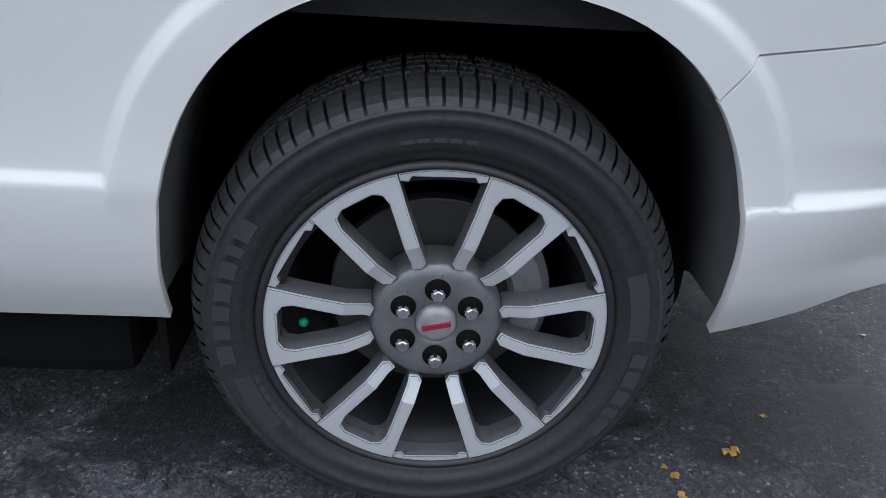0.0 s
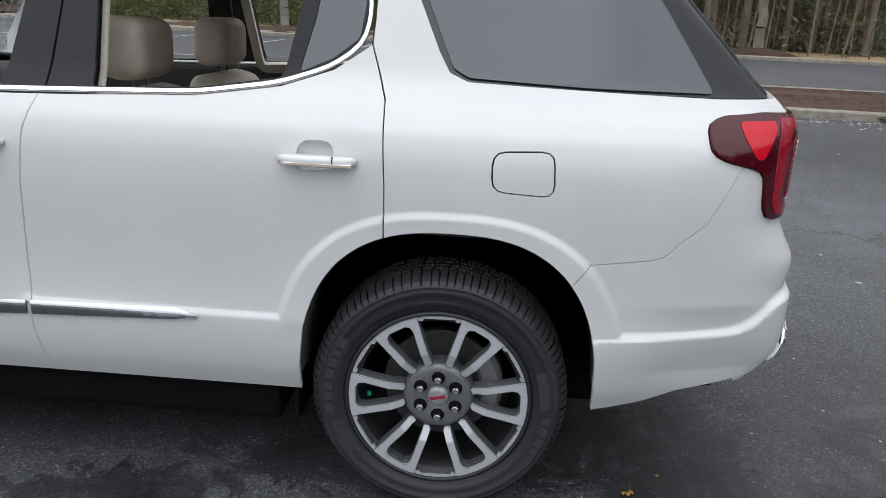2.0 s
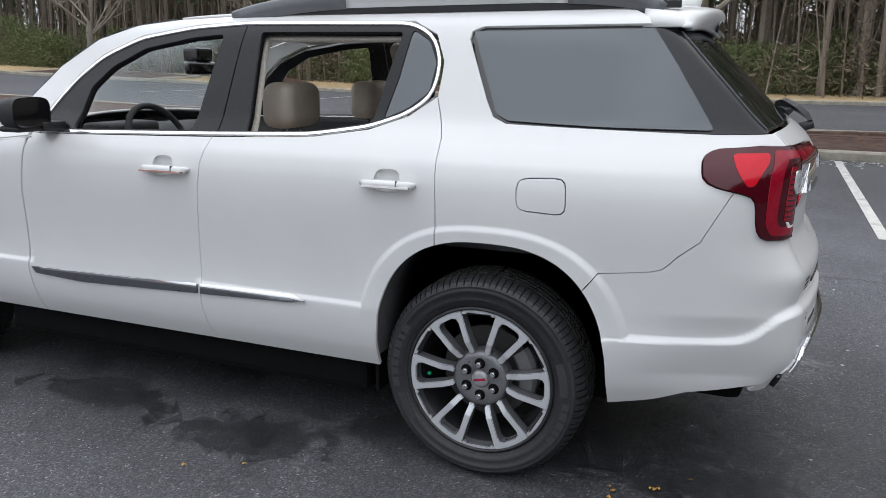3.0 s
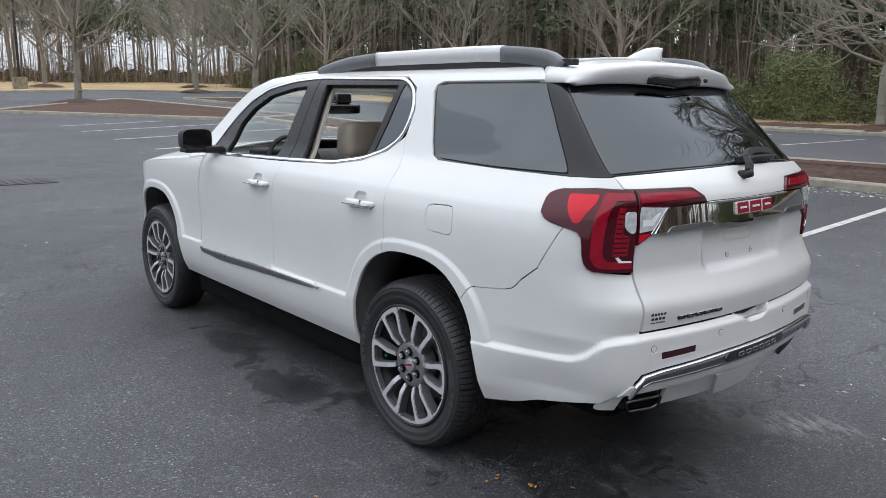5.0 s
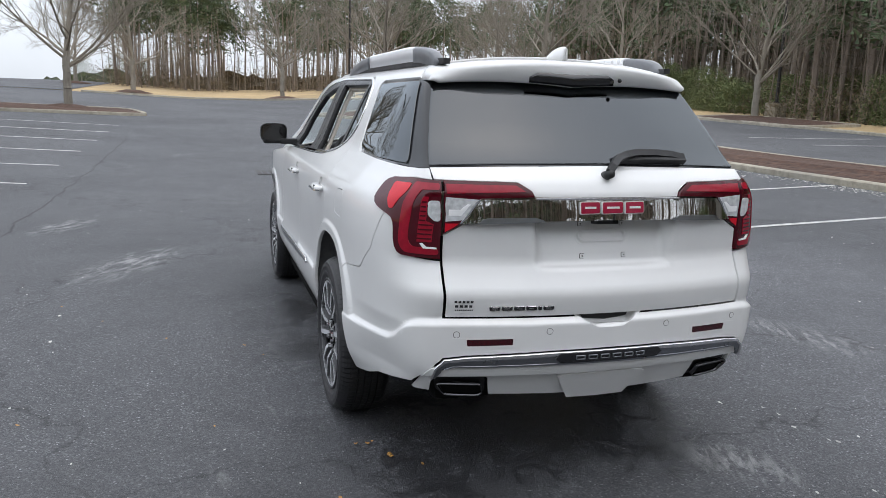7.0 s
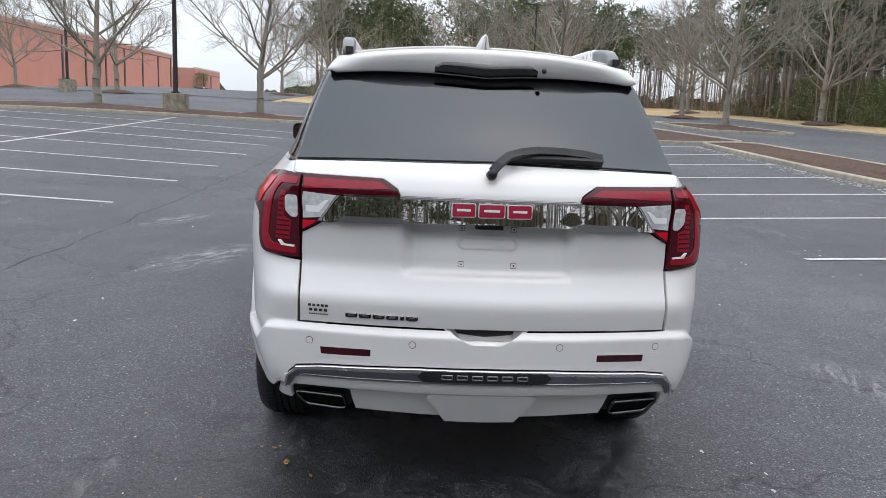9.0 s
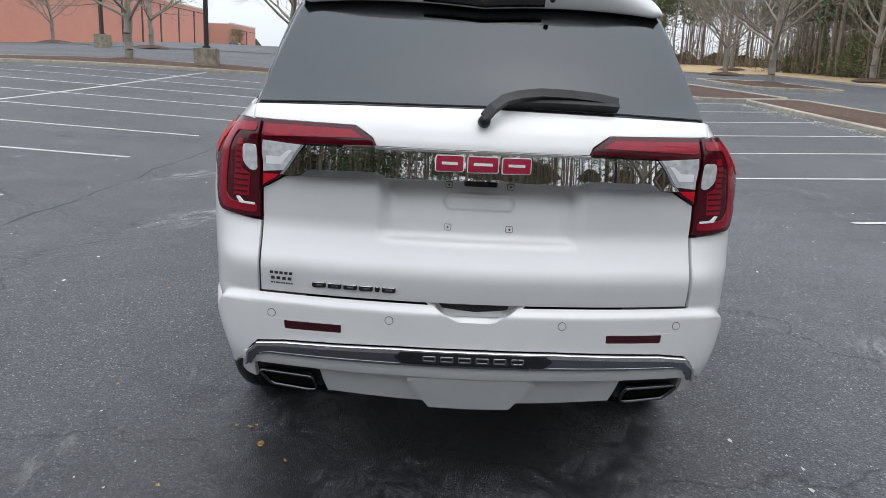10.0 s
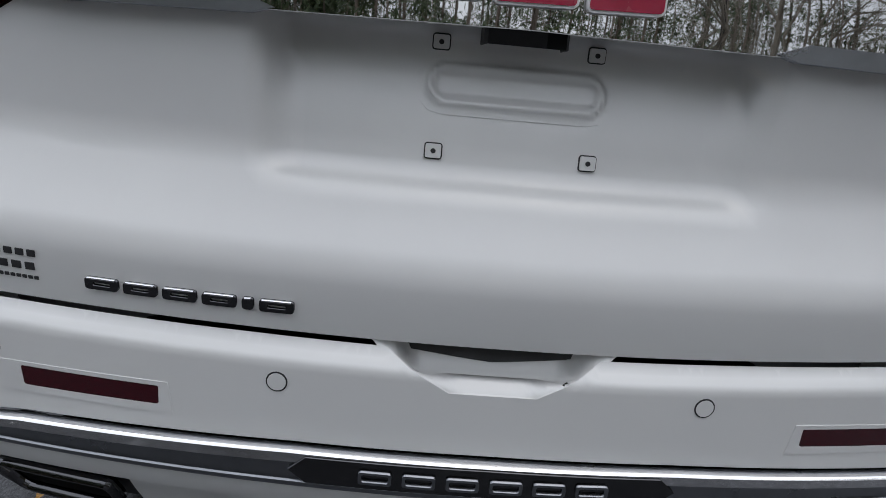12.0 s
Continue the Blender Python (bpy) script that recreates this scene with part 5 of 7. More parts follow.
for y0, y1 in ((-0.132, -0.052), (-0.044, 0.044), (0.052, 0.134)):
    out = fillet([T(y0, 1.091), T(y1, 1.093), T(y1, 1.139), T(y0, 1.138)], 0.008)
    frame_part = panel("badge_frame", [out], SILVERTRIM, bar, "chrome badge block", off=0.008, gap=0, thick=0.012, place=bar_face, normal=bar_normal)
    panel("badge_face", [inset(dense(out, 0.01), 0.0028)], BADGERED, frame_part, "red badge face", off=0.010, gap=0, thick=0.008, place=bar_face, normal=bar_normal)
    hole_out = [T(y0 + 0.018, 1.112), T(y1 - 0.018, 1.112), T(y1 - 0.018, 1.1195), T(y0 + 0.018, 1.1195)]
    panel("badge_inlay", [hole_out], SILVERTRIM, frame_part, off=0.0115, gap=0, thick=0.006, place=bar_face, normal=bar_normal)
for y in (-0.089, 0.089):
    for z in (0.9265, 1.0455):
        sq = fillet([T(y - 0.009, z - 0.008), T(y + 0.009, z - 0.008), T(y + 0.009, z + 0.008), T(y - 0.009, z + 0.008)], 0.0025)
        clip = panel("plate_clip", [sq], PAINT, tailgate, "small white square screw clip", off=0.0045, gap=0, thick=0.006)
        dot = [T(y + 0.003 * math.cos(a), z + 0.003 * math.sin(a)) for a in [i * math.pi / 6 for i in range(12)]]
        panel("screw_hole", [dot], BLACK, clip, off=0.0055, gap=0, thick=0.004, res=0.02)
        # black rim stands in for the clip's contact shadow
        panel("clip_shadow_rim", [inset(dense(sq, 0.006), -0.0015)], BLACK, clip, off=0.0015, gap=0, thick=0.004, res=0.02)


def embossed(u, z):
    """The tailgate with the long pressed groove of the plate pocket."""
    p = Vector(skin(u, z))
    y = (u - UM) / (UM - U2) * corner(z)[1]
    q = max(abs(y) - 0.08, 0.0)
    d = math.hypot(q, z - 0.9995)
    return p + skin_normal(u, z) * 0.006 * math.exp(-((d - 0.0185) / 0.0045) ** 2)


def embossed_normal(u, z):
    e = 0.002
    a = Vector(embossed(u + e, z)) - Vector(embossed(u - e, z))
    b = Vector(embossed(u, z + e)) - Vector(embossed(u, z - e))
    return a.cross(b).normalized()


panel("pressed_groove", [fillet([T(-0.112, 0.967), T(0.112, 0.967), T(0.112, 1.032), T(-0.112, 1.032)], 0.03)], PAINT, tailgate, "pressed oblong in the plate pocket", off=0.0012, gap=0, thick=0.006,
      res=0.005, place=embossed, normal=embossed_normal)
panel("camera_housing", [fillet([T(-0.05, 1.071), T(0.05, 1.071), T(0.035, 1.05), T(-0.035, 1.05)], 0.008)], BLACK, tailgate, "black reversing camera housing", off=0.02, gap=0, thick=0.03)
# raised chrome lettering blocks and dealer sticker as plain bars
for i in range(6):
    y0 = -0.470 + 0.0455 * i - (0.026 if i == 5 else 0.0)
    y1 = y0 + (0.013 if i == 4 else 0.039)
    loops = [fillet([T(y0, 0.744), T(y1, 0.7445), T(y1, 0.7590), T(y0, 0.7585)], 0.004)]
    if i != 4:
        loops.append(fillet([T(y0 + 0.009, 0.7490), T(y1 - 0.009, 0.7490), T(y1 - 0.009, 0.7535), T(y0 + 0.009, 0.7535)], 0.0015))
    block = panel("letter_block", loops, DARKCHROME, tailgate, "dark chrome raised lettering block", off=0.0045, gap=0, thick=0.006)
    panel("block_edge", [[T(y0 + 0.003, 0.7572), T(y1 - 0.003, 0.7575), T(y1 - 0.003, 0.7592), T(y0 + 0.003, 0.7588)]], CHROME, block, off=0.0055, gap=0, thick=0.004)
for z0, z1, y0, y1, n in ((0.772, 0.780, -0.597, -0.525, 5), (0.755, 0.764, -0.594, -0.527, 4), (0.743, 0.747, -0.594, -0.527, 9)):
    for i in range(n):
        a = y0 + (y1 - y0) * i / n
        b = y0 + (y1 - y0) * (i + 0.66) / n
        panel("sticker_bar", [[T(a, z0), T(b, z0), T(b, z1), T(a, z1)]], PRINT, tailgate, "black sticker print bar", off=0.0012, gap=0, thick=0.003, res=0.03)

# rear lamps
for m in (False, True):
    lamp = panel("rear_lamp", [[C(0.4, 1.205), C(0.86, 1.204), T(-0.636, 1.202), T(-0.636, 0.922)] + LAMP_FOOT[::-1] + LAMP_NOSE[::-1]], REDDEEP, car,
                 "red wrap-round rear lamp with a clear centre", off=0.010, mirror=m, gap=0.001, thick=0.03, res=0.025)
    panel("lamp_band", [fillet([C(0.565, 1.192), T(-0.643, 1.192), T(-0.643, 1.170), C(0.725, 1.168), C(0.695, 1.145), C(0.70, 0.99), C(0.75, 0.966), T(-0.643, 0.962), T(-0.643, 0.938),
                         C(0.66, 0.942), C(0.592, 0.975), C(0.585, 1.06), C(0.545, 1.165)], 0.03)], REDBAND, lamp, "glowing-red light guide", off=0.0125, mirror=m, gap=0, thick=0.006, res=0.022)
    panel("lamp_facet", [fillet([C(0.17, 1.180), C(0.505, 1.184), C(0.50, 1.160), C(0.445, 1.092), C(0.40, 1.090), C(0.22, 1.152)], 0.016)], REDBRIGHT, lamp, "bright red facet", off=0.0122, mirror=m, gap=0,
          thick=0.006, res=0.022)
    panel("lamp_fin", [[C(0.79, 1.148), C(0.87, 1.148), C(0.87, 1.062), C(0.95, 1.05), C(0.95, 0.985), C(0.80, 0.985)]], REDBAND, lamp, "ribbed red reflector", off=0.0122, mirror=m, gap=0, thick=0.005)
    for i in range(9):
        z = 0.995 + 0.0165 * i
        x1 = 0.86 if i > 3 else 0.94
        panel("lamp_rib", [[C(0.80, z), C(x1, z), C(x1, z + 0.005), C(0.80, z + 0.005)]], REDDEEP, lamp, off=0.0136, mirror=m, gap=0, thick=0.003)
    panel("lamp_clear_end", [fillet([C(0.88, 1.136), T(-0.641, 1.136), T(-0.641, 1.062), C(0.95, 1.062), C(0.88, 1.085)], 0.012)], CLEARLENS, lamp, "clear reversing lens", off=0.0135, mirror=m, gap=0, thick=0.006)
    panel("lamp_guide_line", [[C(0.86, 0.981), C(0.90, 0.968), T(-0.65, 0.966), T(-0.65, 0.960), C(0.87, 0.962), C(0.83, 0.98)]], WHITELENS, lamp, "pale light guide", off=0.014, mirror=m, gap=0, thick=0.004)
    inner = panel("tailgate_lamp", [[T(-0.627, 1.203), T(-0.36, 1.200), T(-0.312, 1.170), T(-0.302, 1.152), T(-0.499, 1.146), T(-0.562, 1.055), T(-0.585, 1.039), T(-0.627, 1.016)]], REDDEEP, tailgate,
                  "red and clear inner part of the rear lamp", off=0.010, mirror=m, gap=0.001, thick=0.03, res=0.022)
    panel("lamp_band", [[T(-0.620, 1.190), T(-0.37, 1.188), T(-0.335, 1.168), T(-0.62, 1.160)]], REDBAND, inner, "ruby upper bar", off=0.0125, mirror=m, gap=0, thick=0.006)
    panel("clear_lens", [[T(-0.622, 1.150), T(-0.510, 1.143), T(-0.562, 1.068), T(-0.622, 1.062)]], CLEARLENS, inner, "clear reversing lens", off=0.0125, mirror=m, gap=0, thick=0.006)
    panel("lens_bulb", [[T(-0.612, 1.106), T(-0.572, 1.106), T(-0.548, 1.126), T(-0.535, 1.126), T(-0.568, 1.084), T(-0.612, 1.084)]], WHITELENS, inner, "white reversing light block", off=0.014, mirror=m, gap=0, thick=0.005)
    panel("red_wedge", [[T(-0.622, 1.055), T(-0.575, 1.055), T(-0.592, 1.042), T(-0.622, 1.024)]], REDBRIGHT, inner, "red wedge", off=0.0125, mirror=m, gap=0, thick=0.005)
    panel("lens_edge", [[T(-0.500, 1.143), T(-0.508, 1.143), T(-0.572, 1.056), T(-0.564, 1.056)]], CHROME, inner, off=0.0145, mirror=m, gap=0, thick=0.006)

# glass
rear_glass_half = [T(0, 1.272), T(-0.4, 1.266), C(0.90, 1.256), C(0.91, 1.40), C(0.92, 1.585), T(-0.30, 1.598), T(0, 1.600)]
panel("rear_window", [mirrored(rear_glass_half)], REARGLASS, tailgate, "dark tinted rear window", off=-0.004, thick=0.004, res=0.04).visible_shadow = False
border_half = [T(0, 1.270), T(-0.4, 1.264), C(0.90, 1.256), C(0.92, 1.40), C(0.94, 1.585), C(0.95, 1.585), T(-0.535, 1.575), T(-0.60, 1.40), T(-0.63, 1.28), T(-0.4, 1.282), T(0, 1.288)]
for m in (False, True):
    panel("window_border", [border_half], GLOSSBLACK, tailgate, mirror=m, off=-0.009, gap=0, thick=0.003)
    pillar = panel("rear_pillar_trim", [[S(0.455, 1.572), C(0.30, 1.575), C(0.99, 1.585), C(0.98, 1.40), C(0.97, 1.255), C(0.40, 1.247), C(0.0, 1.245), S(0.60, 1.247)]], PILLARBLACK, quarters[int(m)], "gloss black rear pillar trim", mirror=m, off=-0.010, gap=0)
    q = panel("quarter_window", [fillet(sides([(-0.138, 1.564), (0.488, 1.568), (0.60, 1.40), (0.698, 1.250), (0.35, 1.252), (0.035, 1.262), (-0.01, 1.285)]), 0.012)], TINTED, quarters[int(m)],
              "dark tinted rear quarter window", mirror=m, off=-0.003, thick=0.004, res=0.035)
    seal = sides([(-0.155, 1.585), (0.46, 1.588), (0.60, 1.40), (0.62, 1.238), (0.35, 1.236), (0.02, 1.245), (-0.035, 1.275)])
    hole = sides([(-0.112, 1.55), (0.44, 1.553), (0.56, 1.40), (0.60, 1.262), (0.35, 1.266), (0.05, 1.276), (0.01, 1.30)])
    panel("window_seal", [seal, hole], GLOSSBLACK, quarters[int(m)], mirror=m, off=-0.012, gap=0, thick=0.004)
    q.visible_shadow = False

dlo = sides(DLO)
for m, fd, rd in ((False, front_doors[0], rear_doors[0]), (True, front_doors[1], rear_doors[1])):
    panel("window_chrome", [fillet(dlo, 0.05), inset(dense(fillet(dlo, 0.05), 0.02), 0.010)], CHROME, car, "bright trim round the side windows", mirror=m, off=0.004, gap=0, thick=0.012, res=0.03)
    rim = inset(dense(fillet(dlo, 0.02), 0.02), 0.012)
    front_frame = sides([(-2.05, 1.166), (-1.78, 1.170), (-1.118, 1.187), (-1.095, 1.594), (-1.34, 1.58), (-1.605, 1.54), (-1.79, 1.468), (-1.905, 1.385), (-2.005, 1.265)])
    front_hole = fillet(sides([(-1.86, 1.176), (-1.24, 1.192), (-1.19, 1.560), (-1.34, 1.548), (-1.58, 1.505), (-1.74, 1.430), (-1.83, 1.345)]), 0.02)
    panel("window_frame", [front_frame, front_hole], FRAMEBLACK, fd, "black frame of the open front window", mirror=m, off=-0.002, gap=0.001, thick=0.03)
    rear_frame = sides([(-1.112, 1.187), (-0.695, 1.201), (-0.475, 1.234), (-0.34, 1.284), (-0.258, 1.345), (-0.247, 1.453), (-0.29, 1.538), (-0.378, 1.583), (-1.09, 1.594)])
    rear_hole = fillet(sides([(-0.985, 1.195), (-0.69, 1.208), (-0.468, 1.243), (-0.440, 1.40), (-0.408, 1.562), (-1.015, 1.566)]), 0.015)
    fix_hole = fillet(sides([(-0.425, 1.258), (-0.34, 1.295), (-0.268, 1.352), (-0.257, 1.452), (-0.298, 1.53), (-0.37, 1.57), (-0.392, 1.40)]), 0.015)
    panel("window_frame", [rear_frame, rear_hole, fix_hole], FRAMEBLACK, rd, "black frame of the open rear door window", mirror=m, off=-0.002, gap=0.001, thick=0.03)
    panel("fixed_glass", [fix_hole], TINTED, rd, "small dark fixed pane", mirror=m, off=-0.006, gap=0, thick=0.004).visible_shadow = False
    # pale inner trim seen through the open windows
    panel("inner_trim", [inset(dense(rear_hole, 0.03), -0.035), inset(dense(rear_hole, 0.03), 0.004)], HEADLINER, rd, "pale inner pillar trim", mirror=m, off=-0.045, gap=0, thick=0.02)
    for door, x0, x1 in ((fd, -1.432, -1.20), (rd, -0.452, -0.24)):
        zc = 1.042
        cup = CUPS["front" if door is fd else "rear"]

        def bowl(u, z, xm=x0 + 0.098):
            k = max(0.0, 1 - ((u - xm) / 0.053) ** 4 - ((z - zc - 0.010) / 0.040) ** 4)
            return Vector(skin(u, z)) - skin_normal(u, z) * (0.022 * k ** 0.6)

        def bowl_normal(u, z):
            e = 0.004
            return (Vector(bowl(u + e, z)) - Vector(bowl(u - e, z))).cross(Vector(bowl(u, z + e)) - Vector(bowl(u, z - e))).normalized()

        panel("handle_cup", [cup], PAINT, door, "scooped finger cup", mirror=m, gap=-0.002, thick=0.004, res=0.009, place=bowl, normal=bowl_normal)
        bm = bmesh.new()
        n = 12
        rings = []
        side = 1 if m else -1
        for i in range(n + 1):
            t = i / n
            x = x0 + (x1 - x0) * t
            lift = 0.012 + 0.03 * math.sin(math.pi * min(1, max(0, t))) ** 0.5
            hgt = 0.0145 * (0.55 + 0.45 * math.sin(math.pi * t) ** 0.4)
            yb = half_width(x, zc)
            ring = [(yb - 0.004, -hgt), (yb + lift * 0.7, -hgt), (yb + lift, -hgt * 0.4), (yb + lift, hgt * 0.5), (yb + lift * 0.75, hgt), (yb - 0.004, hgt)]
            rings.append([bm.verts.new((x, side * a, zc + b)) for a, b in ring])
        for a, b in zip(rings, rings[1:]):
            for k in range(6):
                bm.faces.new((a[k], a[(k + 1) % 6], b[(k + 1) % 6], b[k]))
        bm.faces.new(rings[0][::-1])
        bm.faces.new(rings[-1])
        bmesh.ops.recalc_face_normals(bm, faces=bm.faces[:])
        part("handle", bm, PAINT, door, "white door handle with a chrome lower edge", True)
        panel("handle_chrome", [[S(x0 + 0.02, zc - 0.013), S(x1 - 0.01, zc - 0.013), S(x1 - 0.01, zc - 0.006), S(x0 + 0.02, zc - 0.007)]], CHROME, door, "chrome edge", mirror=m, off=0.044, gap=0, thick=0.03)
        panel("handle_split", [[S(x1 - 0.061, zc - 0.009), S(x1 - 0.0585, zc - 0.009), S(x1 - 0.0585, zc + 0.010), S(x1 - 0.061, zc + 0.010)]], BLACK, door, mirror=m, off=0.0405, gap=0, thick=0.03)
    for door, pts in ((fd, [(-2.085, 0.572), (-2.06, 0.545), (-1.79, 0.533), (-1.182, 0.556), (-1.182, 0.590), (-1.79, 0.578), (-2.03, 0.574)]),
                      (rd, [(-1.166, 0.556), (-0.75, 0.571), (-0.684, 0.585), (-0.745, 0.594), (-1.166, 0.590)])):
        st = panel("side_strip", [sides(pts)], SATIN, door, "satin chrome strip along the door", mirror=m, off=0.009, gap=0, thick=0.012, res=0.02)
        top = sorted([p for p in pts if p[1] > 0.5725 or p[0] > -0.7], key=lambda p: p[0])
        line = [(x, z - 0.008) for x, z in top]
        panel("strip_edge", [sides(top + line[::-1])], CHROME, st, "bright upper edge", mirror=m, off=0.012, gap=0, thick=0.008, res=0.02)


# roof, windscreen, bonnet and nose
ROOF_EDGE = [(-2.30, 1.115), (-2.22, 1.25), (-2.05, 1.43), (-1.86, 1.545), (-1.66, 1.602), (-1.45, 1.625), (-1.2, 1.634), (0.60, 1.634)]


def patch(name, rows, material, parent, label="", thick=0.012):
    """A smooth sheet through rows of points, given some thickness."""
    verts = [p for r in rows for p in r]
    m = len(rows[0])
    faces = [(i * m + j, i * m + j + 1, (i + 1) * m + j + 1, (i + 1) * m + j) for i in range(len(rows) - 1) for j in range(m - 1)]
    me = raw(name, verts, faces)
    ob = part_mesh(name, me, material, parent, label, True)
    s = ob.modifiers.new("thickness", "SOLIDIFY")
    s.thickness, s.offset = thick, 0.0
    return ob


def roof_row(x, bow, crown, n=24):
    z = lerp_table(ROOF_EDGE, x)
    w = half_width(x, z)
    return [(x - bow * (1 - (k / n * 2 - 1) ** 2), w * (k / n * 2 - 1), z + crown * (1 - abs(k / n * 2 - 1) ** 2.2)) for k in range(n + 1)]


rows = [roof_row(x, 0.08 * ramp(-x, 1.0, 1.45), 0.044 - 0.008 * ramp(-x, 0.9, 1.45)) for x in [0.46 - 0.0637 * i for i in range(31)]]
patch("roof", rows, PAINT, car, "white roof panel")
rows = [roof_row(x, 0.08 + 0.20 * ramp(-x, 1.45, 2.3), 0.036) for x in [-1.455 - 0.047 * i for i in range(19)]]
patch("windscreen", rows, CLEARGLASS, car, "clear windscreen", 0.005).visible_shadow = False
bonnet_rows = []
for i in range(16):
    t = i / 15
    x = -2.06 - 1.36 * t
    z = lerp_table([(-3.42, 0.958), (-3.0, 1.043), (-2.5, 1.088), (-2.2, 1.116), (-2.0, 1.138)], x)
    w = half_width(x, z) - 0.002
    bonnet_rows.append([(x - 0.24 * (1 - (k / 12 - 1) ** 2), w * (k / 12 - 1), z + 0.075 * (1 - abs(k / 12 - 1) ** 2.4)) for k in range(25)])
patch("bonnet", bonnet_rows, PAINT, car, "white bonnet")
nose_rows = []
for i in range(14):
    z = 0.28 + 0.72 * i / 13
    w = half_width(-3.42, z)
    bulge = 0.42 - 0.10 * ((z - 0.6) / 0.35) ** 2
    nose_rows.append([(-3.415 - bulge * (1 - abs(k / 14 - 1) ** 4), w * (k / 14 - 1) * (1 - 0.03 * (1 - abs(k / 14 - 1))), z) for k in range(29)])
patch("front_bumper", nose_rows, PAINT, car, "white front bumper")

# spoiler
sp_rows = []
for k in range(41):
    v = k / 20 - 1
    y = 0.552 * v
    xe = 0.656 - 0.19 * y * y - 0.03 * abs(v) ** 8
    zt = 1.676 - 0.046 * abs(v) ** 2.2
    x0 = 0.44
    prof = []
    for i in range(7):
        t = i / 6
        prof.append((x0 + (xe - x0) * t, y, zt - 0.004 - 0.014 * t - 0.008 * t ** 6))
    zl = zt - 0.026
    zb = zl - 0.090 + 0.046 * abs(v)
    xb = tail_x(y, zb) + 0.022
    prof += [(xe + 0.006, y, zl - 0.012), ((xe + xb) / 2 + 0.007, y, (zl + zb) / 2), (xb + 0.002, y, zb + 0.004), (xb - 0.004, y, zb - 0.001), (xb - 0.022, y, zb + 0.001)]
    if abs(v) == 1:  # the ends turn down over the rear pillar
        side_wall = [[(min(px, xe - 0.004), 0.586 * v, 1.568) for px, py, pz in prof], [(px, 0.570 * v, 0.5 * pz + 0.5 * 1.575) for px, py, pz in prof]]
    if v == -1:
        sp_rows += side_wall
    sp_rows.append(prof)
    if v == 1:
        sp_rows += side_wall[::-1]
spoiler = patch("roof_spoiler", sp_rows, PAINT, tailgate, "white roof spoiler with a dark brake lamp", 0.006)
bl = []
for k in range(13):
    y = 0.19 * (k / 6 - 1)
    xe = 0.656 - 0.19 * y * y
    z = 1.676 - 0.046 * abs(y / 0.575) ** 2.2 - 0.026
    trim = 0.012 if k in (0, 12) else 0.0
    zb = z - 0.090 + 0.046 * abs(y / 0.552)
    xb = tail_x(y, zb) + 0.022
    bl.append([(xe + 0.0135 + (xb - xe) * f, y, z - 0.012 + (zb - z + 0.012) * f) for f in ((0.66 if trim else 0.40), 0.7, 0.85, 1.02)])
patch("brake_lamp", bl, GLOSSBLACK, tailgate, "dark high brake lamp lens", 0.006)
bm = bmesh.new()
bmesh.ops.create_uvsphere(bm, u_segments=12, v_segments=8, radius=0.009)
bmesh.ops.translate(bm, verts=bm.verts[:], vec=(0.662, 0.212, 1.592))
part("washer_nozzle", bm, BLACK, tailgate, "", True)

# shark fin aerial
fin_rows = []
for i in range(13):
    t = i / 12
    x = 0.33 + 0.235 * t
    h = 0.058 * ramp(t, 0.0, 0.82) - 0.004 * ramp(t, 0.9, 1.0)
    w = 0.032 * math.sin(math.pi * min(0.96, max(0.04, t ** 0.7))) ** 0.6 + 0.004
    fin_rows.append([(x + (0.012 * q if t > 0.8 else 0), w * math.cos(a) * (1 - 0.75 * q), 1.664 + h * q) for a, q in ((math.pi, 0), (math.pi, 0.5), (math.pi, 0.9), (math.pi / 2, 1.0), (0, 0.9), (0, 0.5), (0, 0))])
fin_rows.append([(p[0] + 0.002, p[1] * 0.1, p[2]) for p in fin_rows[-1]])
patch("aerial_fin", fin_rows, PAINT, car, "white shark fin aerial", 0.006)

# roof rails
for s in (-1, 1):
    def rail_point(x):
        return Vector((x, s * (half_width(x, 1.634) - 0.005), lerp_table([(-1.20, 1.642), (-1.08, 1.668), (-0.88, 1.694), (-0.65, 1.706), (0.0, 1.709), (0.22, 1.704), (0.36, 1.692), (0.44, 1.674), (0.50, 1.636)], x)))
    prof = [(-0.016, -0.02), (-0.019, 0.004), (-0.012, 0.014), (0.012, 0.014), (0.019, 0.004), (0.016, -0.02)]
    v, f = sweep([rail_point(-0.68 + 0.036 * i) for i in range(25)], [(q[0], q[1] if q[1] > 0 else -0.052) for q in prof])
    rail = part_mesh("roof_rail", raw("roof_rail", v, f), SILVERTRIM, car, "bright roof rail with grey ends", True)
    for a, b in ((-1.20, -0.68), (0.18, 0.50)):
        path = [rail_point(a + (b - a) * i / 12) for i in range(13)]
        v, f = sweep([p - Vector((0, 0, 0.003)) for p in path], [(q[0] * 1.15, q[1] * (2.6 if q[1] < 0 else 1)) for q in prof])
        part_mesh("rail_end", raw("rail_end", v, f), RAILGREY, rail, "dark grey rail end", True)
    v, f = sweep([rail_point(-1.1 + 0.066 * i).xy.to_3d() + Vector((0, 0, 1.648)) for i in range(26)], [(-0.014, -0.014), (-0.014, 0.008), (0.014, 0.008), (0.014, -0.014)])
    part_mesh("rail_base", raw("rail_base", v, f), BLACK, rail, "black strip under the rail")

# rear wiper
def tail_point(y, z, off):
    u, z = T(y, z)
    return Vector(skin(u, z)) + skin_normal(u, z) * off


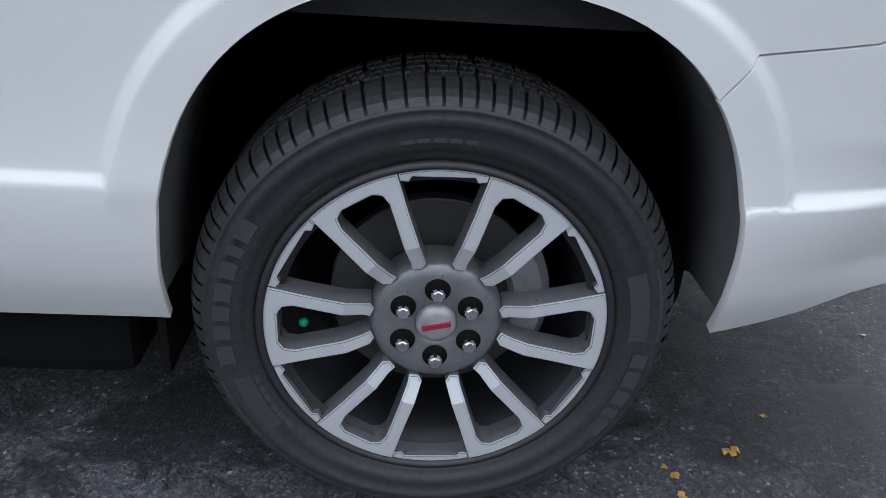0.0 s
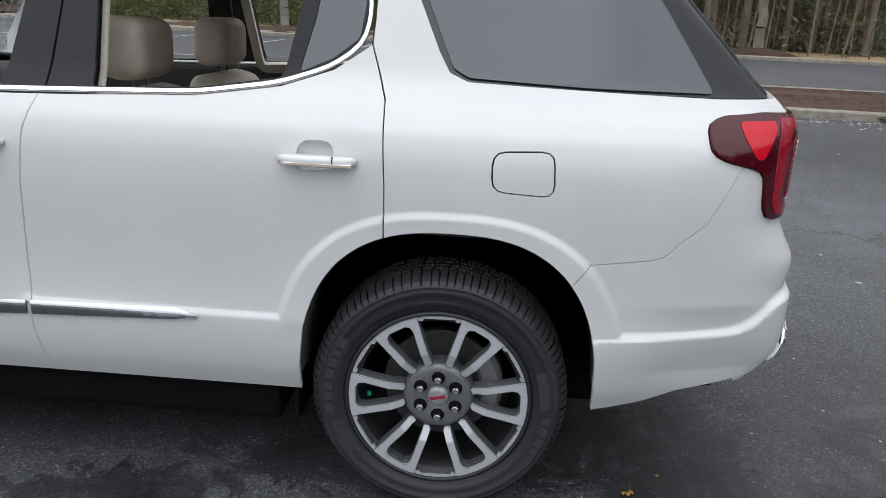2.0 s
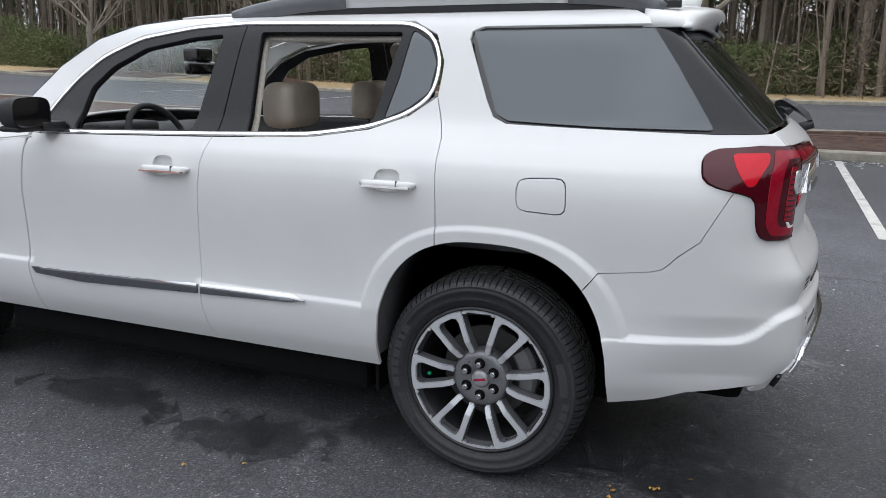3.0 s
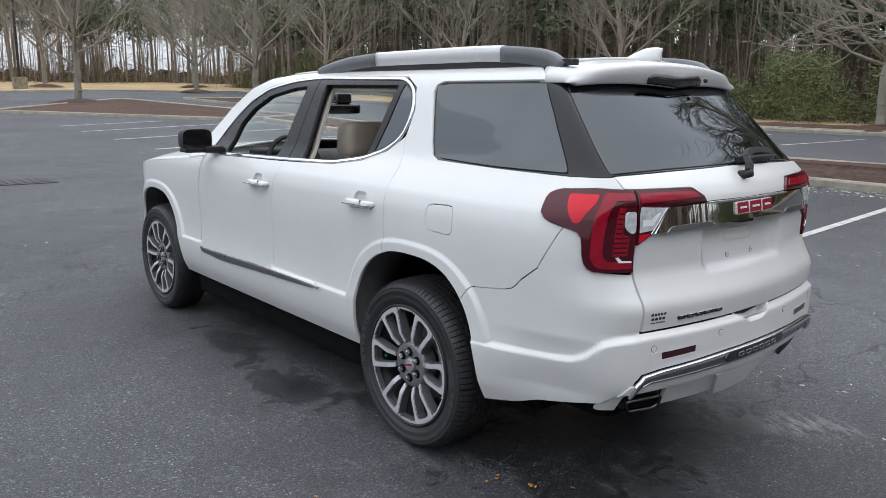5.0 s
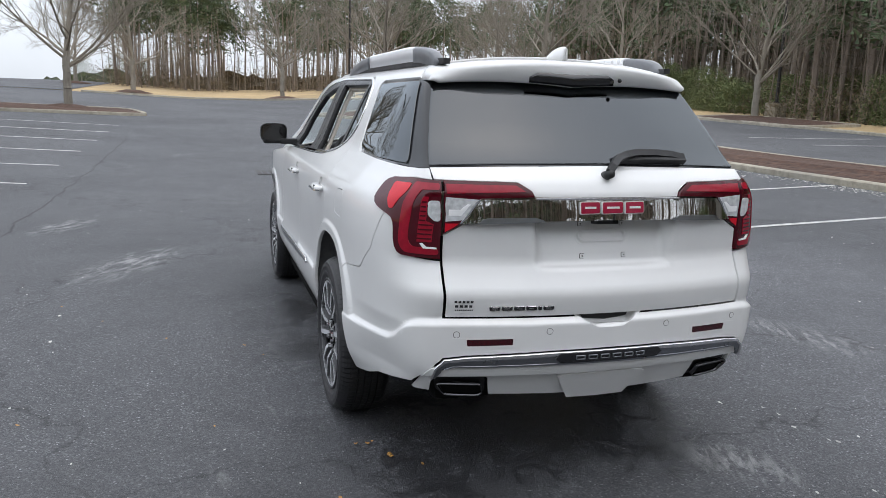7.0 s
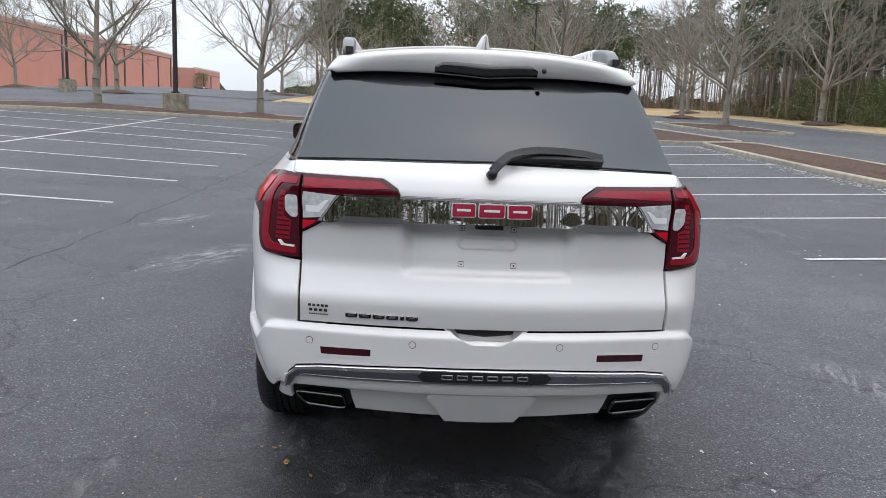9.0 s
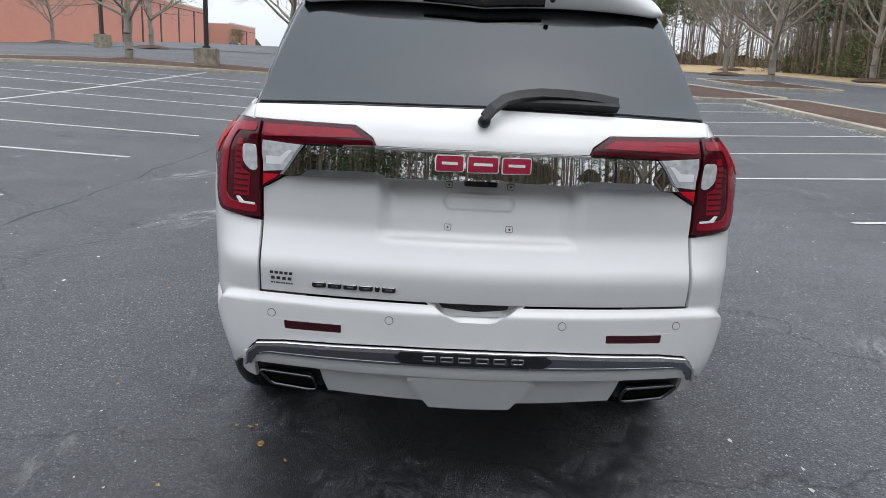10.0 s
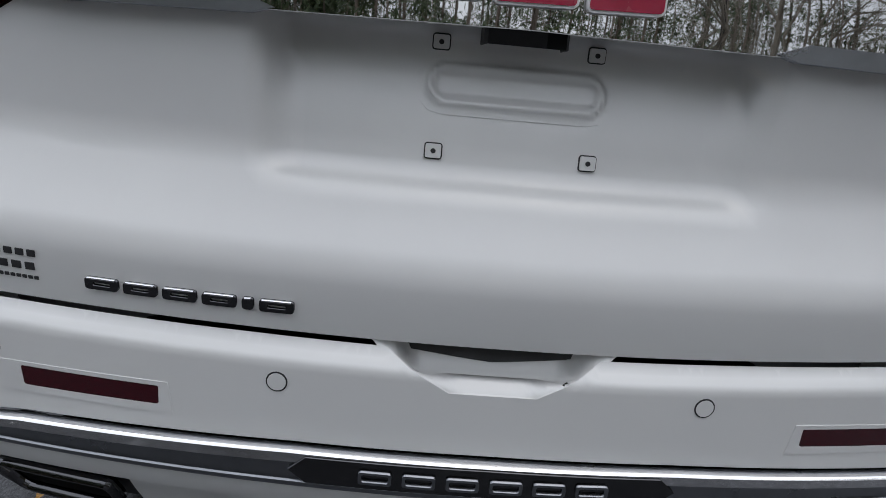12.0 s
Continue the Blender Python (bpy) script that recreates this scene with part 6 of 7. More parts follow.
wiper = part_mesh("wiper_arm", raw("wiper_arm", *sweep([tail_point(*p) for p in ((0.0, 1.222, 0.035), (0.02, 1.236, 0.045), (0.055, 1.258, 0.045), (0.10, 1.276, 0.04), (0.16, 1.287, 0.036), (0.24, 1.289, 0.032), (0.32, 1.286, 0.028), (0.388, 1.280, 0.02))],
                                                       [(-0.016, -0.010), (-0.013, 0.007), (0.013, 0.007), (0.016, -0.010)], up=(1, 0, 0.6))), BLACK, tailgate, "black rear wiper")
part_mesh("wiper_blade", raw("wiper_blade", *sweep([tail_point(0.045 + 0.345 * i / 9, 1.272 + 0.004 * math.sin(3.1 * i / 9), 0.014) for i in range(10)],
                                                   [(-0.012, -0.010), (-0.006, 0.012), (0.006, 0.014), (0.013, -0.010)], up=(1, 0, 0.6))), BLACK, wiper)
bm = bmesh.new()
bmesh.ops.create_cone(bm, cap_ends=True, segments=18, radius1=0.019, radius2=0.015, depth=0.05, matrix=Matrix.Translation(tail_point(0, 1.222, 0.015)) @ Matrix.Rotation(radians(75), 4, "Y"))
part("wiper_pivot", bm, BLACK, wiper, "", True)

# door mirrors
for s in (-1, 1):
    bm = bmesh.new()
    rings = []
    for x, k in ((-2.06, 0.35), (-2.04, 0.68), (-1.99, 0.92), (-1.93, 1.0), (-1.905, 0.97)):
        ring = []
        for i in range(20):
            a = 2 * math.pi * i / 20
            c, d = math.cos(a), math.sin(a)
            y = -0.962 + 0.092 * k * math.copysign(abs(c) ** 0.5, c)
            z = 1.245 + 0.064 * k * math.copysign(abs(d) ** 0.55, d)
            ring.append(bm.verts.new((x, -s * y, z)))
        rings.append(ring)
    for a, b in zip(rings, rings[1:]):
        for i in range(20):
            bm.faces.new((a[i], a[(i + 1) % 20], b[(i + 1) % 20], b[i]))
    bm.faces.new(rings[0])
    bmesh.ops.recalc_face_normals(bm, faces=bm.faces[:])
    for f in bm.faces:
        f.material_index = 1 if f.calc_center_median().x > -1.975 else 0
    shell = part("door_mirror", bm, PAINT, car, "white and black door mirror on a black foot", True)
    shell.data.materials.append(BLACK)
    bm = bmesh.new()
    inner = [bm.verts.new((-1.908, v.y, v.z)) for v in [Vector((0, -s * (-0.962 + 0.086 * math.copysign(abs(math.cos(a)) ** 0.5, math.cos(a))), 1.245 + 0.058 * math.copysign(abs(math.sin(a)) ** 0.55, math.sin(a)))) for a in [2 * math.pi * i / 20 for i in range(20)]]]
    bm.faces.new(inner if s < 0 else inner[::-1])
    back = bmesh.ops.extrude_face_region(bm, geom=bm.faces[:])
    bmesh.ops.translate(bm, verts=[g for g in back["geom"] if isinstance(g, bmesh.types.BMVert)], vec=(-0.01, 0, 0))
    bmesh.ops.recalc_face_normals(bm, faces=bm.faces[:])
    part("mirror_glass", bm, GLOSSBLACK, shell, "dark mirror glass")
    part("mirror_foot", box(bmesh.new(), -2.02, -1.90, *sorted((s * 0.80, s * 0.92)), 1.165, 1.205, 0.012), BLACK, shell, "black mirror foot")
    lower = box(bmesh.new(), -2.02, -1.91, *sorted((s * 0.88, s * 1.03)), 1.168, 1.192, 0.01)
    part("mirror_base_trim", lower, BLACK, shell)

# underbody and wheel wells
part("underbody", box(bmesh.new(), -2.38, -0.48, -0.80, 0.80, 0.21, 0.40, 0.03), UNDER, car, "dark underbody")
part("rear_underbody", box(bmesh.new(), 0.44, 0.86, -0.62, 0.62, 0.33, 0.46, 0.05), UNDER, car, "dark rear underbody")
part("axle_beam", box(bmesh.new(), -0.5, 0.5, -0.58, 0.58, 0.24, 0.80, 0.03), UNDER, car)
part("front_underbody", box(bmesh.new(), -3.45, -2.3, -0.56, 0.56, 0.24, 0.85, 0.03), UNDER, car)
for xc in (0.018, -WHEELBASE):
    for s in (-1, 1):
        bm = bmesh.new()
        n = 28
        rings = []
        for i in range(n + 1):
            a = math.pi * (0.005 + 0.99 * i / n)
            c, d = math.cos(a), math.sin(a)
            x = xc + 0.43 * math.copysign(abs(c) ** 0.8, c)
            z = 0.37 + 0.52 * math.copysign(abs(d) ** 0.8, d)
            rings.append([bm.verts.new((x, s * y, z)) for y in (half_width(x, max(0.36, min(z, 0.85))) - 0.02, 0.78, 0.58)])
        for a, b in zip(rings, rings[1:]):
            for k in range(2):
                bm.faces.new((a[k], a[k + 1], b[k + 1], b[k]))
        bm.faces.new([r[2] for r in rings])
        part("wheel_liner", bm, LINER, car, "black wheel arch liner", True)
    if xc > 0:
        for s in (-1, 1):
            part("mud_flap", box(bmesh.new(), -0.43, -0.415, *sorted((s * 0.66, s * 0.83)), 0.24, 0.40, 0.004), UNDER, car)

# ---- wheels ----
R6 = [i * math.pi / 3 for i in range(6)]


def two_tone(bm, name, face_mat, side_mat):
    """Mesh whose outward faces take one material and whose flanks take another."""
    bm.normal_update()
    for f in bm.faces:
        f.material_index = 0 if f.normal.y < -0.6 else 1
    me = bpy.data.meshes.new(name)
    bm.to_mesh(me)
    bm.free()
    me.materials.append(face_mat)
    me.materials.append(side_mat)
    return me


def spoke_outline():
    half = [(0.094, 0.026), (0.100, 0.036), (0.135, 0.044), (0.190, 0.0555), (0.2465, 0.0690)]
    out = [(r, w) for r, w in half]
    for i in range(1, 8):
        a = radians(15.63 - 31.26 * i / 8)
        out.append((0.2563 * math.cos(a), 0.2563 * math.sin(a)))
    out += [(r, -w) for r, w in half[::-1]]
    inner = [(0.100, -0.013), (0.112, -0.0175), (0.14, -0.0225), (0.212, -0.0385), (0.228, -0.036), (0.236, -0.024), (0.236, 0.024), (0.228, 0.036), (0.212, 0.0385), (0.14, 0.0225), (0.112, 0.0175), (0.100, 0.013)]
    return out + inner


bm = extrude_outline([[(w, r) for r, w in spoke_outline()]], 0.0, 0.045, 0.0025)
for v in bm.verts:  # the arms dish inwards towards the hub
    r = math.hypot(v.co.x, v.co.z)
    v.co.y += 0.018 * (1 - ramp(r, 0.090, 0.15))
SPOKE = two_tone(bm, "spoke", MACHINED, GUNMETAL)
ins = [(0.2555 * math.sin(radians(a)), 0.2555 * math.cos(radians(a))) for a in range(-14, 15, 2)]
ins += [(x, z) for x, z in [(0.0595, 0.238), (0.048, 0.2365), (0.043, 0.2445), (-0.043, 0.2445), (-0.048, 0.2365), (-0.0595, 0.238)]]
INSERT = two_tone(extrude_outline([ins], 0.002, 0.03, 0.002), "lip_insert", MACHINED, GUNMETAL)
bm = bmesh.new()
lathe(bm, [(0.234, 0.022), (0.244, 0.016), (0.256, 0.004), (0.2575, -0.002), (0.262, -0.004), (0.268, 0.0), (0.268, 0.03), (0.25, 0.05), (0.235, 0.07), (0.228, 0.12), (0.228, 0.215)], 96)
bmesh.ops.recalc_face_normals(bm, faces=bm.faces[:])
BARREL = bpy.data.meshes.new("rim_barrel")
bm.to_mesh(BARREL)
bm.free()
bm = bmesh.new()
lathe(bm, [(0.0, 0.030), (0.030, 0.030), (0.034, 0.026), (0.045, 0.024), (0.075, 0.020), (0.092, 0.021), (0.100, 0.028), (0.104, 0.05), (0.10, 0.09)], 72)
HUB = bpy.data.meshes.new("wheel")
bmesh.ops.recalc_face_normals(bm, faces=bm.faces[:])
bm.to_mesh(HUB)
bm.free()
# tyre, flat where it stands
bm = bmesh.new()
TYRE_PROFILE = [(0.262, 0.028), (0.266, 0.008), (0.276, 0.001), (0.285, -0.001), (0.287, -0.004), (0.300, -0.006), (0.318, -0.005), (0.320, -0.008), (0.330, -0.006), (0.338, -0.003), (0.340, -0.005), (0.344, 0.0),
                (0.348, 0.010), (0.351, 0.020), (0.355, 0.034), (0.358, 0.048), (0.360, 0.08), (0.360, 0.15), (0.357, 0.185), (0.353, 0.205), (0.33, 0.225), (0.29, 0.232), (0.262, 0.21)]
lathe(bm, TYRE_PROFILE, 120)
for v in bm.verts:
    v.co.z = max(v.co.z, -0.3705)
bmesh.ops.recalc_face_normals(bm, faces=bm.faces[:])
TYRE = bpy.data.meshes.new("tyre")
bm.to_mesh(TYRE)
bm.free()
# tread: shoulder lugs and inner ribs
bm = bmesh.new()
rng = random.Random(2)
a = 0.0
while a < 2 * math.pi - 0.02:
    w = rng.choice((0.062, 0.070, 0.078))
    end = min(a + w - 0.014, 2 * math.pi - 0.008)
    lathe(bm, [(0.344, 0.0), (0.354, 0.0095), (0.3615, 0.0215), (0.3675, 0.036), (0.3710, 0.050), (0.3715, 0.068), (0.364, 0.068)], 3, start=a, stop=end)
    for y0, y1 in ((0.074, 0.098), (0.104, 0.128), (0.134, 0.158), (0.164, 0.19)):
        k = rng.uniform(-0.012, 0.012)
        cut = a + k + (end - a) * 0.55
        lathe(bm, [(0.364, y0), (0.3725, y0 + 0.002), (0.3725, y1 - 0.002), (0.364, y1)], 2, start=a + k, stop=cut - 0.003)
        lathe(bm, [(0.364, y0), (0.3725, y0 + 0.002), (0.3725, y1 - 0.002), (0.364, y1)], 2, start=cut + 0.003, stop=end + k)
    a += w
for v in bm.verts:
    v.co.z = max(v.co.z, -0.3715)
bmesh.ops.recalc_face_normals(bm, faces=bm.faces[:])
bm.normal_update()
for f in bm.faces:
    c = f.calc_center_median()
    f.material_index = 0 if math.hypot(c.x, c.z) > 0.366 and c.y > 0.03 else 1
TREAD = bpy.data.meshes.new("tread")
bm.to_mesh(TREAD)
bm.free()
TREAD.materials.append(GRIT)
TREAD.materials.append(RUBBER)


def arc_plate(name, r0, r1, a0, a1, y, rise=0.0012, n=10):
    """A slightly raised patch on the side of the tyre."""
    bm = bmesh.new()
    rows = []
    for i in range(n + 1):
        t = a0 + (a1 - a0) * i / n
        rows.append([bm.verts.new((r * math.cos(t), y(r) - rise, r * math.sin(t))) for r in (r0, (r0 + r1) / 2, r1)])
    for p, q in zip(rows, rows[1:]):
        for k in range(2):
            bm.faces.new((p[k], p[k + 1], q[k + 1], q[k]))
    bmesh.ops.recalc_face_normals(bm, faces=bm.faces[:])
    me = bpy.data.meshes.new(name)
    bm.to_mesh(me)
    bm.free()
    return me


def wall_y(r):
    return lerp_table(TYRE_PROFILE[1:14], r)


SCRIPT = [arc_plate("raised_print", 0.303, 0.327, radians(a), radians(b), wall_y, 0.0022) for a, b in ((146, 152), (154, 157), (159, 164), (165.5, 171), (172.5, 177), (178.5, 183), (185, 191),
                                                                                                          (-36, -30), (-28.5, -25.5), (-24, -19), (-17.5, -12), (-10.5, -6))]
BANDS = [arc_plate("print_band", 0.290, 0.338, radians(a), radians(b), wall_y, 0.0012, 24) for a, b in ((196, 216), (-2, 20))]
FINE = [arc_plate("fine_print", r, r + 0.006, radians(a), radians(a + 3), wall_y, 0.0016, 4) for r, a in [(0.281, 122 + 4 * i) for i in range(3)] + [(0.282, 197 + 3.8 * i) for i in range(6)] + [(0.297, 82 + 4 * i) for i in range(5)]]
bm = bmesh.new()
bmesh.ops.create_cone(bm, cap_ends=True, segments=6, radius1=0.0125, radius2=0.0115, depth=0.024, matrix=Matrix.Rotation(radians(90), 4, "X"))
bmesh.ops.bevel(bm, geom=bm.edges[:], offset=0.003, segments=2, affect="EDGES")
LUG = bpy.data.meshes.new("lug_nut")
bm.to_mesh(LUG)
bm.free()
bm = bmesh.new()
lathe(bm, [(0.0, 0.0), (0.0185, 0.0), (0.0195, 0.002), (0.018, 0.004)], 24)
LUGWELL = bpy.data.meshes.new("lug_well")
bm.to_mesh(LUGWELL)
bm.free()
bm = bmesh.new()
lathe(bm, [(0.0, -0.006), (0.020, -0.005), (0.029, -0.001), (0.0315, 0.006), (0.0315, 0.02)], 48)
CAP = bpy.data.meshes.new("centre_cap")
bmesh.ops.recalc_face_normals(bm, faces=bm.faces[:])
bm.to_mesh(CAP)
bm.free()
bm = bmesh.new()
lathe(bm, [(0.06, 0.115), (0.165, 0.110), (0.168, 0.112), (0.168, 0.138), (0.06, 0.138)], 60)
DISC = bpy.data.meshes.new("brake_disc")
bm.to_mesh(DISC)
bm.free()
bm = bmesh.new()
lathe(bm, [(0.118, 0.16), (0.118, 0.095), (0.128, 0.085), (0.172, 0.085), (0.186, 0.10), (0.186, 0.16)], 14, start=radians(-22), stop=radians(38))
CALIPER = bpy.data.meshes.new("brake_caliper")
bm.to_mesh(CALIPER)
bm.free()
bm = box(bmesh.new(), -0.036, 0.036, -0.0015, 0.004, -0.006, 0.006, 0.0015)
CAPBAR = bpy.data.meshes.new("cap_bar")
bm.to_mesh(CAPBAR)
bm.free()


def wheel(x, y, right, turn, label):
    w = part_mesh("wheel", HUB.copy(), GUNMETAL, car, label, True)
    w.location = (x, y, 0.3725)
    spin = Matrix.Rotation(math.pi if right else 0, 4, "Z")
    w.rotation_euler = spin.to_euler()
    rot = Matrix.Rotation(turn, 4, "Y")

    def add(name, me, mat, m=Matrix(), label="", smooth=True):
        o = part_mesh(name, me, mat, w, label, False)
        if smooth:
            me.polygons.foreach_set("use_smooth", [True] * len(me.polygons))
        o.matrix_local = m
        return o

    add("tyre", TYRE, RUBBER, label="black rubber tyre")
    add("tread", TREAD, GRIT, label="tread with dusty grooves", smooth=False)
    for me in SCRIPT:
        add("raised_print", me, RUBBERPRINT, rot)
    for me in BANDS:
        add("print_band", me, RUBBERPRINT, rot)
    for me in FINE:
        add("fine_print", me, RUBBERPRINT, rot)
    add("rim_barrel", BARREL, SHADEDALLOY, label="rim barrel with its shade put into a dark colour")
    for a in R6:
        add("spoke", SPOKE, MACHINED, rot @ Matrix.Rotation(a + math.pi / 2, 4, "Y"), "machined split spoke with grey flanks", False)
        add("lip_insert", INSERT, MACHINED, rot @ Matrix.Rotation(a, 4, "Y"), "", False)
        p = rot @ Matrix.Rotation(a, 4, "Y") @ Matrix.Translation((0, 0.0185, 0.0585))
        add("lug_well", LUGWELL, UNDER, p)
        add("lug_nut", LUG, CHROME, p @ Matrix.Translation((0, -0.008, 0)), "chrome lug nut", False)
    add("centre_cap", CAP, CASTIRON, Matrix.Translation((0, 0.018, 0)), "silver centre cap")
    add("cap_bar", CAPBAR, BADGERED, rot @ Matrix.Translation((0, 0.0125, 0.0)) @ Matrix.Rotation(radians(-12), 4, "Y") @ Matrix.Diagonal((0.62, 1, 0.8, 1)), "small red badge bar", False)
    add("brake_disc", DISC, STEEL, label="grey brake disc", smooth=False)
    add("brake_caliper", CALIPER, CASTIRON, label="grey brake caliper", smooth=False)
    bm = bmesh.new()
    bmesh.ops.create_uvsphere(bm, u_segments=10, v_segments=6, radius=0.008)
    part("valve_cap", bm, GREENDOT, w, "green valve cap", True).matrix_local = rot @ Matrix.Translation((-0.203, 0.045, -0.016))


wheel(0.0, -0.887, False, radians(-1), "rear alloy wheel with six split spokes")
wheel(-WHEELBASE, -0.880, False, radians(14), "front alloy wheel with six split spokes")
wheel(0.0, 0.887, True, radians(23), "rear alloy wheel with six split spokes")
wheel(-WHEELBASE, 0.880, True, radians(40), "front alloy wheel with six split spokes")

# ---- cabin ----


def cushion(bm, x0, x1, y0, y1, z0, z1, bevel, turn=None):
    return box(bm, x0, x1, y0, y1, z0, z1, bevel, 4, turn)


part("cabin_floor", box(bmesh.new(), -2.35, 0.80, -0.56, 0.56, 0.42, 0.46), DARKTRIM, car, "dark cabin floor")
patch("headliner", [[(x, w * (k / 8 - 1), z + 0.035 * (1 - (k / 8 - 1) ** 2)) for k in range(17)] for x, w, z in ((0.45, 0.55, 1.575), (-0.4, 0.555, 1.59), (-1.2, 0.555, 1.585), (-1.5, 0.53, 1.56))], HEADLINER, car, "pale headliner")
for s in (-1, 1):
    part("door_card", box(bmesh.new(), -2.05, -0.46, *sorted((s * 0.775, s * 0.83)), 0.46, 1.145, 0.02), DARKTRIM, car, "dark inner door trim")
    part("rear_side_trim", box(bmesh.new(), -0.35, 0.75, *sorted((s * 0.60, s * 0.68)), 0.93, 1.20, 0.02), DARKTRIM, car)
    t = Matrix.Translation((-1.20, 0, 0.5)) @ Matrix.Rotation(radians(14), 4, "Y") @ Matrix.Translation((1.20, 0, -0.5))
    bm = cushion(bmesh.new(), -1.70, -1.16, s * 0.38 - 0.26, s * 0.38 + 0.26, 0.52, 0.70, 0.06)
    seat = part("front_seat", bm, LEATHER, car, "beige leather front seat", True)
    part("seat_back", cushion(bmesh.new(), -1.26, -1.10, s * 0.38 - 0.25, s * 0.38 + 0.25, 0.60, 1.17, 0.065, t), LEATHER, seat, "", True)
    bm = bmesh.new()
    box(bm, -1.125, -0.975, s * 0.38 - 0.14, s * 0.38 + 0.14, 1.18, 1.372, 0.062, 6)
    for v in bm.verts:
        v.co.x += 0.06 * (1.30 - v.co.z) * -0.4 + 0.0
        v.co.y = s * 0.38 + (v.co.y - s * 0.38) * (1 - 0.9 * max(0, v.co.z - 1.30))
    head = part("headrest", bm, LEATHER, seat, "rounded beige headrest", True)
    for y in (-0.05, 0.05):
        v, f = [], []
        rod(v, f, (-1.05, s * 0.38 + y, 1.10), (-1.05, s * 0.38 + y, 1.20), 0.006, 0.006, 8)
        part_mesh("headrest_post", raw("headrest_post", v, f), CHROME, seat)
    bm = bmesh.new()
    lathe(bm, [(0.010, 0.0), (0.012, -0.003), (0.017, -0.003), (0.019, 0.0)], 20)
    bmesh.ops.transform(bm, matrix=Matrix.Translation((-0.992, s * 0.38 - 0.09, 1.215)) @ Matrix.Rotation(radians(80), 4, "Z"), verts=bm.verts[:])
    part("headrest_button", bm, LEATHER, seat)
for y0, y1 in ((-0.56, -0.02), (0.02, 0.56)):
    bench = part("second_row_seat", cushion(bmesh.new(), -0.75, -0.22, y0, y1, 0.50, 0.68, 0.06), LEATHER, car, "beige folded second row seat", True)
    part("seat_back", cushion(bmesh.new(), -0.36, -0.20, y0, y1, 0.62, 1.02, 0.06), LEATHER, bench, "", True)
dash = patch("dashboard", [[(x + 0.05 * (k / 8 - 1) ** 2, 0.76 * (k / 8 - 1), z - 0.02 * (k / 8 - 1) ** 2) for k in range(17)] for x, z in ((-2.42, 1.10), (-2.2, 1.135), (-2.02, 1.13), (-1.92, 1.08), (-1.90, 0.95), (-1.93, 0.6))],
             DARKTRIM, car, "dark dashboard", 0.02)
part("instrument_hood", box(bmesh.new(), -2.10, -1.93, -0.55, -0.21, 1.10, 1.175, 0.03, 3), DARKTRIM, dash, "", True)
bm = bmesh.new()
prof = [(0.178 + 0.015 * math.cos(a), 0.015 * math.sin(a)) for a in [i * 2 * math.pi / 10 for i in range(11)]]
lathe(bm, prof, 36)
box(bm, -0.17, 0.17, -0.012, 0.012, -0.02, 0.02, 0.008)
box(bm, -0.02, 0.02, -0.012, 0.012, -0.17, 0.0, 0.008)
box(bm, -0.065, 0.065, -0.035, 0.02, -0.06, 0.05, 0.02)
bmesh.ops.transform(bm, matrix=Matrix.Translation((-1.79, -0.38, 1.09)) @ Matrix.Rotation(radians(-24), 4, "Y") @ Matrix.Rotation(radians(90), 4, "Z"), verts=bm.verts[:])
part("steering_wheel", bm, DARKTRIM, dash, "dark steering wheel", True)
part("rear_view_mirror", box(bmesh.new(), -1.84, -1.80, -0.13, 0.13, 1.395, 1.46, 0.02, 3), GLOSSBLACK, car, "black rear-view mirror", True)
part("camera_pod", box(bmesh.new(), -1.90, -1.80, -0.06, 0.06, 1.46, 1.53, 0.02, 3), GLOSSBLACK, car)

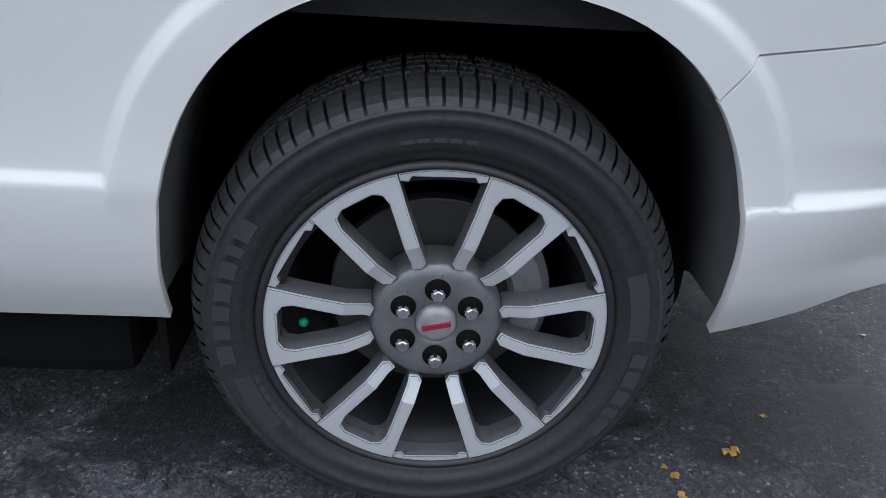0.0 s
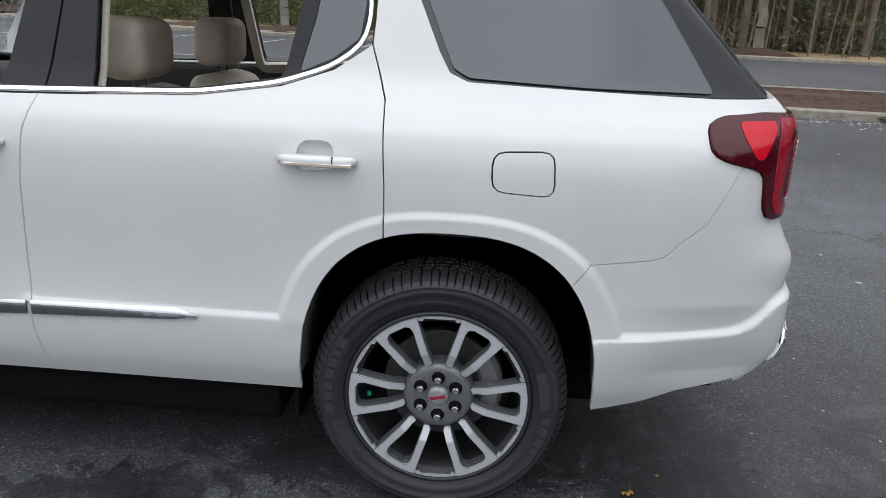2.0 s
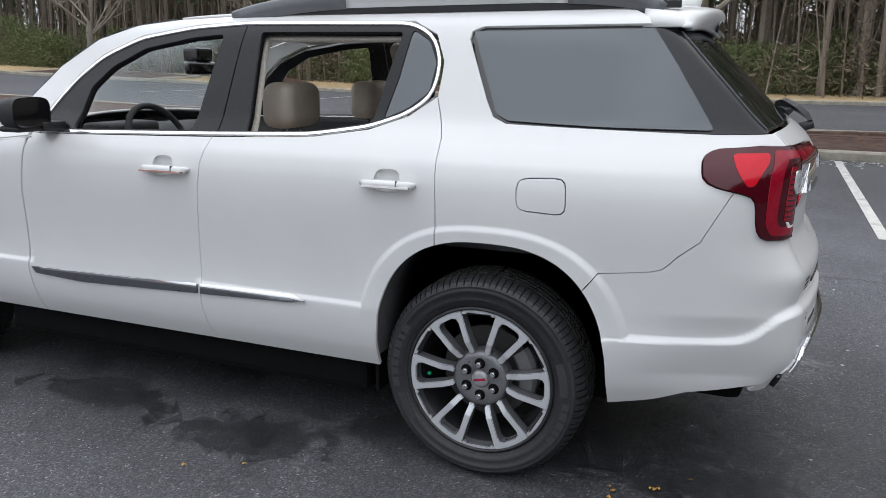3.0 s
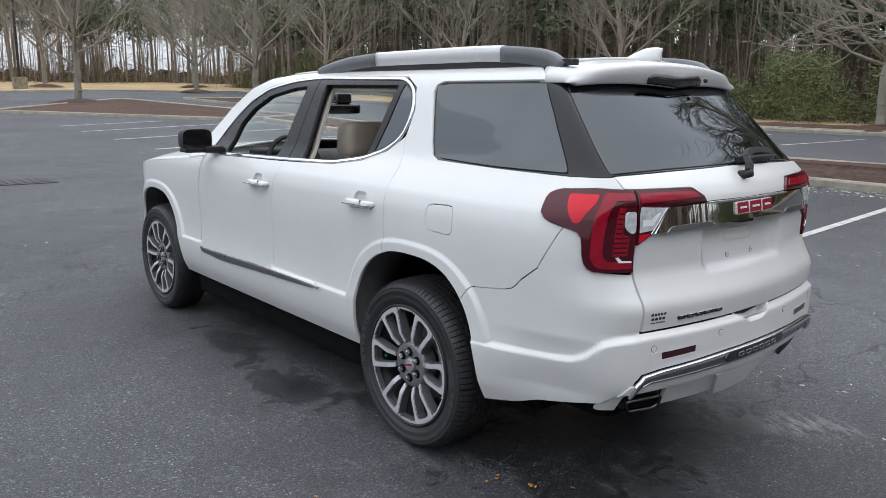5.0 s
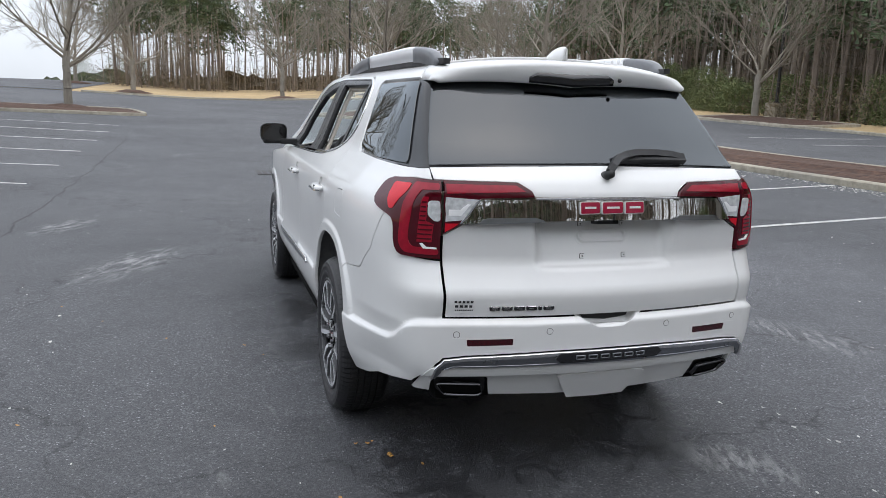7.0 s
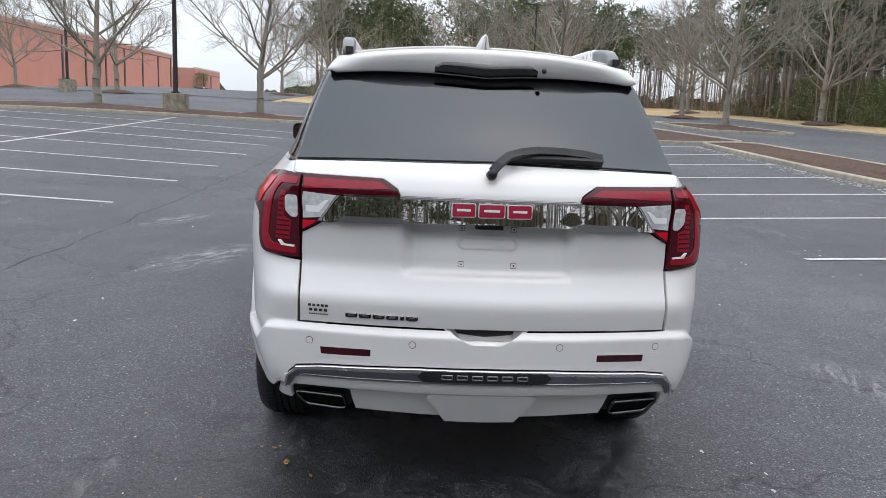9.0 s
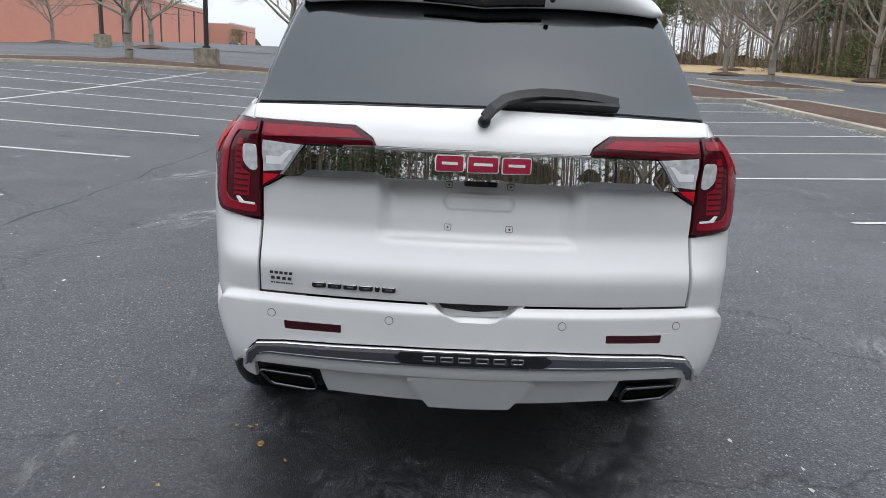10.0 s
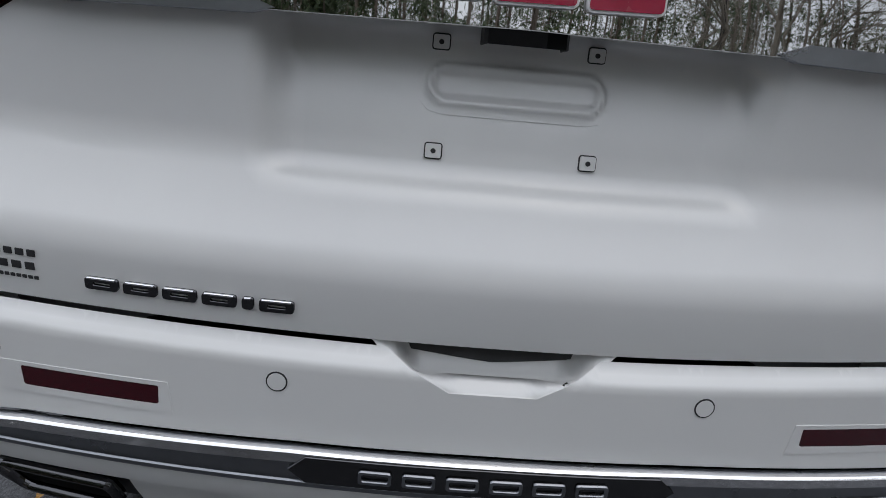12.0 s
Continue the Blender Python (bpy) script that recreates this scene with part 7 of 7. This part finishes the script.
# ---- fallen leaves ----
rng = random.Random(8)
for i, (x, y) in enumerate([(0.602, -0.731), (0.466, -0.805), (0.452, -0.768), (0.72, -0.60), (0.455, -0.845), (0.9, -1.0)] + [(rng.uniform(-2.5, 4), rng.uniform(-4.5, -1.1)) for _ in range(14)]):
    bm = bmesh.new()
    for _ in range(2 if i < 2 else 1):
        c = Vector((rng.uniform(-0.015, 0.015), rng.uniform(-0.015, 0.015), 0.004))
        a0 = rng.uniform(0, 6.28)
        pts = []
        for k in range(10):
            a = a0 + 2 * math.pi * k / 10
            r = rng.uniform(0.007, 0.022) * (0.8 if i < 1 else 0.55)
            pts.append(bm.verts.new(c + Vector((r * math.cos(a), r * math.sin(a), rng.uniform(0, 0.008)))))
        mid = bm.verts.new(c + Vector((0, 0, 0.005)))
        for k in range(10):
            bm.faces.new((pts[k], pts[(k + 1) % 10], mid))
    me = bpy.data.meshes.new("fallen_leaf")
    bm.to_mesh(me)
    bm.free()
    ob = part_mesh("fallen_leaf", me, DEADLEAF)
    ob.location = (x, y, land(x, y) + 0.001)
    tagged(ob, "curled yellow-brown fallen leaf on the asphalt", "leaf", "fallen leaves")

# pale scraps and petals strewn over the asphalt
rng = random.Random(21)
v, f = [], []
for _ in range(1700):
    x, y = rng.uniform(-9, 6), rng.uniform(-8, 8)
    if abs(y) < 0.95 and -3.6 < x < 1.1 or noise.noise(Vector((x * 0.5, y * 0.5, 3.1))) < -0.12:
        continue
    z = land(x, y)
    r = rng.choice((0.005, 0.007, 0.009, 0.012, 0.019))
    n = len(v)
    a0 = rng.uniform(0, 6.28)
    for k in range(5):
        a = a0 + 2 * math.pi * k / 5
        q = r * rng.uniform(0.5, 1.3)
        v.append((x + q * math.cos(a), y + q * math.sin(a) * 0.6, z + 0.003 + rng.uniform(0, 0.004)))
    f.append(tuple(range(n, n + 5)))
for _ in range(2600):
    x = rng.uniform(-22, 14)
    y = 7.6 + (23.0 - x) * 0.0586 - 0.16 - abs(rng.gauss(0, 0.28))
    z, n, a0 = land(x, y), len(v), rng.uniform(0, 6.28)
    r = rng.uniform(0.012, 0.04)
    for k in range(5):
        a = a0 + 2 * math.pi * k / 5
        q = r * rng.uniform(0.5, 1.2)
        v.append((x + q * math.cos(a), y + q * math.sin(a) * 0.7, z + 0.004 + rng.uniform(0, 0.012)))
    f.append(tuple(range(n, n + 5)))
tagged(part_mesh("ground_litter", raw("ground_litter", v, f), PALEBITS), "small pale scraps and petals strewn on the asphalt", "litter", "", "stuff")
